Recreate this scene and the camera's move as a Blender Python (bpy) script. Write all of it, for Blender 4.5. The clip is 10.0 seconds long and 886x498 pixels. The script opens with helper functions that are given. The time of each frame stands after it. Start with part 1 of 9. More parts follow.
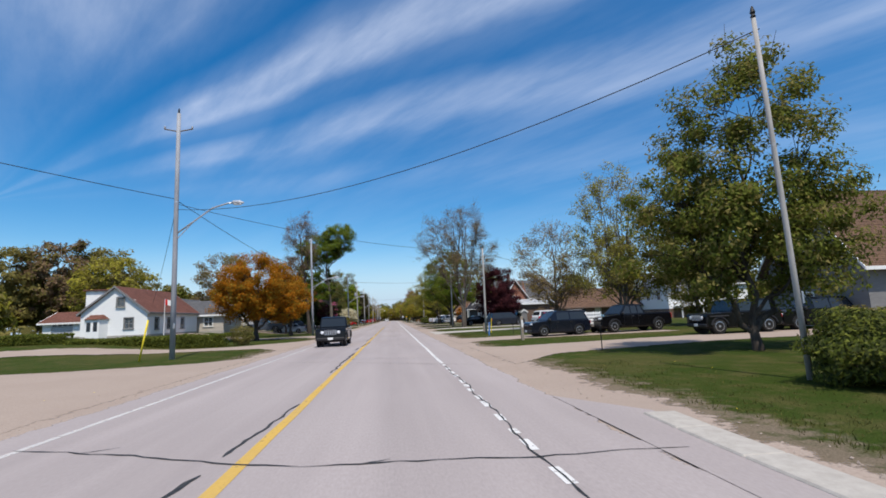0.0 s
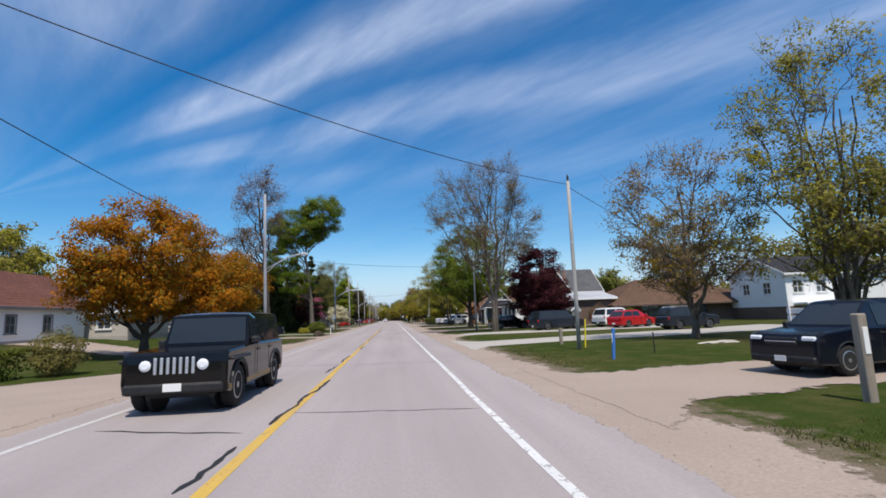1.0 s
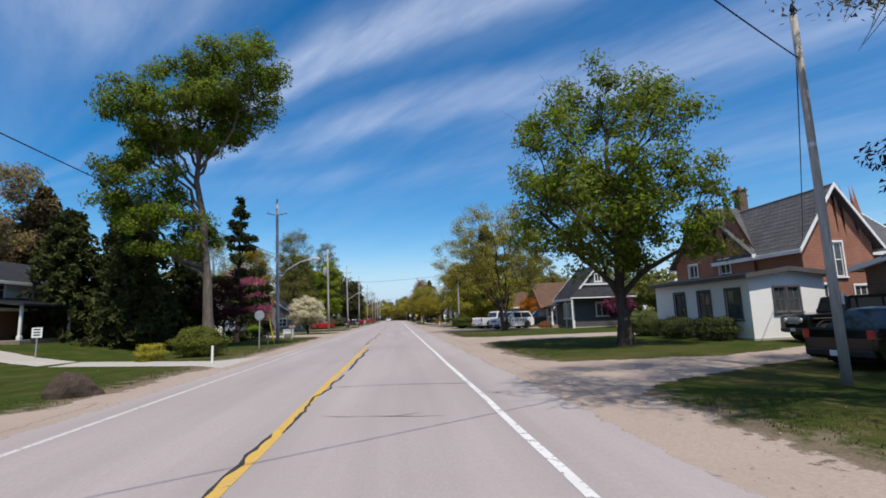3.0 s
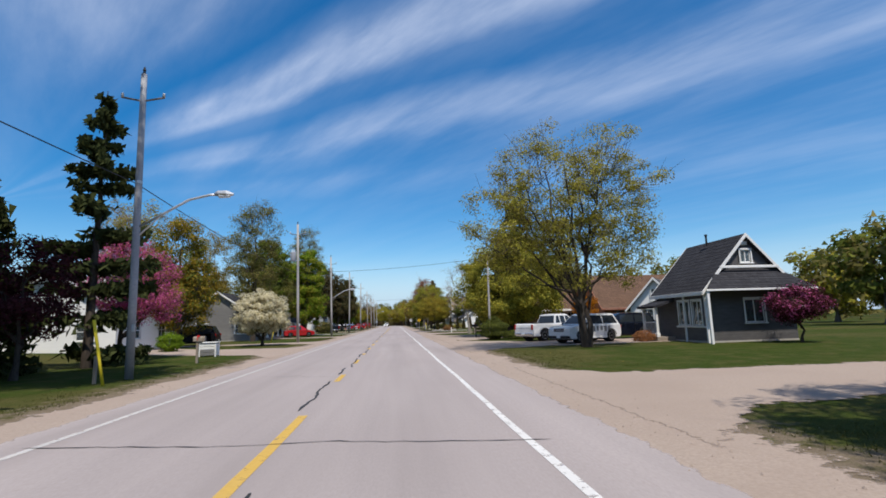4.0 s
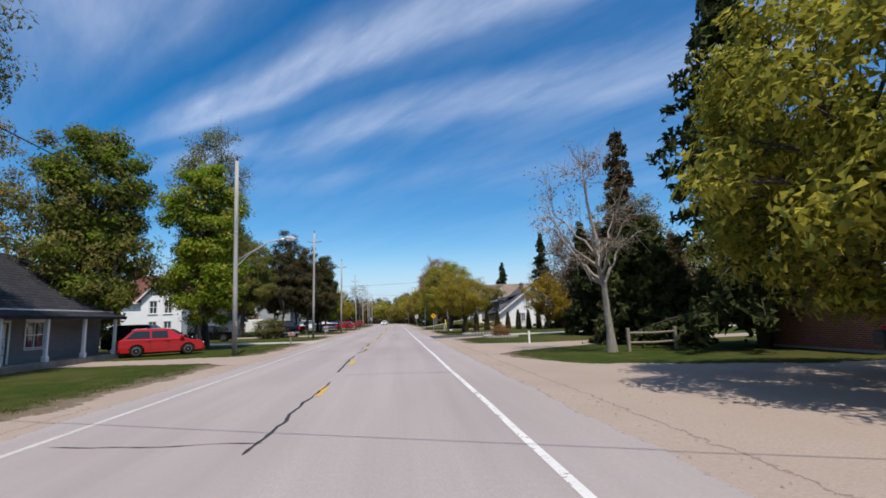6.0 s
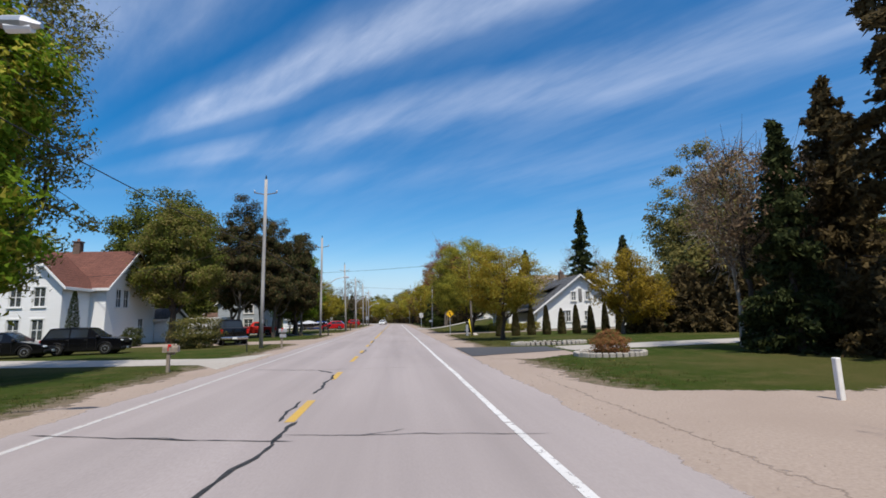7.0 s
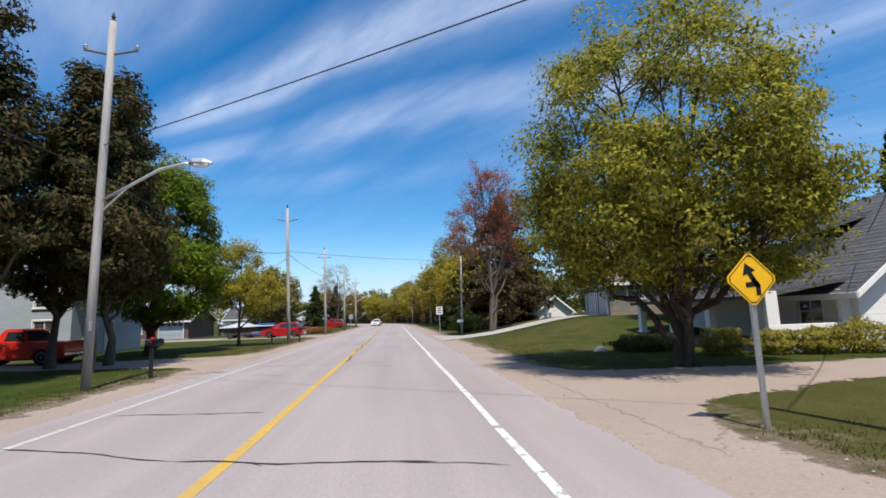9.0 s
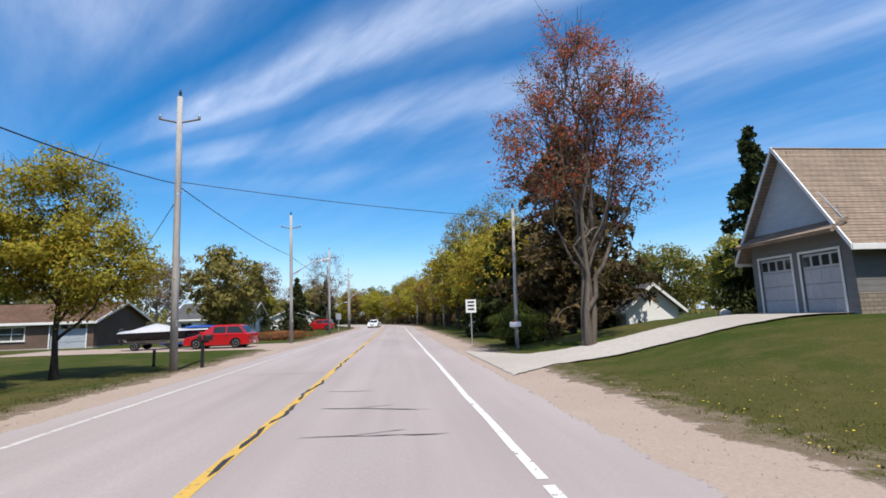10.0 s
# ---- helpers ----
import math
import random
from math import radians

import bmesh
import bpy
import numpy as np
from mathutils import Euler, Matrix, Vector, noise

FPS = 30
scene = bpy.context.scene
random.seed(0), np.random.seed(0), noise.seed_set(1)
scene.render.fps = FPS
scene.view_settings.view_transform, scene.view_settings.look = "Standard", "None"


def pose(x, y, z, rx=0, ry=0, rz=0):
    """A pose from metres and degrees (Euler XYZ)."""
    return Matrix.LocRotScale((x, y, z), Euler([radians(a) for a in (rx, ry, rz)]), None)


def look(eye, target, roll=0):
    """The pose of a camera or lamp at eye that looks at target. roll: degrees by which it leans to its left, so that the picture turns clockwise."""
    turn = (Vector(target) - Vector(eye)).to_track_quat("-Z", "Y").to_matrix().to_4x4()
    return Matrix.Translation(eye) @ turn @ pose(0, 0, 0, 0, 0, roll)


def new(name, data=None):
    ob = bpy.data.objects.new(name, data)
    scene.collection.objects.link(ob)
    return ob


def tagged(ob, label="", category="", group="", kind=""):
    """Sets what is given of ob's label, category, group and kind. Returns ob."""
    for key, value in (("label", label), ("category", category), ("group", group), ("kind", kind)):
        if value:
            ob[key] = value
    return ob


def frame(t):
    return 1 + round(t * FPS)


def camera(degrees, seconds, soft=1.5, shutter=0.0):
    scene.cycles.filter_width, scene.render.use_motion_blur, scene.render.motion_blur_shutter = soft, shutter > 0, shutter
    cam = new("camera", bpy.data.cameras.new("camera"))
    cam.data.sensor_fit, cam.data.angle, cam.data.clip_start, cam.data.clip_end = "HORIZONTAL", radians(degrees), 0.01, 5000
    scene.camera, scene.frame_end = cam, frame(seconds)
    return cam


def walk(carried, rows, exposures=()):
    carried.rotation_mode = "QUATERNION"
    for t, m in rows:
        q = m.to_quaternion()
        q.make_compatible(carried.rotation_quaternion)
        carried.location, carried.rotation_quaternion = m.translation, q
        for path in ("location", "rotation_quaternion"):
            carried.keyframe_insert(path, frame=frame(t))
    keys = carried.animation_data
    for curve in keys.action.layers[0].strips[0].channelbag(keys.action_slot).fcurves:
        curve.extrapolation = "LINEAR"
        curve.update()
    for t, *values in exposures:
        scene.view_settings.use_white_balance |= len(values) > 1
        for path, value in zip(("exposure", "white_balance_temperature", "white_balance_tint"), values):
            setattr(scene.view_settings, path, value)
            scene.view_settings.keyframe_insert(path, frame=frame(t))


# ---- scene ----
cam = camera(85.76, 10.0, soft=1.7)
PATH = [
    (0, (-0.02, 0.00, 1.6), (1.053, 9.844, 2.995), -2.44),
    (0.2, (-0.02, 4.32, 1.6), (1.097, 14.161, 3.012), -2.30),
    (0.5, (0.02, 10.71, 1.6), (1.098, 20.551, 2.990), -2.22),
    (1, (0.03, 21.37, 1.6), (1.114, 31.217, 2.998), -2.17),
    (1.3, (0.04, 27.65, 1.6), (1.095, 37.489, 3.044), -2.14),
    (1.5, (0.05, 31.70, 1.6), (1.145, 41.537, 3.003), -2.12),
    (1.7, (0.06, 35.72, 1.6), (1.148, 45.558, 2.996), -2.18),
    (2, (0.07, 41.81, 1.6), (1.111, 51.652, 3.024), -1.76),
    (2.5, (-0.01, 52.22, 1.6), (0.955, 62.063, 3.078), -1.75),
    (2.7, (-0.05, 56.36, 1.6), (0.929, 66.209, 3.045), -1.54),
    (3, (-0.06, 62.52, 1.6), (0.931, 72.369, 2.987), -2.04),
    (3.2, (-0.12, 66.60, 1.6), (0.876, 76.443, 3.050), -1.89),
    (4.3, (-0.16, 89.01, 1.6), (0.857, 98.843, 3.097), -1.66),
    (4.5, (-0.15, 93.07, 1.6), (0.861, 102.917, 3.035), -1.93),
    (5, (-0.15, 103.16, 1.6), (0.933, 113.004, 2.998), -1.98),
    (5.5, (-0.10, 112.94, 1.6), (0.948, 122.776, 3.043), -2.11),
    (5.7, (-0.08, 116.77, 1.6), (0.940, 126.618, 3.037), -1.84),
    (6.8, (-0.08, 138.30, 1.6), (0.922, 148.146, 3.046), -1.90),
    (7, (-0.10, 142.29, 1.6), (0.914, 152.137, 3.028), -1.54),
    (7.3, (-0.12, 148.34, 1.6), (0.920, 158.178, 3.047), -1.49),
    (7.7, (-0.07, 156.29, 1.6), (0.994, 166.135, 3.017), -1.74),
    (8, (-0.07, 162.03, 1.6), (1.000, 171.862, 3.053), -1.13),
    (8.3, (0.04, 167.64, 1.6), (1.128, 177.488, 2.962), -1.91),
    (8.5, (0.07, 171.42, 1.6), (1.150, 181.261, 2.985), -1.79),
    (8.8, (0.15, 177.15, 1.6), (1.211, 186.994, 2.982), -2.04),
    (9, (0.16, 181.14, 1.6), (1.203, 190.985, 2.994), -2.07),
    (9.3, (0.19, 186.98, 1.6), (1.226, 196.828, 3.026), -1.95),
    (9.5, (0.21, 190.83, 1.6), (1.208, 200.677, 3.030), -1.80),
    (9.7, (0.23, 194.58, 1.6), (1.237, 204.427, 2.993), -2.00),
    (10, (0.21, 200.15, 1.6), (1.215, 210.004, 3.005), -1.88),
]
walk(cam, [(t, look(eye, target, roll)) for t, eye, target, roll in PATH], exposures=[(0, 0.0), (8.5, 0.0), (9.0, 0.2), (9.5, 0.22), (10.0, 0.3)])

# ---------------------------------------------------------------- light and sky
SUN_ELEV, SUN_AZ = radians(63), radians(171)          # azimuth clockwise from +y
sun_way = Vector((math.sin(SUN_AZ) * math.cos(SUN_ELEV), math.cos(SUN_AZ) * math.cos(SUN_ELEV), math.sin(SUN_ELEV)))
sun = new("sun", bpy.data.lights.new("sun", "SUN"))
sun.data.energy, sun.data.angle, sun.data.color = 4.75, radians(0.6), (1.0, 0.925, 0.81)
sun.matrix_world = look(sun_way * 100, (0, 0, 0))
scene.view_settings.exposure = 0.0

world = bpy.data.worlds.new("sky")
scene.world = world
world.use_nodes = True
wt = world.node_tree
wt.nodes.clear()


def link(tree, a, b):
    tree.links.new(a, b)


def make_sky():
    n = wt.nodes
    out, bg = n.new("ShaderNodeOutputWorld"), n.new("ShaderNodeBackground")
    sky = n.new("ShaderNodeTexSky")
    sky.sky_type, sky.sun_disc = "NISHITA", False
    sky.sun_elevation, sky.sun_rotation = SUN_ELEV, SUN_AZ
    sky.air_density, sky.dust_density, sky.ozone_density = 1.0, 0.25, 2.5
    hsv = n.new("ShaderNodeHueSaturation")
    hsv.inputs["Saturation"].default_value = 1.48
    link(wt, sky.outputs[0], hsv.inputs["Color"])
    co = n.new("ShaderNodeTexCoord")
    # cirrus streaks fan out from one direction low on the left
    axis = Vector((-0.610, 0.767, 0.199)).normalized()
    side = Vector((axis.y, -axis.x, 0)).normalized()
    up = side.cross(axis)

    def dot(v):
        d = n.new("ShaderNodeVectorMath")
        d.operation = "DOT_PRODUCT"
        link(wt, co.outputs["Generated"], d.inputs[0])
        d.inputs[1].default_value = v
        return d.outputs["Value"]

    def calc(op, a, b=0.0, clamp=False):
        m = n.new("ShaderNodeMath")
        m.operation, m.use_clamp = op, clamp
        for k, v in enumerate((a, b)):
            if isinstance(v, (int, float)):
                m.inputs[k].default_value = v
            else:
                link(wt, v, m.inputs[k])
        return m.outputs[0]

    da = dot(axis)
    phi = calc("ARCTAN2", dot(up), dot(side))
    warp = n.new("ShaderNodeTexNoise")
    warp.inputs["Scale"].default_value, warp.inputs["Detail"].default_value = 2.2, 5
    link(wt, co.outputs["Generated"], warp.inputs["Vector"])
    phi2 = calc("ADD", phi, calc("MULTIPLY", calc("SUBTRACT", warp.outputs[0], 0.5), 0.16))
    ramp = n.new("ShaderNodeValToRGB")
    link(wt, calc("DIVIDE", phi2, math.pi), ramp.inputs[0])
    stops = ((0, .08), (9, .14), (13.5, .32), (16.5, .2), (20, .3), (22.5, .62), (25.5, .55), (29, .12), (32.5, .25), (35, .9), (40, .95), (43.5, .3),
             (48, .06), (53, .25), (57, .5), (61, .4), (68, .62), (76, .66), (84, .68), (95, .68), (130, .6))
    els = ramp.color_ramp.elements
    while len(els) < len(stops):
        els.new(0.5)
    for e, (deg, v) in zip(els, stops):
        e.position, e.color = deg / 180, (v, v, v, 1)
    # wisps lie on a high flat layer and run one way
    high = calc("ADD", calc("MAXIMUM", dot((0, 0, 1)), 0.02), 0.1)
    run = Vector((axis.x, axis.y, 0)).normalized()
    comb = n.new("ShaderNodeCombineXYZ")
    link(wt, calc("MULTIPLY", calc("DIVIDE", dot((run.y, -run.x, 0)), high), 3.2), comb.inputs[0])
    link(wt, calc("MULTIPLY", calc("DIVIDE", dot(run), high), 0.75), comb.inputs[1])
    wisps = n.new("ShaderNodeTexNoise")
    wisps.inputs["Scale"].default_value, wisps.inputs["Detail"].default_value, wisps.inputs["Roughness"].default_value = 1.0, 8, 0.6
    link(wt, comb.outputs[0], wisps.inputs["Vector"])
    soft = n.new("ShaderNodeMapRange")
    soft.interpolation_type = "SMOOTHSTEP"
    soft.inputs["From Min"].default_value, soft.inputs["From Max"].default_value = 0.3, 0.72
    link(wt, wisps.outputs[0], soft.inputs["Value"])
    mask = calc("MULTIPLY", ramp.outputs[0], calc("ADD", calc("MULTIPLY", soft.outputs[0], 0.8), 0.32), True)
    fade = n.new("ShaderNodeMapRange")
    fade.interpolation_type = "SMOOTHSTEP"
    for k, v in (("From Min", 0.992), ("From Max", 0.94), ("To Min", 0.25), ("To Max", 1.0)):
        fade.inputs[k].default_value = v
    link(wt, da, fade.inputs["Value"])
    mix = n.new("ShaderNodeMix")
    mix.data_type = "RGBA"
    link(wt, calc("MULTIPLY", calc("MULTIPLY", mask, fade.outputs[0]), 0.62), mix.inputs["Factor"])
    link(wt, hsv.outputs[0], mix.inputs[6])
    mix.inputs[7].default_value = (5.6, 6.2, 7.6, 1)
    # pale air above the horizon
    air = n.new("ShaderNodeMapRange")
    air.interpolation_type = "SMOOTHSTEP"
    for k, v in (("From Min", 0.0), ("From Max", 0.16), ("To Min", 0.9), ("To Max", 0.0)):
        air.inputs[k].default_value = v
    link(wt, dot((0, 0, 1)), air.inputs["Value"])
    low = n.new("ShaderNodeMix")
    low.data_type = "RGBA"
    link(wt, air.outputs[0], low.inputs["Factor"])
    link(wt, mix.outputs[2], low.inputs[6])
    low.inputs[7].default_value = (3.5, 4.7, 6.4, 1)
    link(wt, low.outputs[2], bg.inputs["Color"])
    bg.inputs["Strength"].default_value = 0.136
    link(wt, bg.outputs[0], out.inputs["Surface"])


make_sky()

# ---------------------------------------------------------------- materials


def mat_base(name):
    m = bpy.data.materials.new(name)
    m.use_nodes = True
    return m, m.node_tree, m.node_tree.nodes["Principled BSDF"]


def surface(name, c1, c2, scale=4.0, rough=0.8, bump=0.15, metal=0.0, big=0.25, c3=None, island=False, coat=0.0, stretch=(1, 1, 1), spec=0.3):
    """Two-scale mottled surface: fine grain between c1 and c2, broad patches towards c3, fine relief."""
    m, t, p = mat_base(name)
    n = t.nodes
    co, mp = n.new("ShaderNodeTexCoord"), n.new("ShaderNodeMapping")
    mp.inputs["Scale"].default_value = stretch
    link(t, co.outputs["Object"], mp.inputs[0])
    fine, broad = n.new("ShaderNodeTexNoise"), n.new("ShaderNodeTexNoise")
    fine.inputs["Scale"].default_value, fine.inputs["Detail"].default_value, fine.inputs["Roughness"].default_value = scale, 6, 0.7
    broad.inputs["Scale"].default_value, broad.inputs["Detail"].default_value = big, 4
    for k in (fine, broad):
        link(t, mp.outputs[0], k.inputs["Vector"])
    ramp = n.new("ShaderNodeValToRGB")
    ramp.color_ramp.elements[0].position, ramp.color_ramp.elements[1].position = 0.33, 0.67
    ramp.color_ramp.elements[0].color, ramp.color_ramp.elements[1].color = (*c1, 1), (*c2, 1)
    link(t, fine.outputs[0], ramp.inputs[0])
    mix, r2 = n.new("ShaderNodeMix"), n.new("ShaderNodeMapRange")
    mix.data_type = "RGBA"
    r2.inputs["From Min"].default_value, r2.inputs["From Max"].default_value, r2.inputs["To Max"].default_value = 0.42, 0.68, 0.75
    link(t, broad.outputs[0], r2.inputs[0])
    link(t, r2.outputs[0], mix.inputs["Factor"])
    link(t, ramp.outputs[0], mix.inputs[6])
    mix.inputs[7].default_value = (*(c3 or tuple(0.8 * a for a in c1)), 1)
    col = mix.outputs[2]
    if island:
        info, hs, mr = n.new("ShaderNodeObjectInfo"), n.new("ShaderNodeHueSaturation"), n.new("ShaderNodeMapRange")
        mr.inputs["To Min"].default_value, mr.inputs["To Max"].default_value = 0.75, 1.2
        link(t, info.outputs["Random"], mr.inputs[0])
        link(t, mr.outputs[0], hs.inputs["Value"])
        link(t, col, hs.inputs["Color"])
        col = hs.outputs[0]
    link(t, col, p.inputs["Base Color"])
    p.inputs["Roughness"].default_value, p.inputs["Metallic"].default_value = rough, metal
    p.inputs["Coat Weight"].default_value = coat
    p.inputs["Specular IOR Level"].default_value = spec
    if bump:
        b = n.new("ShaderNodeBump")
        b.inputs["Strength"].default_value, b.inputs["Distance"].default_value = bump, 0.02
        link(t, fine.outputs[0], b.inputs["Height"])
        link(t, b.outputs[0], p.inputs["Normal"])
    return m


def foliage(name, c1, c2, glow=0.45):
    """Thin leaves: colour varies leaf by leaf, and some light passes through."""
    m, t, p = mat_base(name)
    n = t.nodes
    g, ramp = n.new("ShaderNodeNewGeometry"), n.new("ShaderNodeValToRGB")
    ramp.color_ramp.elements[0].color, ramp.color_ramp.elements[1].color = (*c1, 1), (*c2, 1)
    link(t, g.outputs["Random Per Island"], ramp.inputs[0])
    tr, mix = n.new("ShaderNodeBsdfTranslucent"), n.new("ShaderNodeMixShader")
    link(t, ramp.outputs[0], p.inputs["Base Color"])
    link(t, ramp.outputs[0], tr.inputs["Color"])
    p.inputs["Roughness"].default_value = 0.85
    p.inputs["Specular IOR Level"].default_value = 0.05
    mix.inputs[0].default_value = glow
    link(t, p.outputs[0], mix.inputs[1])
    link(t, tr.outputs[0], mix.inputs[2])
    link(t, mix.outputs[0], n["Material Output"].inputs["Surface"])
    return m


def brickwork(name, c1, c2, mortar, w=0.22, h=0.075, rough=0.85, bump=0.5, gap=0.01):
    """Courses of bricks, shingles or boards at real size, with recessed joints."""
    m, t, p = mat_base(name)
    n = t.nodes
    co = n.new("ShaderNodeTexCoord")
    sep, comb, add = n.new("ShaderNodeSeparateXYZ"), n.new("ShaderNodeCombineXYZ"), n.new("ShaderNodeMath")
    link(t, co.outputs["Object"], sep.inputs[0])
    link(t, sep.outputs[0], add.inputs[0])
    link(t, sep.outputs[1], add.inputs[1])
    link(t, add.outputs[0], comb.inputs[0])
    link(t, sep.outputs[2], comb.inputs[1])
    b, nz = n.new("ShaderNodeTexBrick"), n.new("ShaderNodeTexNoise")
    link(t, comb.outputs[0], b.inputs["Vector"])
    for k, v in (("Scale", 1.0), ("Brick Width", w), ("Row Height", h), ("Mortar Size", gap), ("Bias", 0.0)):
        b.inputs[k].default_value = v
    b.inputs["Color1"].default_value, b.inputs["Color2"].default_value, b.inputs["Mortar"].default_value = (*c1, 1), (*c2, 1), (*mortar, 1)
    nz.inputs["Scale"].default_value, nz.inputs["Detail"].default_value = 0.7, 6
    link(t, co.outputs["Object"], nz.inputs["Vector"])
    hs, mr = n.new("ShaderNodeHueSaturation"), n.new("ShaderNodeMapRange")
    mr.inputs["To Min"].default_value, mr.inputs["To Max"].default_value = 0.7, 1.3
    link(t, nz.outputs[0], mr.inputs[0])
    link(t, mr.outputs[0], hs.inputs["Value"])
    link(t, b.outputs["Color"], hs.inputs["Color"])
    link(t, hs.outputs[0], p.inputs["Base Color"])
    p.inputs["Roughness"].default_value = rough
    p.inputs["Specular IOR Level"].default_value = 0.15
    bp = n.new("ShaderNodeBump")
    bp.invert = True
    bp.inputs["Strength"].default_value, bp.inputs["Distance"].default_value = bump, 0.01
    link(t, b.outputs["Fac"], bp.inputs["Height"])
    link(t, bp.outputs[0], p.inputs["Normal"])
    return m


def paint(name, c, rough=0.3, coat=0.6, metal=0.0):
    m = surface(name, tuple(0.92 * a for a in c), tuple(min(1, 1.06 * a) for a in c), 9, rough, 0.0, metal, 1.3, tuple(0.85 * a + 0.004 for a in c), coat=coat, spec=0.2)
    return m


def glassy(name, c=(0.02, 0.025, 0.03), rough=0.04, trans=0.0):
    m, t, p = mat_base(name)
    p.inputs["Base Color"].default_value, p.inputs["Roughness"].default_value = (*c, 1), rough
    p.inputs["Transmission Weight"].default_value, p.inputs["IOR"].default_value = trans, 1.5
    return m


def worn_line(name, c, keep=0.62, film=1.0):
    """Road paint with worn holes that let the pavement show."""
    m = surface(name, c, tuple(0.86 * a for a in c), 14, 0.7, 0.1, big=0.6, c3=tuple(0.7 * a + 0.06 for a in c))
    t, p = m.node_tree, m.node_tree.nodes["Principled BSDF"]
    n = t.nodes
    nz, mr, co = n.new("ShaderNodeTexNoise"), n.new("ShaderNodeMapRange"), n.new("ShaderNodeTexCoord")
    nz.inputs["Scale"].default_value, nz.inputs["Detail"].default_value, nz.inputs["Roughness"].default_value = 5.0, 5, 0.75
    link(t, co.outputs["Object"], nz.inputs["Vector"])
    mr.inputs["From Min"].default_value, mr.inputs["From Max"].default_value = keep, keep + 0.05
    mr.inputs["To Min"].default_value, mr.inputs["To Max"].default_value = film, 0.25 * film
    link(t, nz.outputs[0], mr.inputs[0])
    link(t, mr.outputs[0], p.inputs["Alpha"])
    return m


def node(t, kind, **values):
    """A node of a material with its inputs set by name."""
    k = t.nodes.new("ShaderNode" + kind)
    for key, v in values.items():
        k.inputs[key.replace("_", " ")].default_value = v
    return k


def ragged(m, scale=3.0, soft=0.05):
    """Lets a surface break up towards its rim, where the mesh attribute 'rim' rises to one."""
    t = m.node_tree
    co, at = t.nodes.new("ShaderNodeTexCoord"), t.nodes.new("ShaderNodeAttribute")
    at.attribute_name = "rim"
    nz = node(t, "TexNoise", Scale=scale, Detail=7, Roughness=0.68)
    link(t, co.outputs["Object"], nz.inputs["Vector"])
    sub, mul = t.nodes.new("ShaderNodeMath"), t.nodes.new("ShaderNodeMath")
    mul.operation, sub.operation = "MULTIPLY_ADD", "SUBTRACT"
    link(t, at.outputs["Fac"], mul.inputs[0])
    mul.inputs[1].default_value, mul.inputs[2].default_value = 0.62, 0.18
    link(t, nz.outputs[0], sub.inputs[0])
    link(t, mul.outputs[0], sub.inputs[1])
    mr = node(t, "MapRange", From_Min=-soft, From_Max=soft)
    link(t, sub.outputs[0], mr.inputs["Value"])
    link(t, mr.outputs[0], t.nodes["Principled BSDF"].inputs["Alpha"])
    return m


def wheel_worn(m):
    """Wheel paths polished paler and a duller strip between them, running along the road."""
    t, p = m.node_tree, m.node_tree.nodes["Principled BSDF"]
    base = p.inputs["Base Color"].links[0].from_socket
    co, sep = t.nodes.new("ShaderNodeTexCoord"), t.nodes.new("ShaderNodeSeparateXYZ")
    link(t, co.outputs["Object"], sep.inputs[0])
    ramp = t.nodes.new("ShaderNodeValToRGB")
    mr = node(t, "MapRange", From_Min=-6.0, From_Max=3.0)
    link(t, sep.outputs[0], mr.inputs["Value"])
    link(t, mr.outputs[0], ramp.inputs[0])
    els = ramp.color_ramp.elements
    stops = ((-6.0, .5), (-5.2, .47), (-4.5, .56), (-3.6, .42), (-2.7, .56), (-1.9, .44), (-0.9, .58), (0.0, .42), (0.8, .58), (1.6, .48), (2.3, .56), (3.0, .6))
    while len(els) < len(stops):
        els.new(0.5)
    for e, (x, v) in zip(els, stops):
        e.position, e.color = (x + 6) / 9, (v, v, v, 1)
    mp = t.nodes.new("ShaderNodeMapping")
    mp.inputs["Scale"].default_value = (1.4, 0.05, 1)
    link(t, co.outputs["Object"], mp.inputs[0])
    nz = node(t, "TexNoise", Scale=1.0, Detail=6, Roughness=0.6)
    link(t, mp.outputs[0], nz.inputs["Vector"])
    add = t.nodes.new("ShaderNodeMath")
    link(t, ramp.outputs[0], add.inputs[0])
    link(t, nz.outputs[0], add.inputs[1])
    tone = node(t, "MapRange", From_Min=0.7, From_Max=1.3, To_Min=0.88, To_Max=1.11)
    link(t, add.outputs[0], tone.inputs["Value"])
    hs = t.nodes.new("ShaderNodeHueSaturation")
    link(t, tone.outputs[0], hs.inputs["Value"])
    link(t, base, hs.inputs["Color"])
    link(t, hs.outputs[0], p.inputs["Base Color"])
    return m


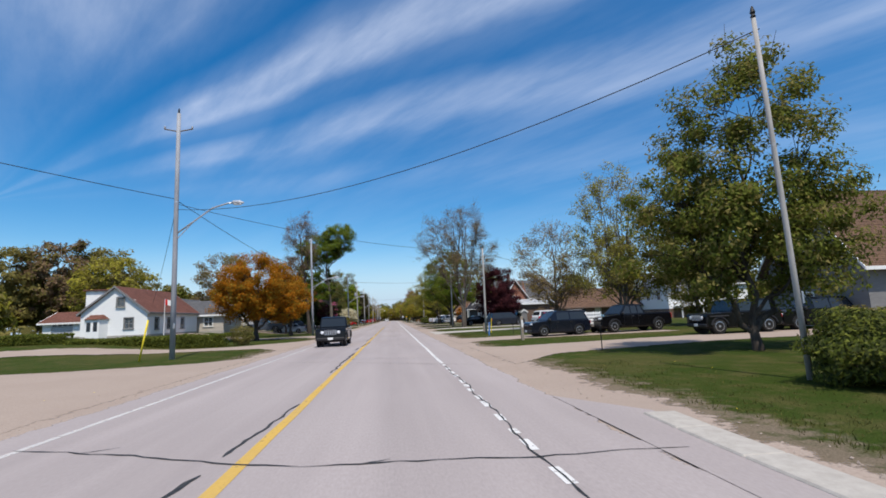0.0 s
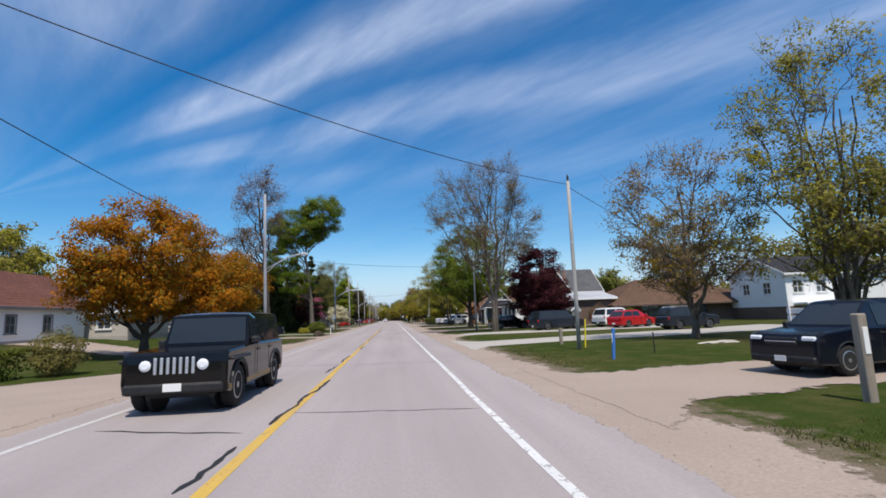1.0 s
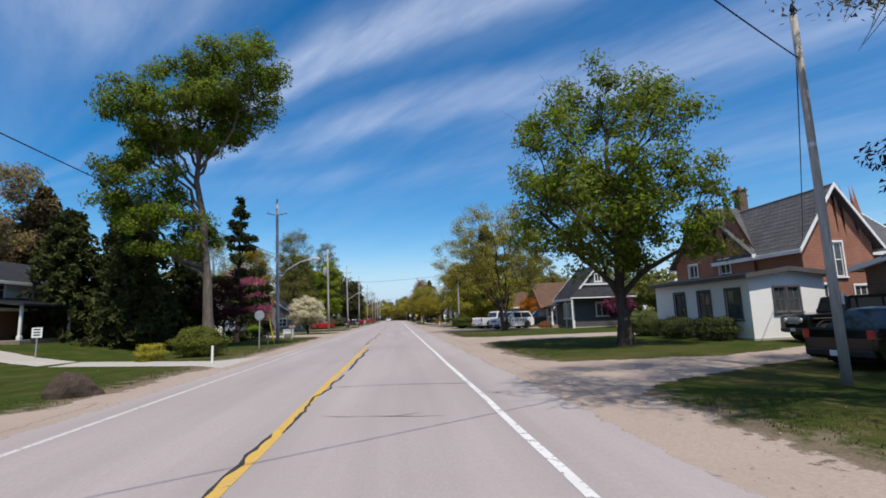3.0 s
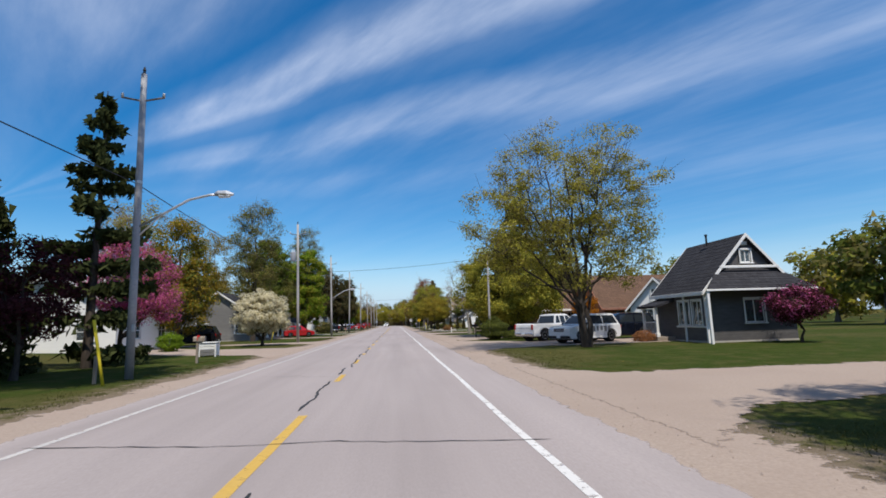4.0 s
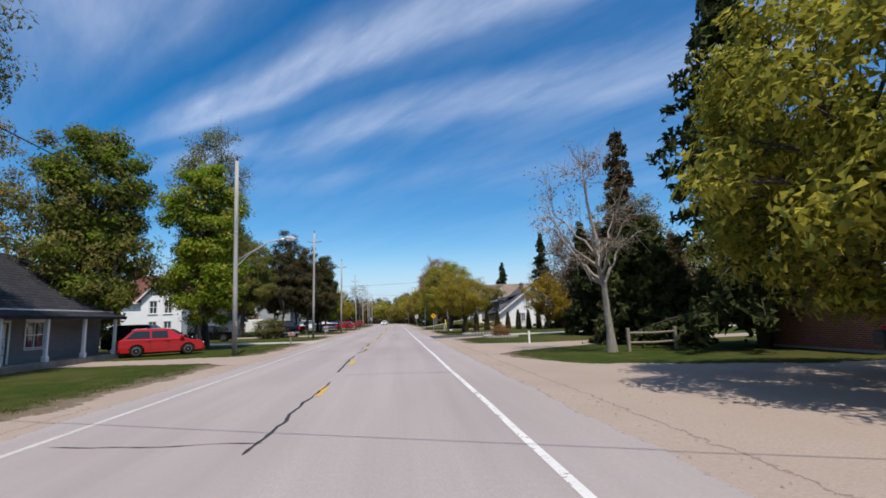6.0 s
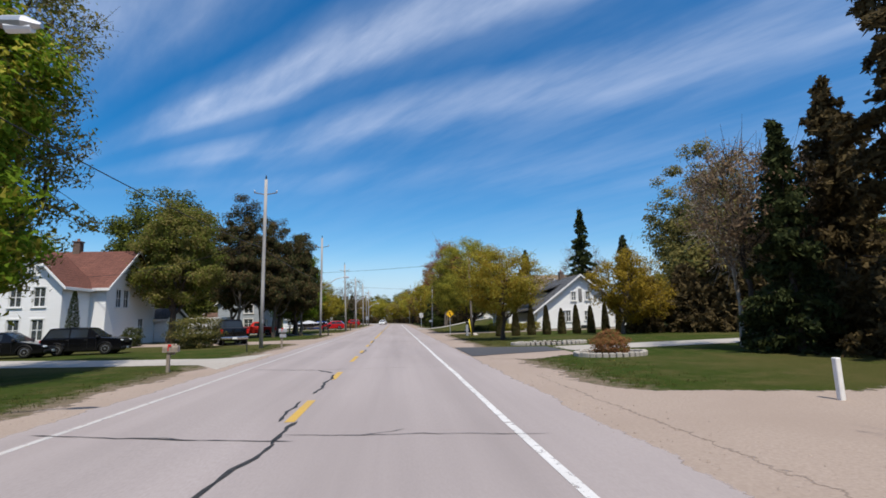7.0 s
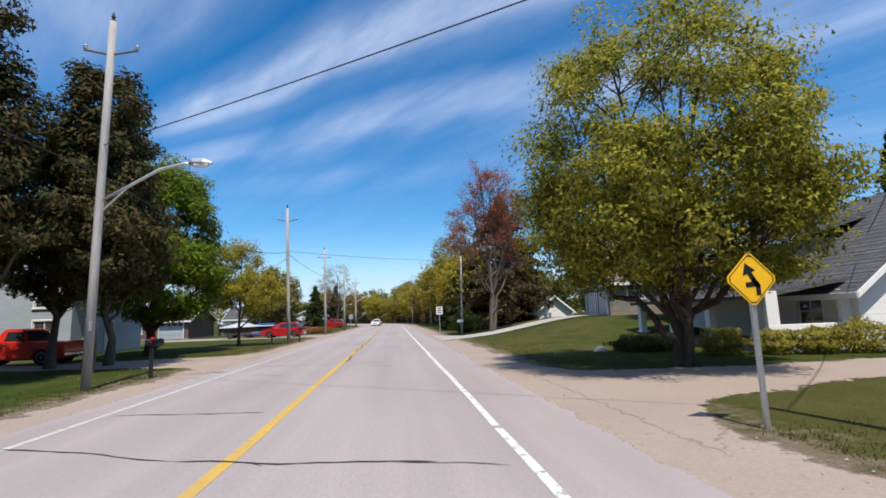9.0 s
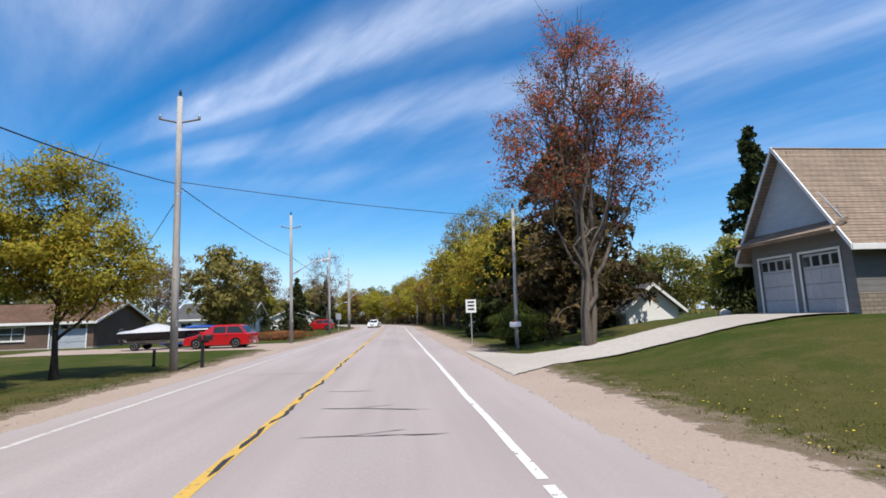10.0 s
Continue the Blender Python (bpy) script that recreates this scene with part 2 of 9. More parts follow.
def lawn(name):
    """Mown grass: blades, clumps, dry sweeps, and a trodden gritty rim along the road shoulders."""
    m, t, p = mat_base(name)
    co = t.nodes.new("ShaderNodeTexCoord")

    def noise(scale, detail, rough=0.6):
        k = node(t, "TexNoise", Scale=scale, Detail=detail, Roughness=rough)
        link(t, co.outputs["Object"], k.inputs["Vector"])
        return k.outputs[0]

    def blend(fac, lo, hi, a, b, top=1.0):
        r = node(t, "MapRange", From_Min=lo, From_Max=hi, To_Max=top)
        r.interpolation_type = "SMOOTHSTEP"
        link(t, fac, r.inputs["Value"])
        k = t.nodes.new("ShaderNodeMix")
        k.data_type = "RGBA"
        link(t, r.outputs[0], k.inputs["Factor"])
        for q, c in ((6, a), (7, b)):
            if isinstance(c, tuple):
                k.inputs[q].default_value = (*c, 1)
            else:
                link(t, c, k.inputs[q])
        return k.outputs[2]

    fine = noise(38, 5, 0.75)
    green = blend(fine, 0.32, 0.68, (0.015, 0.028, 0.004), (0.052, 0.076, 0.014))
    dry = blend(fine, 0.32, 0.7, (0.053, 0.045, 0.016), (0.148, 0.122, 0.051))
    col = blend(noise(0.9, 6, 0.7), 0.44, 0.66, green, dry, 0.55)
    col = blend(noise(0.075, 3), 0.47, 0.62, col, dry, 0.48)
    # trodden rim: earth shows next to the shoulders
    sep, mid = t.nodes.new("ShaderNodeSeparateXYZ"), t.nodes.new("ShaderNodeMath")
    link(t, co.outputs["Object"], sep.inputs[0])
    link(t, sep.outputs[0], mid.inputs[0])
    mid.inputs[1].default_value = 1.45
    away = t.nodes.new("ShaderNodeMath")
    away.operation = "ABSOLUTE"
    link(t, mid.outputs[0], away.inputs[0])
    rim = node(t, "MapRange", From_Min=5.4, From_Max=7.6, To_Min=0.34, To_Max=-0.12)
    link(t, away.outputs[0], rim.inputs["Value"])
    mix = t.nodes.new("ShaderNodeMath")
    link(t, rim.outputs[0], mix.inputs[0])
    link(t, noise(1.9, 7, 0.72), mix.inputs[1])
    earth = blend(fine, 0.3, 0.7, (0.12, 0.092, 0.066), (0.25, 0.195, 0.15))
    col = blend(mix.outputs[0], 0.5, 0.72, col, earth, 0.85)
    link(t, col, p.inputs["Base Color"])
    p.inputs["Roughness"].default_value, p.inputs["Specular IOR Level"].default_value = 0.95, 0.04
    b = node(t, "Bump", Strength=0.6, Distance=0.03)
    link(t, fine, b.inputs["Height"])
    link(t, b.outputs[0], p.inputs["Normal"])
    return m


M_ROAD = surface("pavement_grey", (0.300, 0.263, 0.258), (0.362, 0.320, 0.314), 34, 0.85, 0.06, big=0.35, c3=(0.290, 0.254, 0.249), stretch=(1, 0.3, 1), spec=0.15)
M_WIDENING = M_ROAD.copy()
ragged(wheel_worn(M_ROAD), 2.2)
M_GRAVEL = surface("gravel_tan", (0.285, 0.226, 0.190), (0.385, 0.314, 0.265), 24, 0.95, 0.25, big=0.3, c3=(0.30, 0.238, 0.20), spec=0.08)
ragged(M_GRAVEL, 2.6)
M_STONES = surface("loose_grit", (0.25, 0.20, 0.17), (0.43, 0.36, 0.31), 20, 0.95, 0.1, spec=0.08)
M_CONCRETE = surface("concrete_pale", (0.34, 0.315, 0.285), (0.45, 0.42, 0.385), 5, 0.85, 0.1, big=0.2, c3=(0.34, 0.31, 0.275), spec=0.08)
ragged(M_CONCRETE, 3.0, 0.03)
M_ASPHALT = surface("asphalt_fresh", (0.045, 0.045, 0.05), (0.09, 0.09, 0.098), 14, 0.75, 0.3, big=0.35, c3=(0.075, 0.075, 0.08))
M_LAWN = lawn("lawn")
M_BLADE = foliage("grass_blade", (0.062, 0.066, 0.018), (0.13, 0.125, 0.040), 0.3)
M_TAR = surface("tar_seam", (0.02, 0.02, 0.02), (0.06, 0.055, 0.05), 9, 0.6, 0.1)
M_WHITE_LINE = worn_line("line_white", (0.78, 0.77, 0.76), 0.56, 0.86)
M_FAINT_LINE = worn_line("line_faded", (0.76, 0.74, 0.72), 0.56, 0.62)
M_YELLOW_LINE = worn_line("line_yellow", (0.66, 0.42, 0.085), 0.6, 0.85)
M_BARK = surface("bark_grey", (0.085, 0.07, 0.058), (0.20, 0.17, 0.14), 9, 0.95, 0.9, big=1.2, stretch=(1, 1, 0.25), spec=0.08)
M_BARK_DARK = surface("bark_dark", (0.045, 0.036, 0.03), (0.11, 0.09, 0.075), 9, 0.95, 0.9, big=1.2, stretch=(1, 1, 0.25), spec=0.08)
M_BARK_PALE = surface("bark_pale", (0.24, 0.21, 0.18), (0.42, 0.38, 0.33), 8, 0.95, 0.8, big=1.2, stretch=(1, 1, 0.25), spec=0.08)
M_POLE = surface("pole_weathered", (0.30, 0.285, 0.27), (0.46, 0.44, 0.42), 14, 0.85, 0.4, big=0.6, stretch=(1, 1, 0.12))
M_POLE_BROWN = surface("pole_brown", (0.13, 0.105, 0.085), (0.26, 0.22, 0.19), 14, 0.85, 0.4, big=0.6, stretch=(1, 1, 0.12))
M_POLE_GREY = surface("pole_concrete", (0.27, 0.28, 0.31), (0.36, 0.37, 0.40), 12, 0.7, 0.15, big=0.5)
M_STEEL = surface("galvanised", (0.50, 0.51, 0.53), (0.66, 0.67, 0.69), 8, 0.45, 0.05, metal=0.8)
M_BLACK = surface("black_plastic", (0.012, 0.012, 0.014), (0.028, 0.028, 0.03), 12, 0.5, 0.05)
M_RUBBER = surface("tyre_rubber", (0.012, 0.012, 0.012), (0.03, 0.029, 0.028), 18, 0.85, 0.2)
M_RIM = surface("alloy", (0.42, 0.43, 0.45), (0.6, 0.61, 0.63), 10, 0.35, 0.0, metal=0.9)
M_CHROME = surface("chrome", (0.6, 0.61, 0.63), (0.75, 0.76, 0.78), 5, 0.15, 0.0, metal=1.0)
M_GLASS = glassy("car_glass")
M_PANE = glassy("window_pane", (0.35, 0.4, 0.42), 0.02, 0.85)
M_LAMP = glassy("headlamp", (0.75, 0.77, 0.8), 0.08)
M_TAIL = glassy("taillamp", (0.45, 0.012, 0.01), 0.15)
M_WHITE = surface("white_trim", (0.74, 0.74, 0.73), (0.82, 0.82, 0.81), 6, 0.55, 0.05, big=0.5, c3=(0.68, 0.67, 0.65))
M_SIDING = surface("white_siding", (0.79, 0.79, 0.79), (0.85, 0.85, 0.84), 7, 0.55, 0.06, big=0.35, c3=(0.74, 0.74, 0.73), stretch=(0.2, 0.2, 1))
M_SIDING_GREY = surface("grey_siding", (0.17, 0.165, 0.165), (0.23, 0.225, 0.22), 7, 0.6, 0.06, big=0.35, stretch=(0.2, 0.2, 1))
M_SIDING_DARK = surface("charcoal_siding", (0.075, 0.07, 0.072), (0.115, 0.11, 0.11), 7, 0.6, 0.06, big=0.35, stretch=(0.2, 0.2, 1))
M_SIDING_BLUE = surface("pale_blue_siding", (0.36, 0.41, 0.47), (0.45, 0.5, 0.55), 7, 0.6, 0.06, big=0.35, stretch=(0.2, 0.2, 1))
M_SIDING_BEIGE = surface("beige_siding", (0.42, 0.38, 0.33), (0.52, 0.47, 0.41), 7, 0.65, 0.06, big=0.35, stretch=(0.2, 0.2, 1))
M_BRICK = brickwork("red_brick", (0.34, 0.11, 0.055), (0.25, 0.075, 0.04), (0.30, 0.25, 0.21))
M_BRICK_BROWN = brickwork("brown_brick", (0.16, 0.095, 0.065), (0.11, 0.065, 0.047), (0.2, 0.17, 0.15))
M_STONE = brickwork("ledge_stone", (0.30, 0.25, 0.2), (0.22, 0.19, 0.16), (0.16, 0.14, 0.12), 0.35, 0.14, 0.9, 0.8, 0.018)
M_ROOF_RED = brickwork("shingle_redbrown", (0.185, 0.082, 0.062), (0.145, 0.064, 0.05), (0.085, 0.04, 0.03), 0.3, 0.12, 0.9, 0.6, 0.012)
M_ROOF_GREY = brickwork("shingle_grey", (0.13, 0.13, 0.135), (0.095, 0.095, 0.1), (0.05, 0.05, 0.055), 0.3, 0.12, 0.9, 0.6, 0.012)
M_ROOF_DARK = brickwork("shingle_charcoal", (0.048, 0.048, 0.055), (0.032, 0.032, 0.038), (0.02, 0.02, 0.022), 0.3, 0.12, 0.9, 0.6, 0.012)
M_ROOF_BROWN = brickwork("shingle_brown", (0.16, 0.095, 0.062), (0.12, 0.07, 0.048), (0.06, 0.04, 0.03), 0.3, 0.12, 0.9, 0.6, 0.012)
M_ROOF_TAN = brickwork("shingle_tan", (0.29, 0.225, 0.17), (0.23, 0.18, 0.14), (0.13, 0.1, 0.08), 0.3, 0.12, 0.9, 0.6, 0.012)
M_ROOF_METAL = surface("pale_metal_roof", (0.45, 0.45, 0.46), (0.58, 0.58, 0.59), 6, 0.5, 0.05, metal=0.2)
M_DOOR = surface("garage_door_grey", (0.43, 0.43, 0.45), (0.52, 0.52, 0.54), 7, 0.5, 0.05)
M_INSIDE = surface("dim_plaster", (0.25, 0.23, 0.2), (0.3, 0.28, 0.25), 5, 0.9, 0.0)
M_SIGN = paint("sign_yellow", (0.83, 0.47, 0.02), 0.45, 0.1)
M_SIGN_BLACK = paint("sign_black", (0.015, 0.015, 0.015), 0.5, 0.0)
M_YELLOW = paint("guard_yellow", (0.8, 0.62, 0.04), 0.5, 0.0)
M_BLUE = paint("marker_blue", (0.06, 0.2, 0.55), 0.5, 0.1)
M_RED = paint("flag_red", (0.6, 0.02, 0.02), 0.8, 0.0)
M_WOOD = surface("weathered_wood", (0.22, 0.18, 0.14), (0.36, 0.31, 0.26), 10, 0.9, 0.5, big=0.8, stretch=(1, 1, 0.15))
M_ROCK = surface("pale_rock", (0.42, 0.38, 0.33), (0.6, 0.56, 0.5), 7, 0.9, 0.5, spec=0.08)
M_MULCH = surface("dark_mulch", (0.045, 0.035, 0.028), (0.1, 0.075, 0.06), 12, 1.0, 0.8, spec=0.08)
M_CABLE = surface("cable_black", (0.02, 0.02, 0.022), (0.04, 0.04, 0.042), 5, 0.6, 0.0)
# foliage colours
F_GREEN = foliage("leaf_green", (0.088, 0.108, 0.02), (0.205, 0.225, 0.045))
F_FRESH = foliage("leaf_fresh_green", (0.09, 0.16, 0.012), (0.23, 0.33, 0.03))
F_OLIVE = foliage("leaf_olive", (0.14, 0.128, 0.036), (0.30, 0.25, 0.085))
F_YELLOW = foliage("leaf_yellowgreen", (0.23, 0.215, 0.028), (0.48, 0.43, 0.07))
F_GOLD = foliage("leaf_golden", (0.21, 0.145, 0.018), (0.40, 0.28, 0.04))
F_ORANGE = foliage("leaf_orange", (0.27, 0.095, 0.007), (0.52, 0.21, 0.018))
F_BUD = foliage("bud_brown", (0.15, 0.10, 0.062), (0.31, 0.21, 0.125))
F_RED = foliage("bud_red", (0.28, 0.065, 0.03), (0.5, 0.14, 0.065))
F_PURPLE = foliage("leaf_purple", (0.036, 0.011, 0.015), (0.082, 0.024, 0.028), 0.2)
F_PINK = foliage("blossom_pink", (0.420, 0.070, 0.210), (0.700, 0.182, 0.392))
F_WHITE = foliage("blossom_white", (0.58, 0.52, 0.33), (0.85, 0.80, 0.62))
F_NEEDLE = foliage("needle_dark", (0.026, 0.036, 0.014), (0.07, 0.082, 0.03), 0.2)
F_NEEDLE_BROWN = foliage("needle_brown", (0.062, 0.046, 0.023), (0.14, 0.104, 0.048), 0.25)
F_CEDAR = foliage("cedar_green", (0.035, 0.044, 0.014), (0.08, 0.09, 0.03), 0.2)
F_SHRUB_RED = foliage("shrub_rust", (0.224, 0.098, 0.042), (0.420, 0.210, 0.098))

# ---------------------------------------------------------------- mesh helpers


class Geo:
    """Vertices and faces gathered for one mesh."""

    def __init__(self):
        self.v, self.f = [], []

    def add(self, verts, faces):
        n = len(self.v)
        self.v += [tuple(p) for p in verts]
        self.f += [tuple(i + n for i in f) for f in faces]
        return self

    def box(self, x0, x1, y0, y1, z0, z1, c=0.0):
        """A box with chamfered edges where c > 0."""
        mid, half = ((x0 + x1) / 2, (y0 + y1) / 2, (z0 + z1) / 2), (abs(x1 - x0) / 2, abs(y1 - y0) / 2, abs(z1 - z0) / 2)
        if c <= 0:
            vs = [(mid[0] + sx * half[0], mid[1] + sy * half[1], mid[2] + sz * half[2]) for sx in (-1, 1) for sy in (-1, 1) for sz in (-1, 1)]
            return self.add(vs, [(0, 1, 3, 2), (4, 6, 7, 5), (0, 4, 5, 1), (2, 3, 7, 6), (0, 2, 6, 4), (1, 5, 7, 3)])
        c = min(c, 0.45 * min(half) * 2)
        vs, at = [], {}
        for s in [(a, b, d) for a in (-1, 1) for b in (-1, 1) for d in (-1, 1)]:
            for k in range(3):
                at[s, k] = len(vs)
                vs.append(tuple(mid[j] + s[j] * (half[j] - (0 if j == k else c)) for j in range(3)))
        fs = []
        for k in range(3):
            i, j = [q for q in range(3) if q != k]
            for sk in (-1, 1):
                ring = []
                for a, b in ((-1, -1), (1, -1), (1, 1), (-1, 1)):
                    s = [0, 0, 0]
                    s[k], s[i], s[j] = sk, a, b
                    ring.append(at[tuple(s), k])
                fs.append(tuple(ring))
            for a in (-1, 1):
                for b in (-1, 1):
                    s0, s1 = [0, 0, 0], [0, 0, 0]
                    s0[i] = s1[i] = a
                    s0[j] = s1[j] = b
                    s0[k], s1[k] = -1, 1
                    s0, s1 = tuple(s0), tuple(s1)
                    fs.append((at[s0, i], at[s0, j], at[s1, j], at[s1, i]))
        for s in [(a, b, d) for a in (-1, 1) for b in (-1, 1) for d in (-1, 1)]:
            fs.append((at[s, 0], at[s, 1], at[s, 2]))
        return self.add(vs, fs)

    def tube(self, pts, radii, n=8, cap=True):
        pts = [Vector(p) for p in pts]
        if isinstance(radii, (int, float)):
            radii = [radii] * len(pts)
        vs, fs, u = [], [], None
        for k, p in enumerate(pts):
            d = (pts[min(k + 1, len(pts) - 1)] - pts[max(k - 1, 0)]).normalized()
            u = (d.orthogonal() if u is None else u - d * u.dot(d)).normalized()
            w = d.cross(u)
            vs += [p + (u * math.cos(a) + w * math.sin(a)) * radii[k] for a in [2 * math.pi * q / n for q in range(n)]]
        for k in range(len(pts) - 1):
            fs += [(k * n + q, k * n + (q + 1) % n, (k + 1) * n + (q + 1) % n, (k + 1) * n + q) for q in range(n)]
        if cap:
            fs += [tuple(range(n)), tuple(range((len(pts) - 1) * n, len(pts) * n))]
        return self.add(vs, fs)

    def lathe(self, profile, n=16, axis="z", at=(0, 0, 0)):
        """Rings of (radius, height) turned round an axis."""
        vs, fs = [], []
        for r, h in profile:
            for q in range(n):
                a = 2 * math.pi * q / n
                p = (r * math.cos(a), r * math.sin(a), h)
                p = p if axis == "z" else (p[0], p[2], p[1]) if axis == "y" else (p[2], p[0], p[1])
                vs.append((p[0] + at[0], p[1] + at[1], p[2] + at[2]))
        for k in range(len(profile) - 1):
            fs += [(k * n + q, k * n + (q + 1) % n, (k + 1) * n + (q + 1) % n, (k + 1) * n + q) for q in range(n)]
        fs += [tuple(range(n)), tuple(range((len(profile) - 1) * n, len(profile) * n))]
        return self.add(vs, fs)

    def prism(self, poly, y0, y1):
        """A polygon in x and z drawn out from y0 to y1."""
        n = len(poly)
        vs = [(x, y0, z) for x, z in poly] + [(x, y1, z) for x, z in poly]
        return self.add(vs, [tuple(range(n)), tuple(range(2 * n - 1, n - 1, -1))] + [(i, (i + 1) % n, n + (i + 1) % n, n + i) for i in range(n)])


def mesh_of(name, g, material, smooth=False, fix=True):
    me = bpy.data.meshes.new(name)
    me.from_pydata(g.v, [], g.f)
    if fix:
        bm = bmesh.new()
        bm.from_mesh(me)
        bmesh.ops.recalc_face_normals(bm, faces=bm.faces)
        bm.to_mesh(me)
        bm.free()
    if smooth:
        me.polygons.foreach_set("use_smooth", [True] * len(me.polygons))
    me.materials.append(material)
    return me


def quads(name, V, F, material, smooth=False):
    """A mesh straight from arrays of vertices and faces."""
    me = bpy.data.meshes.new(name)
    V, F = np.asarray(V, np.float32), np.asarray(F, np.int32)
    me.vertices.add(len(V))
    me.vertices.foreach_set("co", V.ravel())
    me.loops.add(F.size)
    me.loops.foreach_set("vertex_index", F.ravel())
    me.polygons.add(len(F))
    me.polygons.foreach_set("loop_start", np.arange(0, F.size, F.shape[1], dtype=np.int32))
    me.polygons.foreach_set("loop_total", np.full(len(F), F.shape[1], np.int32))
    if smooth:
        me.polygons.foreach_set("use_smooth", np.ones(len(F), bool))
    me.update(calc_edges=True)
    me.materials.append(material)
    return me


def part(name, g, material, parent=None, label="", smooth=False, m=None):
    me = mesh_of(name, g, material, smooth) if isinstance(g, Geo) else g
    ob = new(name, me)
    if parent is not None:
        ob.parent = parent
    if m is not None:
        ob.matrix_basis = m
    if label:
        tagged(ob, label)
    return ob


def thing(name, label, category, m=None, group="", kind=""):
    ob = new(name)
    ob.empty_display_size = 0.2
    if m is not None:
        ob.matrix_basis = m
    return tagged(ob, label, category, group, kind)


def smoothstep(a, b, v):
    t = min(1.0, max(0.0, (v - a) / (b - a)))
    return t * t * (3 - 2 * t)


def gz(x, y):
    """Height of the ground: flat by the road, a knoll on one side, a gentle rise on the other."""
    h = 1.25 * smoothstep(5.0, 15.0, x) * smoothstep(199, 212, y) * (1 - smoothstep(222, 233, y))
    h += 0.9 * smoothstep(-15, -24, x) * (1 - smoothstep(105, 125, y)) * smoothstep(28, 44, y)
    return h


def bend(y):
    """How far the road has swung to the left: straight as far as 280 m, then a curve, then straight again."""
    d = min(max(0.0, y - 280), 90.0)
    return -d * d / 330 - 0.545 * max(0.0, y - 370)


def wobble(v, s=0.0, a=0.25):
    return a * (math.sin(1.31 * v + s) * 0.5 + math.sin(3.7 * v + 2 * s) * 0.3 + math.sin(8.9 * v + 5 * s) * 0.2)


# ---------------------------------------------------------------- ground and road


def grid_lines():
    xs = [-3000, -1200, -500, -250, -150, -100, -75] + [-60 + 1.5 * k for k in range(81)] + [75, 100, 150, 250, 500, 1200, 3000]
    ys = [-3000, -800, -250, -100, -60] + [-40 + 1.5 * k for k in range(215)] + [300, 330, 370, 430, 520, 700, 1000, 1600, 3200]
    return xs, ys


def make_ground():
    xs, ys = grid_lines()
    g = Geo()
    nx = len(xs)
    vs = [(x, y, gz(x, y) - 0.022 + (0.008 * math.sin(x * 0.9 + y * 0.37) * math.sin(y * 0.71) if abs(x + 1.5) > 8 and abs(x) < 60 else 0)) for y in ys for x in xs]
    fs = [(j * nx + i, j * nx + i + 1, (j + 1) * nx + i + 1, (j + 1) * nx + i) for j in range(len(ys) - 1) for i in range(nx - 1)]
    g.add(vs, fs)
    return tagged(part("ground", g, M_LAWN, smooth=True), "green lawn with dry patches on flat village land", "ground", kind="structure")


make_ground()


def set_rim(ob, values):
    """How near each vertex lies to the broken-up rim of its surface."""
    ob.data.attributes.new("rim", "FLOAT", "POINT").data.foreach_set("value", values)
    return ob


def strip(name, x0, x1, ys, off, material, label, category, e0=0.0, e1=0.0, seed=0.0, rim=(0.5, 0.5)):
    """A strip along the road between x0 and x1, its edges uneven by e0 and e1 and broken up over the widths in rim."""
    g, vs, fade = Geo(), [], []
    for y in ys:
        a, b = bend(y) + x0 + wobble(y, seed, e0), bend(y) + x1 + wobble(y, seed + 3, e1)
        vs += [(a - rim[0] / 2, y, off), (a + rim[0] / 2 + 0.01, y, off), (b - rim[1] / 2 - 0.01, y, off), (b + rim[1] / 2, y, off)]
        fade += [1.0 if rim[0] else 0.0, 0.0, 0.0, 1.0 if rim[1] else 0.0]
    g.add(vs, [(4 * k + j, 4 * k + j + 1, 4 * k + j + 5, 4 * k + j + 4) for k in range(len(ys) - 1) for j in range(3)])
    return set_rim(tagged(part(name, g, material), label, category, kind="structure"), fade)


LONG = [-60 + 0.6 * k for k in range(560)] + [278 + 3 * k for k in range(34)] + [390, 430, 500, 600, 800, 1100, 1500]
strip("road", -6.0, 2.95, LONG, 0.0, M_ROAD, "worn pale grey two-lane road with sealed cracks", "road", 0.06, 0.08, rim=(0.3, 0.3))
strip("road_shoulder", 2.6, 4.45, LONG, -0.014, M_GRAVEL, "tan gravel shoulder beside the pavement", "road shoulder", 0.0, 0.3, 1.0, (0, 1.0))
strip("road_shoulder", -7.15, -5.6, LONG, -0.014, M_GRAVEL, "pinkish gravel shoulder beside the pavement", "road shoulder", 0.3, 0.0, 2.0, (0.8, 0))


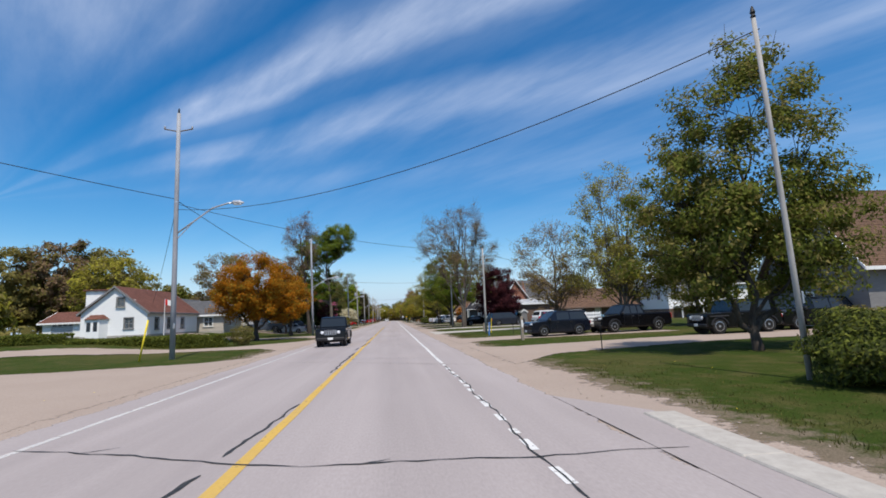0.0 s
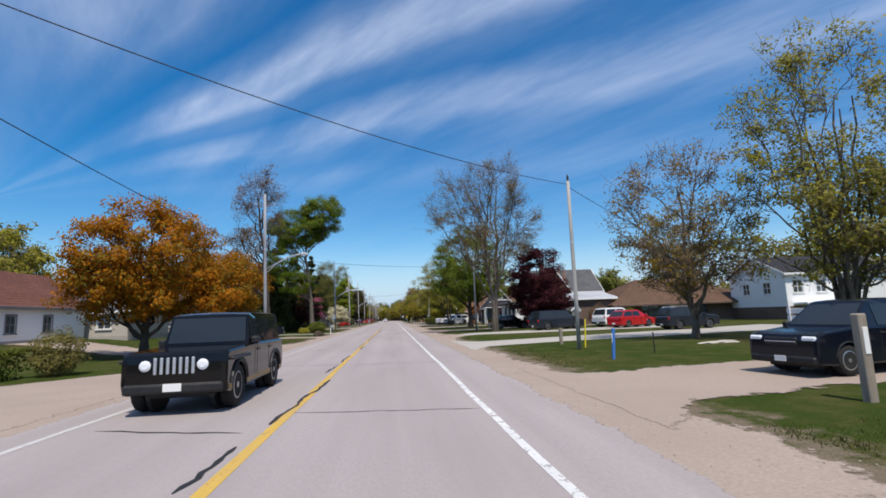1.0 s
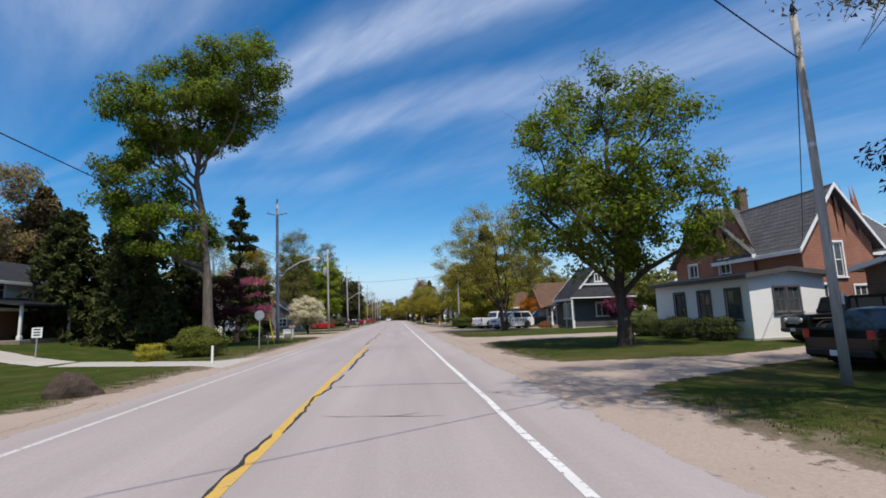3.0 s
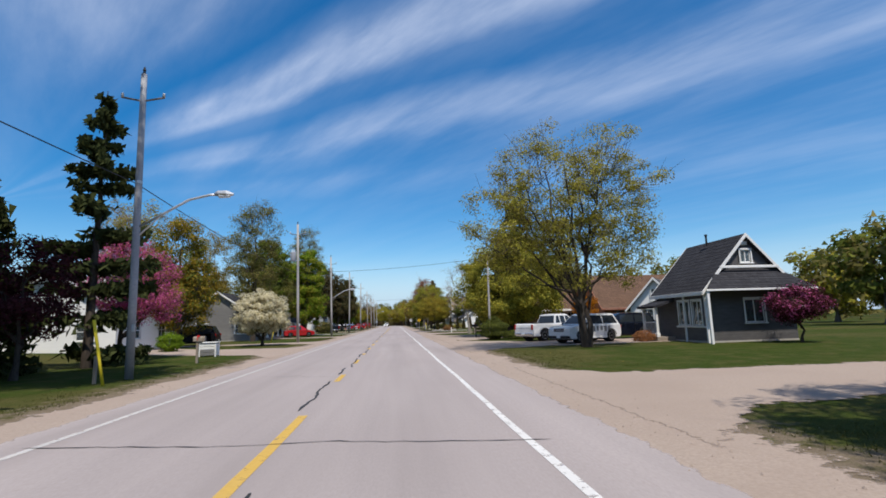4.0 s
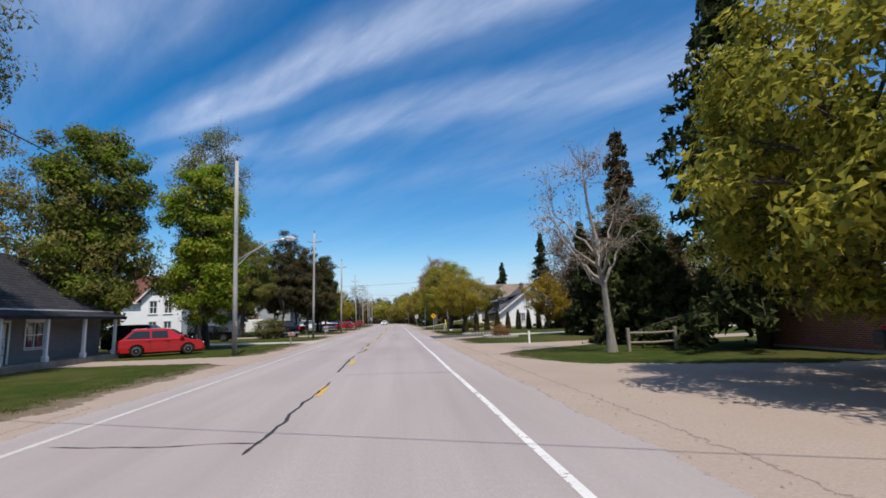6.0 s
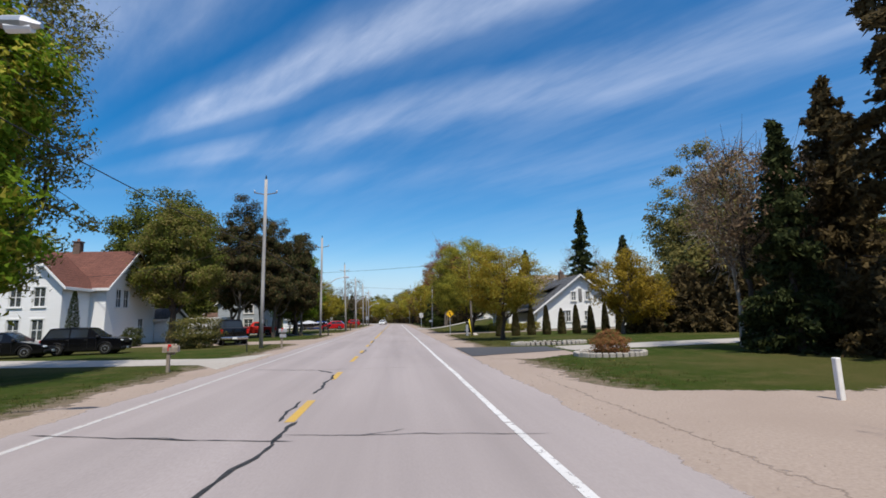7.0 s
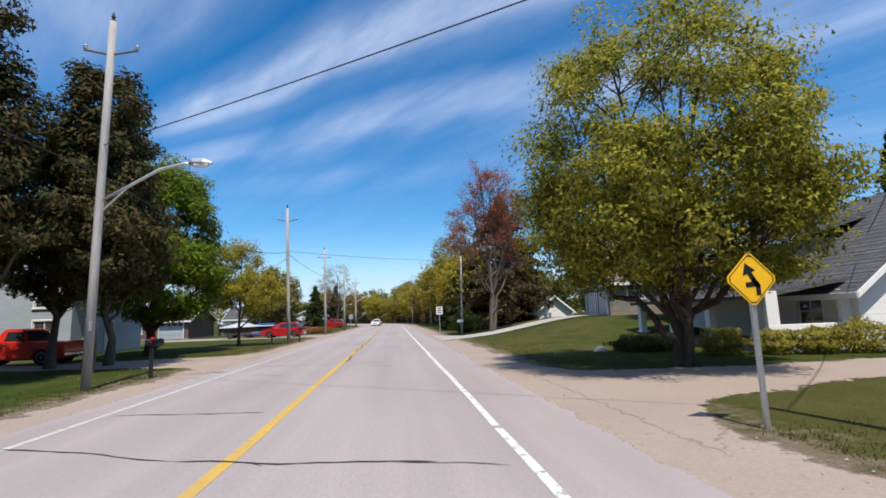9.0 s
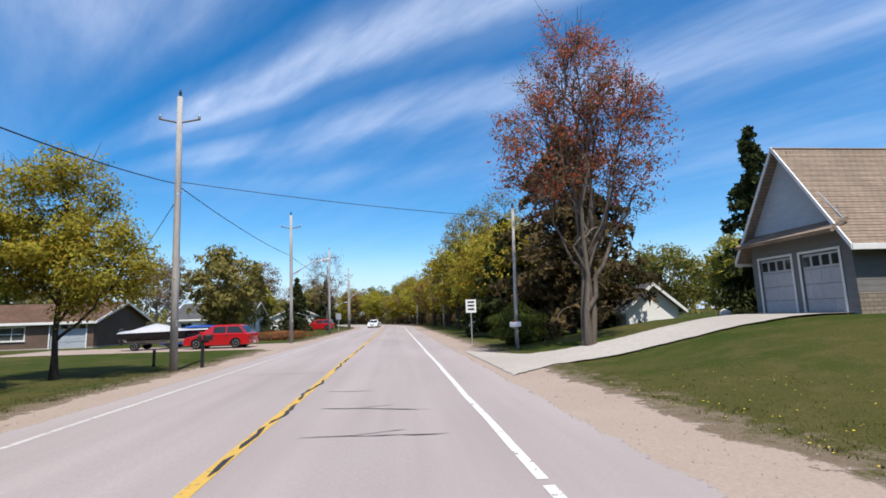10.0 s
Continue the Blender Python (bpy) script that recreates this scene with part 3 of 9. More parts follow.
def drive(ring, material, label, off=-0.008, edge=0.16, seed=0.0):
    """A driveway: near edge and far edge as rows of (x, y), filled between, lying on the ground."""
    near, far = ring
    off = off - 0.0002 * seed + 0.003
    g, rows = Geo(), []

    def along(pts, s):
        d = [0.0]
        for a, b in zip(pts, pts[1:]):
            d.append(d[-1] + math.hypot(b[0] - a[0], b[1] - a[1]))
        v = s * d[-1]
        for k in range(len(pts) - 1):
            if v <= d[k + 1] + 1e-6:
                f = (v - d[k]) / max(1e-6, d[k + 1] - d[k])
                return pts[k][0] + f * (pts[k + 1][0] - pts[k][0]), pts[k][1] + f * (pts[k + 1][1] - pts[k][1])
        return pts[-1]

    n, m = 40, 6
    soft = 0.0 if material in (M_ASPHALT, M_WIDENING) else 0.22 if material is M_CONCRETE else 0.8
    fade = []
    for i in range(n + 1):
        a, b = along(near, i / n), along(far, i / n)
        wa, wb = wobble(a[0] * 1.7, seed, edge) - soft / 2, wobble(b[0] * 1.7, seed + 2, edge) + soft / 2
        wide = math.hypot(b[0] - a[0], b[1] + wb - a[1] - wa)
        w = min(0.3, soft / wide) if soft else 1 / m
        for j, f in enumerate((0, w, w + (1 - 2 * w) / 4, 0.5, 1 - w - (1 - 2 * w) / 4, 1 - w, 1)):
            x, y = a[0] + f * (b[0] - a[0]), a[1] + wa + f * (b[1] + wb - a[1] - wa)
            rows.append((x, y, gz(x, y) + (-0.0125 if soft and i == 0 else off) + (0.02 if gz(x, y) > 0.02 else 0)))
            fade.append(1.0 if soft and (j in (0, m) or i == 0) else 0.0)
    g.add(rows, [(i * (m + 1) + j, i * (m + 1) + j + 1, (i + 1) * (m + 1) + j + 1, (i + 1) * (m + 1) + j) for i in range(n) for j in range(m)])
    return set_rim(tagged(part("driveway", g, material, smooth=True), label, "driveway", kind="structure"), fade)


T_G, T_C = "tan gravel driveway with an uneven grassy edge", "pale concrete driveway crossing the verge"
# right-hand side
drive((((3.6, 15.0), (6.5, 18.6), (15, 20.8), (34, 21.5)), ((3.6, 26.0), (5.0, 23.4), (15, 25.2), (34, 26.2))), M_GRAVEL, T_G, seed=1)
drive((((3.6, 27.6), (5.2, 29.4), (9, 30.2), (19, 30.6)), ((3.6, 36.0), (4.8, 33.6), (9, 34.4), (19, 35.0))), M_GRAVEL, T_G, seed=2)
drive((((3.6, 43.4), (5.0, 46.0), (10, 47.6), (30, 50.6)), ((3.6, 53.5), (5.2, 50.6), (10, 52.0), (30, 58.0))), M_CONCRETE, T_C, edge=0.06, seed=3)
drive((((5.2, 61.4), (7.0, 61.0), (11, 60.6), (27, 60.4)), ((5.3, 62.6), (7.2, 65.2), (11, 65.8), (27, 66.2))), M_CONCRETE, T_C, edge=0.06, seed=4)
drive((((3.6, 70.2), (5.4, 72.6), (11, 75.4), (22, 79.0)), ((3.6, 80.5), (5.3, 77.8), (11, 77.6), (22, 82.4))), M_GRAVEL, T_G, seed=5)
drive((((3.6, 88.5), (6.0, 91.0), (14, 92.0), (24, 92.5)), ((3.6, 99.5), (6.0, 96.6), (14, 96.5), (24, 97.0))), M_GRAVEL, T_G, seed=6)
drive((((3.6, 107.5), (6.0, 110.0), (9, 111.0), (18, 111.0)), ((3.6, 124.0), (5.5, 121.0), (9, 118.0), (18, 117.5))), M_GRAVEL, T_G, seed=7)
drive((((3.6, 120.5), (6.2, 122.2), (10.4, 126.4), (21, 129.0)), ((3.6, 143.5), (6.0, 138.0), (12, 135.4), (21, 135.6))), M_GRAVEL, T_G, seed=8)
drive((((3.6, 142.5), (6.0, 145.2), (10, 147.4), (30, 151.5)), ((3.6, 156.0), (4.7, 152.2), (8.5, 151.0), (30, 154.0))), M_GRAVEL, T_G, seed=9)
drive((((2.96, -10.0), (2.96, -4.0), (2.96, 2.0), (2.96, 9.2)), ((3.2, -10.0), (3.42, -4.0), (3.7, 2.0), (3.98, 7.4))), M_WIDENING, "pale asphalt widening along a kerb", 0.006, 0.02, 14)
drive((((3.05, 162.2), (7.5, 163.8), (7.52, 163.8), (7.55, 163.8)), ((3.05, 168.2), (7.6, 166.8), (7.62, 166.8), (7.65, 166.8))), M_ASPHALT, "fresh dark asphalt apron at a driveway mouth", 0.006, 0.03, 10)
drive((((7.5, 163.8), (12, 164.2), (20, 165.5), (40, 166)), ((7.6, 166.8), (12, 167.4), (20, 168.6), (40, 169.5))), M_CONCRETE, T_C, edge=0.05, seed=11)
drive((((3.6, 160.6), (5.2, 160.2), (6.0, 160.8), (7.4, 161.8)), ((3.6, 163.4), (5.2, 163.4), (6.4, 163.6), (7.6, 163.9))), M_GRAVEL, T_G, seed=12)
drive((((3.6, 186.0), (5.4, 189.2), (10, 190.6), (28, 192.0)), ((3.6, 197.5), (5.2, 194.0), (10, 193.4), (28, 194.6))), M_GRAVEL, T_G, seed=13)
drive((((3.2, 212.8), (5.2, 215.2), (10, 215.5), (16.3, 215.3)), ((3.2, 222.6), (5.2, 219.2), (10, 219.1), (16.3, 219.6))), M_CONCRETE, "pale driveway climbing to a garage on a grassy knoll", off=0.02, edge=0.08, seed=14)
drive((((3.6, 55.5), (5.0, 58.0), (6.2, 60.4), (7.4, 61.6)), ((3.6, 66.6), (4.6, 64.6), (5.6, 63.6), (7.4, 62.2))), M_GRAVEL, T_G, -0.011, seed=33)
# left-hand side
drive((((-6.3, 5.0), (-9, 7.0), (-14, 8.0), (-34, 9.0)), ((-6.3, 25.0), (-9, 22.4), (-14, 21.6), (-34, 22.0))), M_GRAVEL, T_G, seed=21)
drive((((-6.3, 29.5), (-9, 33.2), (-14, 33.6), (-30, 33.0)), ((-6.3, 46.0), (-8.0, 42.0), (-12, 37.5), (-30, 36.0))), M_GRAVEL, T_G, seed=22)
drive((((-6.3, 47.0), (-8.8, 50.6), (-14, 51.6), (-30, 55.0)), ((-6.3, 60.5), (-8.0, 57.4), (-14, 56.6), (-30, 60.0))), M_GRAVEL, T_G, seed=23)
drive((((-6.3, 68.4), (-8.2, 70.2), (-12, 72.0), (-24, 72.0)), ((-6.3, 74.4), (-8.0, 72.6), (-12, 76.8), (-24, 77.0))), M_GRAVEL, T_G, seed=24)
drive((((-6.3, 81.0), (-8.0, 82.6), (-14, 85.0), (-28, 90.0)), ((-6.3, 87.0), (-8.0, 84.8), (-14, 87.4), (-28, 92.6))), M_CONCRETE, T_C, edge=0.06, seed=25)
drive((((-6.3, 108.0), (-8.2, 111.6), (-14, 114.5), (-26, 125.0)), ((-6.3, 123.0), (-8.2, 119.6), (-14, 121.0), (-26, 132.0))), M_GRAVEL, T_G, seed=26)
drive((((-6.3, 124.0), (-8.4, 126.4), (-14, 127.5), (-24, 128.5)), ((-6.3, 134.0), (-8.0, 131.2), (-14, 130.5), (-24, 131.0))), M_GRAVEL, T_G, seed=27)
drive((((-6.3, 142.5), (-8.2, 144.6), (-12, 145.4), (-20, 145.6)), ((-6.3, 151.0), (-8.0, 148.6), (-12, 148.4), (-20, 149.0))), M_GRAVEL, T_G, seed=28)
drive((((-6.3, 160.2), (-8.0, 162.8), (-14, 164.0), (-34, 169.5)), ((-6.3, 169.0), (-8.0, 166.0), (-14, 167.4), (-34, 174.5))), M_CONCRETE, T_C, edge=0.08, seed=29)
drive((((-6.3, 177.0), (-8.0, 179.8), (-14, 180.4), (-28, 183.0)), ((-6.3, 189.0), (-8.2, 186.4), (-14, 185.6), (-28, 188.0))), M_GRAVEL, T_G, seed=30)
drive((((-6.3, 198.4), (-8.0, 201.0), (-14, 202.6), (-24, 204.5)), ((-6.3, 210.0), (-8.0, 206.8), (-14, 206.4), (-24, 209.0))), M_GRAVEL, T_G, seed=31)
drive((((-6.3, 228.0), (-8.2, 231.0), (-14, 232.0), (-26, 233.5)), ((-6.3, 242.0), (-8.0, 238.5), (-14, 238.6), (-26, 240.0))), M_GRAVEL, T_G, seed=32)


def line_mark(name, x, w, spans, material, label, seed):
    g = Geo()
    for y0, y1 in spans:
        n = max(1, int((y1 - y0) / 1.2))
        vs = []
        for k in range(n + 1):
            y = y0 + (y1 - y0) * k / n
            c = bend(y) + x + wobble(y * 0.4, seed, 0.02)
            vs += [(c - w / 2, y, 0.005), (c + w / 2, y, 0.005)]
        g.add(vs, [(2 * k, 2 * k + 1, 2 * k + 3, 2 * k + 2) for k in range(n)])
    return tagged(part(name, g, material), label, "road marking", kind="structure")


def worn_spans(seed):
    """A line worn through in places: flakes along a crack near the start, then long stretches with short gaps."""
    rng, y, out = random.Random(seed), -60.0, []
    while y < 260:
        flaking = 3 < y < 16
        ln = rng.uniform(0.15, 0.6) if flaking else rng.uniform(4, 18)
        if y < 3:
            ln = min(ln, 3.05 - y)
        out.append((y, y + ln))
        y += ln + (rng.uniform(0.2, 0.75) if flaking else rng.uniform(0.04, 0.18))
    return out + [(y, 700)]


line_mark("edge_line", 1.6, 0.12, worn_spans(4), M_WHITE_LINE, "worn white edge line along the pavement", 1)
line_mark("edge_line", -5.21, 0.12, [(-60, 700)], M_FAINT_LINE, "faded white edge line beside the gravel", 2)
YELLOW = [(-60, 92), (97.0, 98.85), (103.1, 105.0), (108.5, 109.5), (113.6, 115.1), (118.6, 120.9), (125.0, 127.5), (133.6, 135.2), (141, 143.4), (150.5, 152.6), (156.0, 157.9),
          (161.6, 164.3), (166.6, 168.3), (172.0, 174.0), (176.6, 180.0), (183.8, 420)]
line_mark("centre_line", -1.82, 0.165, YELLOW, M_YELLOW_LINE, "worn yellow centre line, broken in places", 3)


# cracks across the road: where each starts and ends (x, y, x, y), and the crooked one along the centre line (x, y, x, y)
ACROSS_NEAR = ((-5.3, 7.5, -1.1, 5.75), (-1.1, 5.75, 3.3, 5.4), (-4.8, 20.3, -2.1, 19.5), (-2.0, 20.4, 1.9, 19.1), (-1.6, 18.7, 2.6, 15.8), (-4.7, 29.8, -2.2, 29.0), (-1.75, 30.4, 1.5, 29.8),
               (-4.6, 40.0, -1.7, 39.2), (-1.7, 39.2, 2.1, 38.5), (-0.85, 42.2, 1.2, 41.8), (-5.0, 49.2, -0.7, 48.2), (-0.7, 48.2, 2.8, 48.0), (-4.3, 47.9, -3.6, 48.9), (-2.0, 48.25, -0.7, 48.2),
               (-6.1, 61.4, -5.5, 61.2), (-5.0, 60.0, -4.7, 61.8), (-1.4, 71.0, 0.7, 70.5), (-4.5, 99.1, -2.1, 98.4), (-6.1, 102.9, -5.4, 102.7), (-1.8, 110.9, 1.25, 110.5),
               (-1.0, 119.2, 0.8, 118.9), (-1.9, 122.4, 1.35, 121.5))
ACROSS_FAR = ((-5.6, 150.4, -1.5, 149.2), (-1.7, 149.6, 2.0, 148.9), (-5.0, 159.7, -2.6, 158.7), (-2.6, 158.7, -1.6, 158.9), (-1.8, 158.7, 1.5, 158.5), (-4.8, 164.6, -2.2, 163.9),
              (-1.95, 163.4, 1.6, 162.6), (-4.7, 171.8, -1.4, 171.4), (-1.35, 171.4, 1.5, 171.3), (-4.0, 169.9, -2.2, 169.8), (-1.5, 169.7, 1.2, 169.5), (-1.3, 168.6, 1.45, 168.2),
              (-4.2, 167.9, -3.2, 167.4), (-5.0, 178.4, -3.2, 177.5), (-2.7, 177.1, -1.8, 177.3), (-1.75, 177.3, 1.7, 176.7), (-4.3, 181.6, -1.8, 180.9), (-5.3, 188.6, -2.5, 187.4),
              (-2.5, 187.4, 0.6, 186.7), (0.1, 186.8, 1.35, 186.4), (-5.0, 190.8, -2.2, 190.3), (-4.25, 197.0, -3.2, 196.3))
ACROSS_LAST = ((-4.8, 199.7, -2.0, 199.2), (-1.8, 199.6, 0.45, 199.1), (-0.8, 198.0, 0.7, 197.8), (-1.15, 207.2, 0.9, 207.0), (-1.2, 209.4, 0.8, 208.8), (-1.35, 211.5, -0.3, 211.3))
ALONG_NEAR = ((-2.2, 4.6, -2.14, 5.7), (-2.15, 6.4, -1.9, 10.0), (-2.02, 15.5, -2.05, 18.6), (-2.05, 18.6, -1.94, 24.0), (-2.12, 26.5, -2.05, 28.2), (-1.95, 29.5, -1.7, 35.0), (-2.08, 36.9, -1.95, 39.0),
              (-1.96, 40.3, -1.94, 43.6), (-1.73, 48.3, -1.69, 50.4), (-1.95, 50.5, -1.9, 54.5), (-1.8, 57.4, -1.86, 63.0), (-1.84, 63.0, -1.72, 67.4), (-1.89, 67.4, -1.88, 69.9), (-1.74, 69.9, -1.62, 77.0),
              (-1.62, 78.0, -1.58, 88.0), (-2.0, 92.5, -2.02, 97.2), (-1.98, 98.9, -2.02, 101.2), (-1.78, 101.3, -1.95, 106.1), (-1.95, 106.8, -1.92, 109.3), (-1.74, 109.4, -1.86, 113.4), (-1.9, 114.5, -1.96, 117.2))
ALONG_FAR = ((-2.0, 122.2, -1.98, 123.6), (-2.0, 129.0, -1.85, 136.0), (-1.95, 138.5, -2.0, 145.5), (-2.0, 147.0, -1.72, 149.1), (-1.75, 149.1, -1.69, 150.5), (-2.0, 150.6, -2.02, 152.5), (-1.94, 153.5, -1.95, 157.2),
             (-2.64, 158.7, -2.03, 157.7), (-1.72, 165.8, -1.72, 169.0), (-1.71, 171.9, -1.62, 174.2), (-1.7, 175.8, -1.76, 180.7), (-3.13, 177.5, -2.4, 176.5), (-1.72, 200.0, -1.71, 203.9),
             (-1.8, 205.7, -1.79, 206.5), (-1.82, 206.8, -1.84, 208.1), (-1.83, 208.3, -1.76, 210.1), (-1.8, 210.5, -1.79, 213.8), (-1.77, 216.1, -1.8, 221.0), (1.6, 3.2, 1.6, 15.8), (1.56, 177.4, 1.57, 179.3),
             (1.57, 108.6, 1.58, 110.6))


def tar_seams():
    rng = random.Random(5)
    root = tagged(thing("tar_seam_set", "dark tar-filled cracks across the pavement", "road crack", kind="structure"), kind="structure")

    def seam(pts, w):
        g, vs = Geo(), []
        for k, (x, y) in enumerate(pts):
            a, b = pts[max(0, k - 1)], pts[min(len(pts) - 1, k + 1)]
            d = Vector((b[0] - a[0], b[1] - a[1])).normalized()
            h = w * rng.uniform(0.45, 1.25) / 2 * (0.3 if k in (0, len(pts) - 1) else 1)
            vs += [(x - d.y * h, y + d.x * h, 0.009), (x + d.y * h, y - d.x * h, 0.009)]
        g.add(vs, [(2 * k, 2 * k + 1, 2 * k + 3, 2 * k + 2) for k in range(len(pts) - 1)])
        part("tar_seam", g, M_TAR, root)

    def crooked(x0, y0, x1, y1, step, stray, w):
        """A crack that wanders from end to end, with now and then a short fork."""
        d = Vector((x1 - x0, y1 - y0))
        n = max(3, int(d.length / step))
        side, off, pts = Vector((-d.y, d.x)).normalized(), 0.0, []
        for k in range(n + 1):
            off = 0.82 * off + rng.uniform(-stray, stray)
            p = Vector((x0, y0)) + d * (k / n) + side * off * min(1, 4 * k / n, 4 * (n - k) / n)
            pts.append((p.x, p.y))
        seam(pts, w)
        return pts

    for run in (ACROSS_NEAR, ACROSS_FAR, ACROSS_LAST):
        for q in run:
            pts = crooked(*q, 0.22, 0.045, rng.uniform(0.022, 0.042))
            if len(pts) > 9 and rng.random() < 0.5:
                a = pts[rng.randrange(3, len(pts) - 4)]
                crooked(a[0], a[1], a[0] + rng.uniform(0.3, 0.9), a[1] + rng.choice((-1, 1)) * rng.uniform(0.12, 0.3), 0.16, 0.03, 0.022)
    for run in (ALONG_NEAR, ALONG_FAR):
        for q in run:
            crooked(*q, 0.2, 0.042, rng.uniform(0.05, 0.085) if q[0] < 0 else 0.028)
    # stretches further on and behind, in the same habit
    for y in (74.5, 82.0, 90.5, 130.0, 137.5, 143.7, 216.0, 224.0, 231.0, 239.0):
        x0, x1 = rng.choice(((-5.4, 1.9), (-1.6, 1.8), (-4.9, -1.9)))
        crooked(x0, y, x1, y - 0.15 * (x1 - x0), 0.22, 0.05, 0.03)
    y = 223.0
    while y < 300:
        ln = rng.uniform(3, 9)
        crooked(-1.8, y, -1.78, y + ln, 0.3, 0.04, 0.06)
        y += ln + rng.uniform(1, 5)


tar_seams()


def grass_tufts():
    """Blades on the verges next to the shoulders, in clumps, where they can be told apart."""
    rng = np.random.default_rng(3)
    n = 150000
    clump = rng.integers(0, 16000, n)
    cr = rng.random(16000) < 0.62
    d = rng.random(16000) ** 1.7
    cx = np.where(cr, 4.95 + 3.2 * d, -7.6 - 2.6 * d)
    cy = -2 + 226 * rng.random(16000) ** 0.95
    tall = rng.uniform(0.5, 1.7, 16000) * (1.3 - 0.6 * d)
    right = cr[clump]
    x, y = cx[clump] + rng.normal(0, 0.09, n), cy[clump] + rng.normal(0, 0.09, n)
    bare_r = ((15, 26), (27.6, 35), (43.4, 53.5), (57, 65.2), (71, 79.5), (89.5, 98), (108.5, 122.5), (123.5, 141.5), (143.5, 152.5), (160.2, 168.4), (187.5, 196), (212.5, 221))
    bare_l = ((6, 24), (30.5, 44.5), (48, 59.5), (69, 73.6), (81.4, 86.5), (109, 122), (125, 133), (143, 150.5), (161, 168), (178, 188), (199, 209))
    keep = np.ones(n, bool)
    for side, spans in ((right, bare_r), (~right, bare_l)):
        for a, b in spans:
            keep &= ~(side & (y > a) & (y < b))
    x, y, tall = x[keep], y[keep], tall[clump][keep]
    n = len(x)
    z = np.array([gz(a, b) for a, b in zip(x, y)]) - 0.03
    h, w, a = rng.uniform(0.02, 0.05, n) * tall, rng.uniform(0.006, 0.013, n), rng.uniform(0, 2 * np.pi, n)
    lean = rng.normal(0, 0.03, (n, 2))
    dx, dy = np.cos(a) * w, np.sin(a) * w
    V = np.stack([np.c_[x - dx, y - dy, z], np.c_[x + dx, y + dy, z], np.c_[x + lean[:, 0], y + lean[:, 1], z + h]], 1).reshape(-1, 3)
    ob = new("grass", quads("grass", V, np.arange(3 * n).reshape(-1, 3), M_BLADE))
    tagged(ob, "short green grass blades on the road verges", "grass", kind="stuff")


grass_tufts()


def dandelions():
    """Small yellow flower heads in the grass beside the road."""
    rng = np.random.default_rng(12)
    n = 520
    x = np.where(rng.random(n) < 0.7, 4.9 + 3.5 * rng.random(n) ** 1.5, -7.6 - 4 * rng.random(n) ** 1.5)
    y = np.where(rng.random(n) < 0.5, rng.normal(205, 4, n), rng.uniform(0, 230, n))
    keep = np.ones(n, bool)
    for a, b in ((15, 36), (43, 66), (70, 80), (88, 99), (107, 153), (160, 169), (186, 198), (211, 222)):
        keep &= ~((y > a) & (y < b))
    x, y = x[keep], y[keep]
    n = len(x)
    z = np.array([gz(a, b) for a, b in zip(x, y)]) + rng.uniform(0.0, 0.03, n)
    s = rng.uniform(0.008, 0.017, n)
    a = np.linspace(0, 2 * np.pi, 6, endpoint=False)
    ring = np.stack([np.cos(a), np.sin(a), np.zeros(6)], 1)
    V = np.concatenate([ring[None] * s[:, None, None] + np.c_[x, y, z][:, None], np.c_[x, y, z + 0.5 * s][:, None]], 1).reshape(-1, 3)
    k = 7 * np.arange(n)[:, None]
    F = np.concatenate([k + np.array((q, (q + 1) % 6, 6)) for q in range(6)])
    tagged(new("dandelions", quads("dandelions", V, F, M_YELLOW)), "scattered yellow dandelion heads in the verge grass", "flowers", kind="stuff")


dandelions()


def loose_stones():
    rng = np.random.default_rng(8)
    n = 9000
    right = rng.random(n) < 0.6
    x = np.where(right, rng.uniform(2.75, 4.8, n), rng.uniform(-7.5, -5.9, n))
    y, s = rng.uniform(0, 235, n), 0.008 + 0.022 * rng.random(n) ** 2
    base = np.array([(1, 0, 0), (0, 1, 0), (-1, 0, 0), (0, -1, 0), (0, 0, 0.9)])
    V = (base[None] * s[:, None, None] * rng.uniform(0.6, 1.2, (n, 5, 3)) + np.c_[x, y, np.full(n, -0.012)][:, None]).reshape(-1, 3)
    k = 5 * np.arange(n)[:, None]
    F = np.concatenate([k + np.array(f) for f in ((0, 1, 4, 4), (1, 2, 4, 4), (2, 3, 4, 4), (3, 0, 4, 4))])
    me = bpy.data.meshes.new("gravel")
    me.from_pydata(V.tolist(), [], [tuple(r[:3]) for r in F.tolist()])
    me.materials.append(M_STONES)
    tagged(new("gravel", me), "loose tan stones on the shoulders", "gravel", kind="stuff")


loose_stones()

# ---------------------------------------------------------------- trees and shrubs


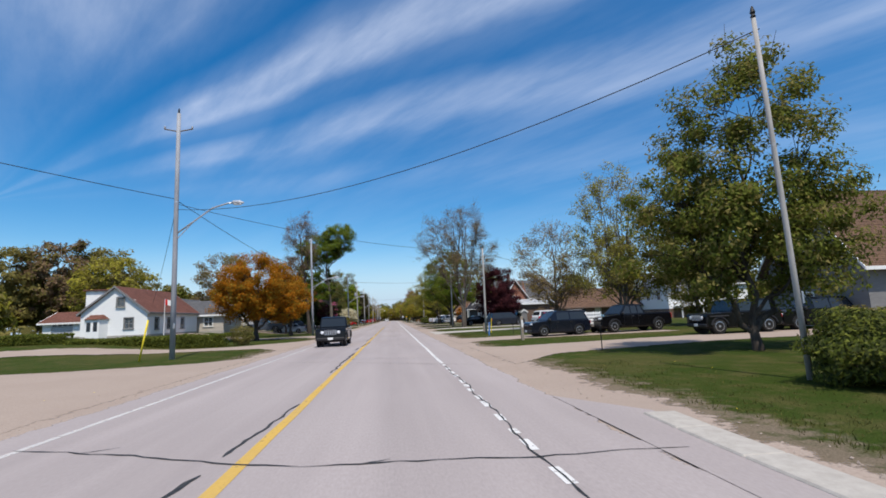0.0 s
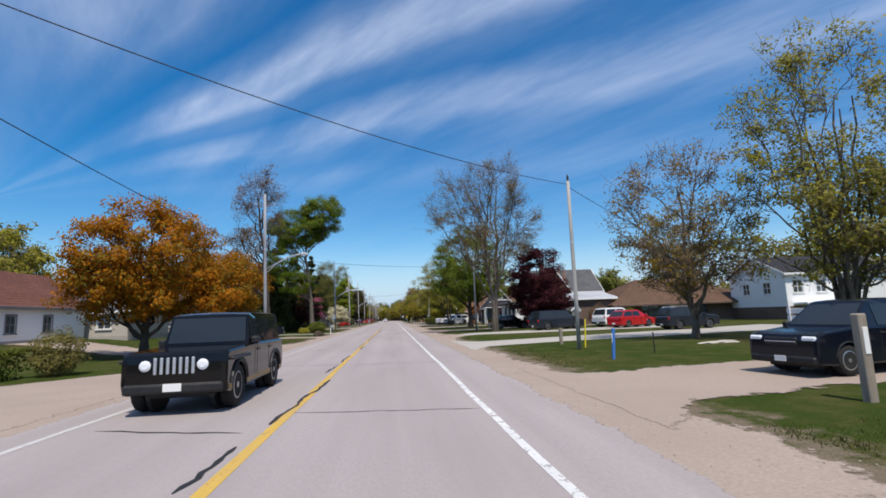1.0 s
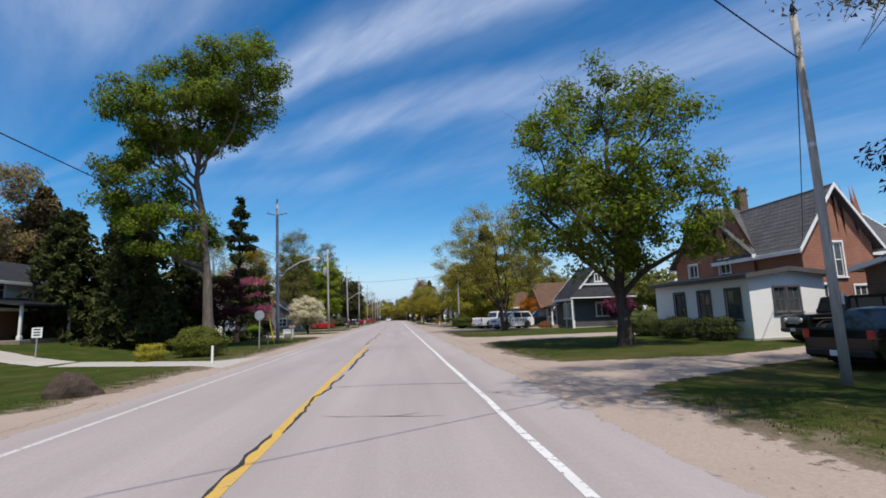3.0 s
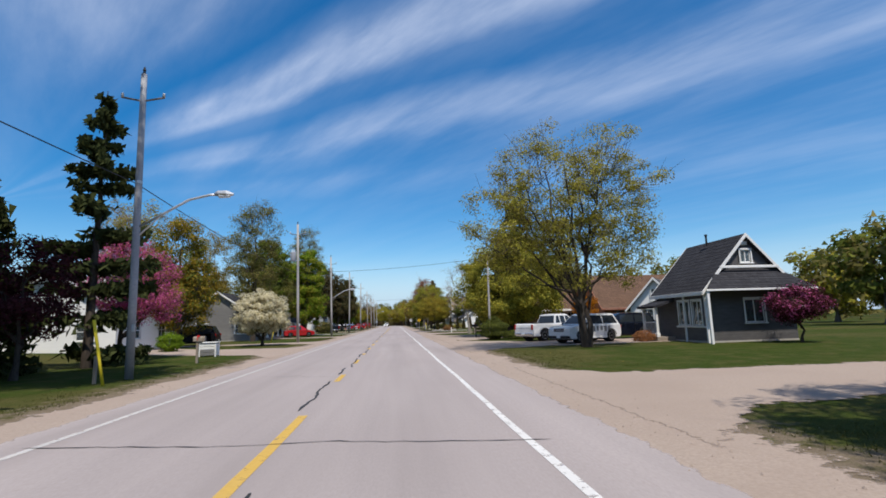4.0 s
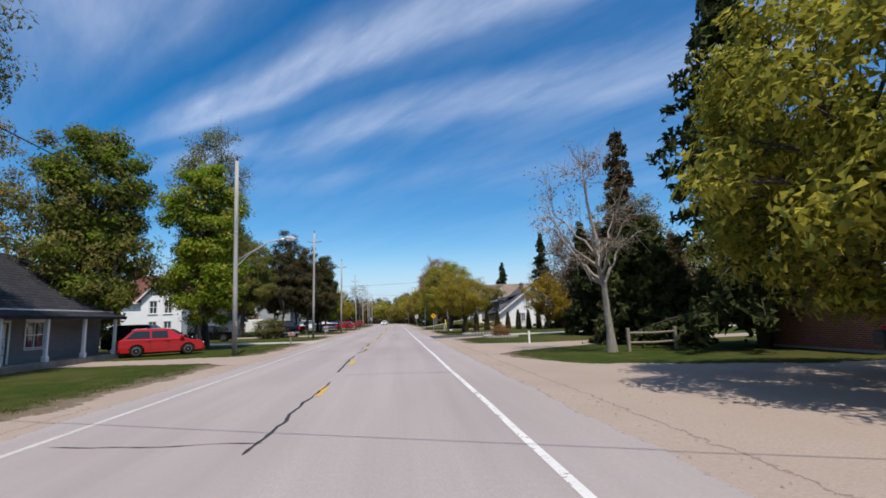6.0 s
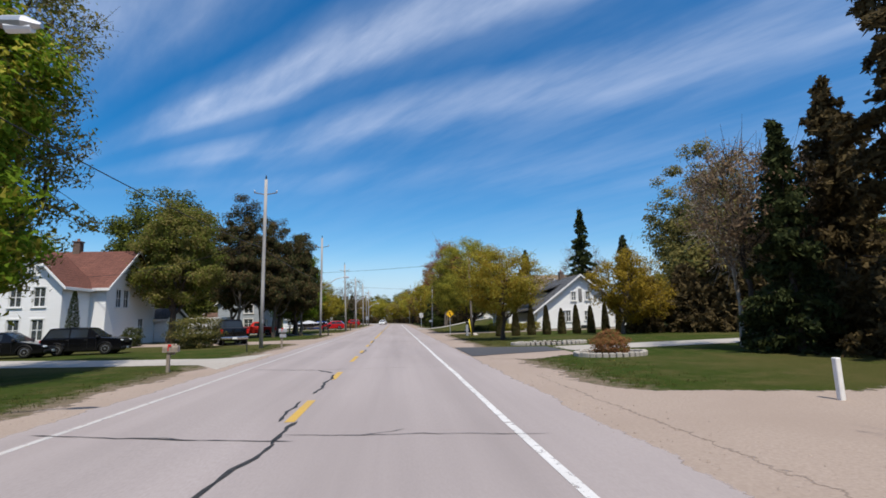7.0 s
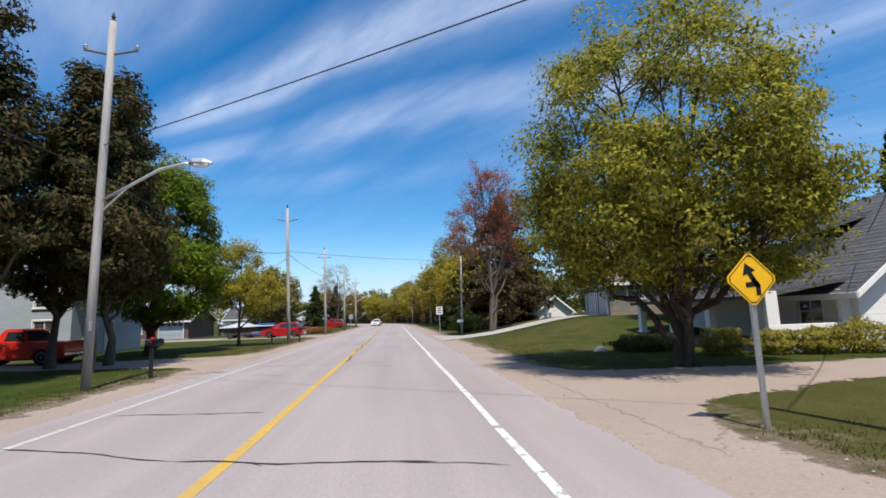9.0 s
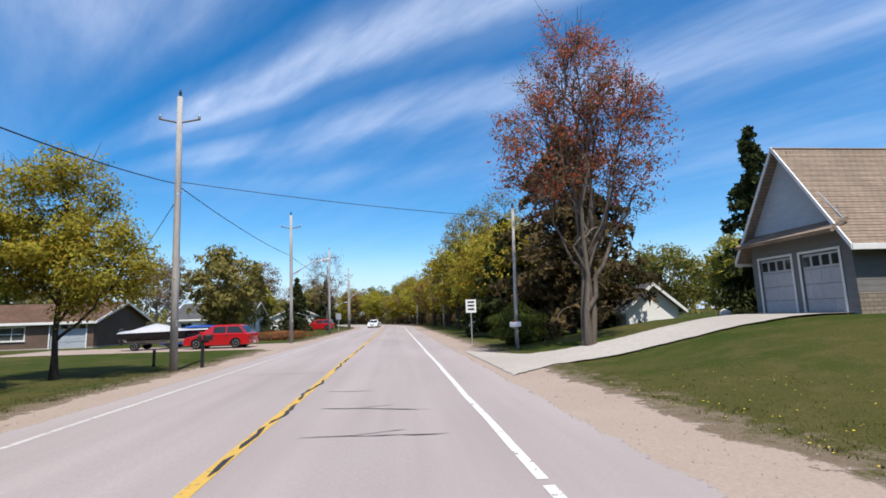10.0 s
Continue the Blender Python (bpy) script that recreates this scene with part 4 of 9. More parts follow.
class Wood:
    """Tubes gathered as plain quads."""

    def __init__(self):
        self.V, self.F, self.n = [], [], 0

    def tube(self, P, R, n=6):
        P = np.asarray(P, float)
        D = np.gradient(P, axis=0)
        D /= np.linalg.norm(D, axis=1)[:, None] + 1e-9
        ref = np.array([0.31, 0.9, 0.3]) if abs(D[0, 2]) > 0.7 else np.array([0.05, 0.1, 1.0])
        U = np.cross(D, ref)
        U /= np.linalg.norm(U, axis=1)[:, None] + 1e-9
        W = np.cross(D, U)
        a = np.linspace(0, 2 * np.pi, n, endpoint=False)
        ring = P[:, None] + (U[:, None] * np.cos(a)[None, :, None] + W[:, None] * np.sin(a)[None, :, None]) * np.asarray(R)[:, None, None]
        m = len(P)
        k = np.arange(m - 1)[:, None] * n
        q = np.arange(n)[None]
        F = np.stack([k + q, k + (q + 1) % n, k + n + (q + 1) % n, k + n + q], -1).reshape(-1, 4)
        self.V.append(ring.reshape(-1, 3))
        self.F.append(F + self.n)
        self.n += m * n

    def mesh(self, name, material):
        return quads(name, np.concatenate(self.V), np.concatenate(self.F), material, True)


def leaf_mesh(name, C, size, rng, material, long=1.0, droop=0.0, out=None, light=False):
    """Small folded diamonds at the points C; out: the way each one faces, roughly."""
    n = len(C)
    if out is None:
        A = rng.normal(size=(n, 3))
        A[:, 2] -= droop
        A /= np.linalg.norm(A, axis=1)[:, None]
        B = np.cross(A, rng.normal(size=(n, 3)))
        B /= np.linalg.norm(B, axis=1)[:, None] + 1e-9
        N = np.cross(A, B)
    else:
        N = out / (np.linalg.norm(out, axis=1)[:, None] + 1e-9) + rng.normal(0, 0.42, (n, 3))
        N /= np.linalg.norm(N, axis=1)[:, None] + 1e-9
        A = np.cross(N, rng.normal(size=(n, 3)))
        A /= np.linalg.norm(A, axis=1)[:, None] + 1e-9
        B = np.cross(N, A)
    s = (size * rng.uniform(0.6, 1.35, n))[:, None]
    if light:
        V = np.stack([C - A * s * 0.6 * long - B * s * 0.3, C - A * s * 0.5 * long + B * s * 0.42, C + A * s * 0.75 * long], 1).reshape(-1, 3)
        return quads(name, V, np.arange(3 * n).reshape(-1, 3), material)
    V = np.stack([C - A * s * 0.55 * long, C + B * s * 0.36 + N * s * 0.12, C + A * s * 0.6 * long, C - B * s * 0.36 + N * s * 0.12], 1).reshape(-1, 3)
    return quads(name, V, np.arange(4 * n).reshape(-1, 4), material)


def tree(label, x, y, crown, leafmat, leaves=9000, size=0.22, r0=0.22, nclump=110, clump=0.55, limbs=8, fork=0.3, bark=None, twigs=0, seed=1,
         stems=1, name="tree", bend=(0, 0), category="tree", m2=None, share=0.0, shell=0.5, light=None):
    """A broadleaf tree. crown: ellipsoids (x, y, z, rx, ry, rz) from the foot; fork: height of the first limbs as a part of the crown's centre."""
    rng = np.random.default_rng(seed)
    light = True if light is None else light
    if y < 240 and abs(x) < 45:
        leaves, size = int(leaves * 1.6), size * 0.76
    root = thing(name, label, category, Matrix.Translation((x, y, gz(x, y) - 0.06)))
    E = np.array(crown, float)
    vol = E[:, 3] * E[:, 4] * E[:, 5]
    pick = rng.choice(len(E), nclump, p=vol / vol.sum())
    D = rng.normal(size=(nclump, 3))
    D /= np.linalg.norm(D, axis=1)[:, None]
    rad = (shell + (1 - shell) * rng.random(nclump) ** 0.6)[:, None]
    C = E[pick, :3] + D * E[pick, 3:] * rad * rng.uniform(0.82, 1.06, (nclump, 1))
    C[:, 2] = np.maximum(C[:, 2], 0.5)
    cen, top = (E[:, :3] * vol[:, None]).sum(0) / vol.sum(), (E[:, 2] + E[:, 5]).max()
    wood = Wood()
    trunks = []
    for s in range(stems):
        a = 2 * math.pi * s / max(1, stems) + rng.random()
        spread = 0.0 if stems == 1 else 0.28 * E[:, 3].max()
        end = np.array([cen[0] * 0.8 + math.cos(a) * spread, cen[1] * 0.8 + math.sin(a) * spread, cen[2] + 0.45 * (top - cen[2])])
        t = np.linspace(0, 1, 9)[:, None]
        P = t * end + np.c_[np.zeros((9, 2)), np.zeros(9)]
        P[:, 0] += bend[0] * np.sin(t[:, 0] * math.pi) + (0.12 if stems > 1 else 0) * math.cos(a) * (1 - t[:, 0])
        P[:, 1] += bend[1] * np.sin(t[:, 0] * math.pi) + (0.12 if stems > 1 else 0) * math.sin(a) * (1 - t[:, 0])
        P[1:-1, :2] += rng.normal(0, 0.05 + 0.01 * top, (7, 2)) * 0.6
        rr = r0 / math.sqrt(stems) * (1 - 0.78 * t[:, 0] ** 0.9)
        rr[0] *= 1.45
        wood.tube(P, rr, 10)
        trunks.append((P, rr))
    def bough(st, end, r_a, r_b, n, sides, sway, lift):
        """A curved, slightly crooked branch."""
        t = np.linspace(0, 1, n)[:, None]
        ln = np.linalg.norm(end - st)
        mid = st * 0.5 + end * 0.5 + np.array([0, 0, lift * ln]) + rng.normal(0, sway * ln, 3)
        L = (1 - t) ** 2 * st + 2 * t * (1 - t) * mid + t ** 2 * end
        L[1:-1] += rng.normal(0, 0.025 * ln, (n - 2, 3))
        R = r_a + (r_b - r_a) * t[:, 0]
        wood.tube(L, R, sides)
        return L, R

    def split(pts, k):
        """Groups of points round k of them."""
        k = min(k, len(pts))
        s_ = pts[rng.choice(len(pts), k, replace=False)]
        for _ in range(2):
            o_ = np.argmin(((pts[:, None] - s_[None]) ** 2).sum(-1), 1)
            s_ = np.stack([pts[o_ == q].mean(0) if (o_ == q).any() else s_[q] for q in range(k)])
        return [pts[o_ == q] for q in range(k) if (o_ == q).any()]

    for k, mine in enumerate(split(C, limbs)):
        P, rr = trunks[k % stems]
        end = mine.mean(0)
        flat = np.linalg.norm(end[:2] - cen[:2] * 0.8)
        zs = np.clip(end[2] - 0.8 * flat - 0.1 * top, fork * cen[2], P[-1, 2] * 0.96)
        if stems > 1:
            zs = np.clip(end[2] * rng.uniform(0.2, 0.6), 0.3, P[-1, 2] * 0.9)
        i0 = min(7, max(0, int(np.searchsorted(P[:, 2], zs)) - 1))
        st = P[i0] + (P[i0 + 1] - P[i0]) * np.clip((zs - P[i0, 2]) / max(1e-3, P[i0 + 1, 2] - P[i0, 2]), 0, 1)
        rl = min(rr[i0] * 0.62, 0.028 * np.linalg.norm(end - st) + 0.03)
        L, R = bough(st, end, rl, rl * 0.35, 8, 6, 0.06, -0.05)
        for sub_ in split(mine, max(1, len(mine) // 4)):
            e2 = sub_.mean(0)
            d2 = np.linalg.norm(L - e2, axis=1) + 0.25 * np.linalg.norm(e2 - st) * np.linspace(0, 1, 8)
            j = int(np.clip(np.argmin(d2) - 1, 1, 6))
            L2, R2 = bough(L[j], e2, R[j] * 0.7, max(0.012, R[j] * 0.3), 6 if twigs else 4, 5 if twigs else 4, 0.08, 0.02)
            for c in sub_:
                q = int(rng.integers(1, len(L2) - 1))
                Bc, _ = bough(L2[q], c, max(0.014, R2[q] * 0.6), 0.008, 5 if twigs else 3, 3, 0.1, 0.03)
                out = c - cen
                out /= np.linalg.norm(out) + 1e-9
                for _ in range(twigs):
                    w = out * 0.7 + rng.normal(0, 0.5, 3) + np.array([0, 0, 0.3])
                    ln = rng.uniform(0.45, 1.25) * clump * 1.5
                    p0 = Bc[rng.integers(1, len(Bc))]
                    wood.tube(np.stack([p0, p0 + w * ln]), (0.014, 0.005), 3)
    part("trunk", wood.mesh("trunk", bark or M_BARK), None, parent=root)
    if leaves:
        def cloud(n):
            w = rng.uniform(0.4, 1.6, nclump)
            who = rng.choice(nclump, n, p=w / w.sum())
            d = rng.normal(0, 1, (n, 3))
            d /= np.linalg.norm(d, axis=1)[:, None]
            big = rng.uniform(0.8, 1.5, nclump)[who][:, None]
            off = d * clump * big * np.array([1.15, 1.15, 0.8]) * rng.random((n, 1)) ** 0.45 * 1.25
            Q = C[who] + off
            away = Q - cen
            away /= np.linalg.norm(away, axis=1)[:, None] + 1e-9
            return Q, d * 0.8 + away * 0.7 + np.array([0, 0, 0.55])
        k = int(leaves * (1 - share))
        Q, N_ = cloud(k)
        part("crown", leaf_mesh("crown", Q, size, rng, leafmat, out=N_, light=light), None, parent=root)
        if m2 is not None and share:
            Q, N_ = cloud(leaves - k)
            part("crown", leaf_mesh("crown", Q, size, rng, m2, out=N_, light=light), None, parent=root)
    return root


def spruce(label, x, y, h, r, seed=1, leafmat=None, low=0.05, sparse=1.0, name="spruce_tree", power=0.85, droop=0.35, size=0.3, ragged=0.25, count=9000, category="tree"):
    """A conifer of whorled boughs hung with needle tufts."""
    rng = np.random.default_rng(seed)
    root = thing(name, label, category, Matrix.Translation((x, y, gz(x, y) - 0.06)))
    wood, pts = Wood(), []
    t = np.linspace(0, 1, 8)
    wood.tube(np.c_[rng.normal(0, 0.05, 8) * t, rng.normal(0, 0.05, 8) * t, h * t], 0.017 * h * (1 - 0.93 * t), 9)
    z, per = low * h, []
    while z < h * 0.985:
        f = 1 - (z - low * h) / (h * (1 - low))
        for k in range(int(rng.integers(5, 9) * sparse) + 1):
            ln = r * f ** power * rng.uniform(1 - 2 * ragged, 1 + ragged) + 0.12
            per.append((z + rng.uniform(-0.15, 0.15), rng.uniform(0, 2 * math.pi), max(0.15, ln)))
        z += 0.055 * h * rng.uniform(0.5, 1.1) * (0.5 + 0.6 * f) / max(0.5, sparse)
    total = sum(p[2] for p in per)
    for z, a, ln in per:
        d = np.array([math.cos(a), math.sin(a), 0])
        s = np.linspace(0, 1, 5)[:, None]
        P = np.array([0, 0, z]) + d * ln * s + np.array([0, 0, 1.0]) * (0.12 * ln * s - droop * ln * s ** 2 + 0.12 * ln * np.maximum(0, s - 0.7))
        wood.tube(P, (0.012 + 0.012 * ln) * (1 - 0.8 * s[:, 0]), 4)
        n = max(3, int(count * ln / total))
        u = rng.random(n) ** 0.75
        i = np.minimum(3, (u * 4).astype(int))
        Q = P[i] + (P[i + 1] - P[i]) * (u * 4 - i)[:, None]
        side = np.array([-d[1], d[0], 0]) * (rng.normal(0, 0.16, n) * ln * (1.1 - u))[:, None]
        Q = Q + side + rng.normal(0, 0.05, (n, 3)) + np.c_[np.zeros((n, 2)), -np.abs(rng.normal(0, 0.1 + 0.05 * ln, n))]
        pts.append(Q)
    part("trunk", wood.mesh("trunk", M_BARK_DARK), None, parent=root)
    part("crown", leaf_mesh("crown", np.concatenate(pts), size, rng, leafmat or F_NEEDLE, 1.3, 0.5, light=True), None, parent=root)
    return root


def shrub(label, x, y, rx, ry, h, leafmat, leaves=3500, size=0.12, seed=1, name="shrub", m2=None, share=0.0, category="shrub", cone=False, group=""):
    """A bush: stems from the foot and a rounded or conical mass of small leaves."""
    rng = np.random.default_rng(seed)
    root = thing(name, label, category, Matrix.Translation((x, y, gz(x, y) - 0.06)), group)
    wood = Wood()
    n = 1 if cone else max(10, int(26 * rx * ry))
    for _ in range(n):
        a, f = rng.uniform(0, 2 * math.pi), rng.random() ** 0.5
        tip = np.array([math.cos(a) * rx * f * 0.85, math.sin(a) * ry * f * 0.85, h * (0.45 + 0.45 * rng.random()) * (1 - 0.4 * f)])
        t = np.linspace(0, 1, 4)[:, None]
        wood.tube(tip * t * np.array([1, 1, 1]) + rng.normal(0, 0.03, (4, 3)) * t, 0.018 * (1 - 0.7 * t[:, 0]), 4)
    leaves, size = int(leaves * 1.8), size * 0.74
    D = rng.normal(size=(leaves, 3))
    D /= np.linalg.norm(D, axis=1)[:, None]
    bump = 1 + 0.16 * np.sin(D[:, 0] * 5 + seed) * np.cos(D[:, 1] * 6 + 2 * seed) + 0.12 * np.sin(D[:, 2] * 9 + seed)
    rad = (0.62 + 0.4 * rng.random(leaves) ** 0.6) * bump
    P = D * rad[:, None] * np.array([rx, ry, h * 0.52]) + np.array([0, 0, h * 0.5])
    if cone:
        f = np.clip(1 - P[:, 2] / (h * 1.02), 0, 1) ** 0.55
        a, q = rng.uniform(0, 2 * np.pi, leaves), 0.3 + 0.74 * rng.random(leaves) ** 0.55
        zz = h * rng.random(leaves) ** 1.25
        f = np.clip(1 - zz / (h * 1.02), 0.02, 1) ** 0.55 * (1 - 0.25 * np.exp(-zz * 4))
        P = np.c_[np.cos(a) * rx * f * q, np.sin(a) * ry * f * q, zz]
    P = P[P[:, 2] > 0.02]
    k = int(len(P) * (1 - share))
    order = rng.permutation(len(P))
    part("branchwork", wood.mesh("branchwork", M_BARK_DARK), None, parent=root)
    face = P - np.array([0, 0, h * 0.4]) + np.array([0, 0, 0.3 * h])
    part("foliage", leaf_mesh("foliage", P[order[:k]], size, rng, leafmat, out=face[order[:k]], light=True), None, parent=root)
    if m2 is not None and share:
        part("foliage", leaf_mesh("foliage", P[order[k:]], size, rng, m2, out=face[order[k:]], light=True), None, parent=root)
    return root

# ---------------------------------------------------------------- houses
# A house stands in its own frame: x along the width, y along the depth, the foot of the near-left corner at (0, 0, 0).


def wall_geo(U, h, holes, lap=0.0, top=None):
    """Wall in the plane y = 0, facing -y, u from 0 to U, with holes (u0, u1, z0, z1) and boards of height lap. top(u): roof line above h."""
    g = Geo()
    us = sorted({0.0, U} | {v for o in holes for v in o[:2]})
    peak = max(h, top(U / 2)) if top else h
    zs = {0.0, h} | {v for o in holes for v in o[2:4]}
    if lap:
        k = 1
        while k * lap < peak:
            zs.add(round(k * lap, 3))
            k += 1
    zs.add(peak)
    zs = sorted(zs)
    thick = 0.18
    for z0, z1 in zip(zs, zs[1:]):
        if z1 - z0 < 0.004:
            continue
        out = 0.007 if lap else 0.0
        for u0, u1 in zip(us, us[1:]):
            if any(o[0] - 1e-4 <= u0 and u1 <= o[1] + 1e-4 and o[2] - 1e-4 <= z0 and z1 <= o[3] + 1e-4 for o in holes):
                continue
            a0, a1, b0, b1 = u0, u1, u0, u1
            if top and z1 > h + 1e-4:
                rise = peak - h
                lo, hi = (z0 - h) / rise * U / 2, (z1 - h) / rise * U / 2
                a0, a1, b0, b1 = max(u0, lo), min(u1, U - lo), max(u0, hi), min(u1, U - hi)
                if a1 - a0 < 0.01:
                    continue
                b1 = max(b0, b1)
            g.add([(a0, -out, z0), (a1, -out, z0), (b1, 0, z1), (b0, 0, z1)], [(0, 1, 2, 3)])
            if lap:
                g.add([(a0, 0, z0), (a1, 0, z0), (a1, -out, z0), (a0, -out, z0)], [(0, 1, 2, 3)])
            g.add([(a0, thick, z0), (a1, thick, z0), (b1, thick, z1), (b0, thick, z1)], [(3, 2, 1, 0)])
    for u0, u1, z0, z1 in holes:
        g.add([(u0, -0.018, z0), (u1, -0.018, z0), (u1, thick, z0), (u0, thick, z0), (u0, -0.018, z1), (u1, -0.018, z1), (u1, thick, z1), (u0, thick, z1)],
              [(0, 1, 2, 3), (5, 4, 7, 6), (4, 0, 3, 7), (1, 5, 6, 2)])
    return g


def window_on(parent, m, u0, u1, z0, z1, bars=(1, 1), trim=None, name="window"):
    """Frame, panes and sill in the wall frame m."""
    w = part(name, Geo().box(u0 - 0.09, u1 + 0.09, -0.05, -0.015, z1, z1 + 0.11, 0.012).box(u0 - 0.09, u0, -0.05, -0.015, z0 - 0.02, z1, 0.01)
             .box(u1, u1 + 0.09, -0.05, -0.015, z0 - 0.02, z1, 0.01), trim or M_WHITE, parent, m=m)
    part("sill", Geo().box(u0 - 0.13, u1 + 0.13, -0.1, 0.02, z0 - 0.09, z0 - 0.02, 0.012), trim or M_WHITE, w)
    g = Geo()
    for k in range(1, bars[0] + 1):
        c = u0 + (u1 - u0) * k / (bars[0] + 1)
        g.box(c - 0.03, c + 0.03, 0.025, 0.065, z0, z1, 0.006)
    for k in range(1, bars[1] + 1):
        c = z0 + (z1 - z0) * k / (bars[1] + 1)
        g.box(u0, u1, 0.027, 0.062, c - 0.025, c + 0.025, 0.006)
    g.box(u0, u0 + 0.05, 0.02, 0.07, z0, z1, 0.006).box(u1 - 0.05, u1, 0.02, 0.07, z0, z1, 0.006).box(u0, u1, 0.021, 0.069, z0, z0 + 0.05, 0.006).box(u0, u1, 0.021, 0.069, z1 - 0.05, z1, 0.006)
    part("sash", g, trim or M_WHITE, w)
    part("pane", Geo().box(u0 + 0.02, u1 - 0.02, 0.04, 0.048, z0 + 0.02, z1 - 0.02), M_PANE, w)
    # added sheet behind the pane: its black or dim colour stands in for room shade
    part("room_backing", Geo().box(u0, u1, 0.12, 0.13, z0, z1), M_INSIDE if (u0 * 7.3) % 1 > 0.6 else M_BLACK, w)
    return w


def door_on(parent, m, u0, u1, z1, material=None, garage=False, lights=True):
    g = Geo().box(u0 - 0.1, u0, -0.05, -0.015, 0.0, z1 + 0.1, 0.012).box(u1, u1 + 0.1, -0.05, -0.015, 0.0, z1 + 0.1, 0.012).box(u0, u1, -0.05, -0.015, z1, z1 + 0.1, 0.012)
    w = part("garage_door" if garage else "door", g, M_WHITE, parent, m=m)
    rows, cols = (4, 4) if garage else (3, 2)
    for j in range(rows):
        gg = Geo()
        za, zb = 0.03 + (z1 - 0.05) * j / rows, 0.03 + (z1 - 0.05) * (j + 1) / rows - 0.012
        gg.box(u0 + 0.01, u1 - 0.01, 0.05, 0.09, za, zb, 0.008)
        for i in range(cols):
            ua, ub = u0 + (u1 - u0) * (i + 0.13) / cols, u0 + (u1 - u0) * (i + 0.87) / cols
            if not (lights and garage and j == rows - 1):
                gg.box(ua, ub, 0.038, 0.055, za + 0.07, zb - 0.07, 0.012)
        part("panel", gg, material or M_DOOR, w)
        if lights and j == rows - 1:
            for i in range(cols):
                ua, ub = u0 + (u1 - u0) * (i + 0.13) / cols, u0 + (u1 - u0) * (i + 0.87) / cols
                part("pane", Geo().box(ua, ub, 0.036, 0.046, za + 0.09, zb - 0.09, 0.004), M_GLASS, w)
    part("handle", Geo().box(u1 - 0.16, u1 - 0.11, 0.0, 0.04, 0.95, 1.08, 0.008) if not garage else Geo().box((u0 + u1) / 2 - 0.08, (u0 + u1) / 2 + 0.08, 0.01, 0.04, 0.5, 0.54, 0.008), M_STEEL, w)
    return w


def roof_slab(p0, p1, q0, q1, thick=0.14, course=0.28):
    """A roof slope from eave p0-p1 up to ridge q0-q1, in overlapping courses."""
    p0, p1, q0, q1 = map(Vector, (p0, p1, q0, q1))
    up = (p1 - p0).cross(q0 - p0).normalized()
    if up.z < 0:
        up = -up
    n = max(3, int((q0 - p0).length / course))
    prof = [(0.0, -thick), (0.0, 0.011)]
    for k in range(1, n):
        prof += [(k / n, 0.0), (k / n, 0.011)]
    prof += [(1.0, 0.0), (1.0, -thick)]
    m = len(prof)
    vs = [p0.lerp(q0, f) + up * h for f, h in prof] + [p1.lerp(q1, f) + up * h for f, h in prof]
    return Geo().add(vs, [(i, (i + 1) % m, m + (i + 1) % m, m + i) for i in range(m)] + [tuple(range(m)), tuple(range(2 * m - 1, m - 1, -1))])



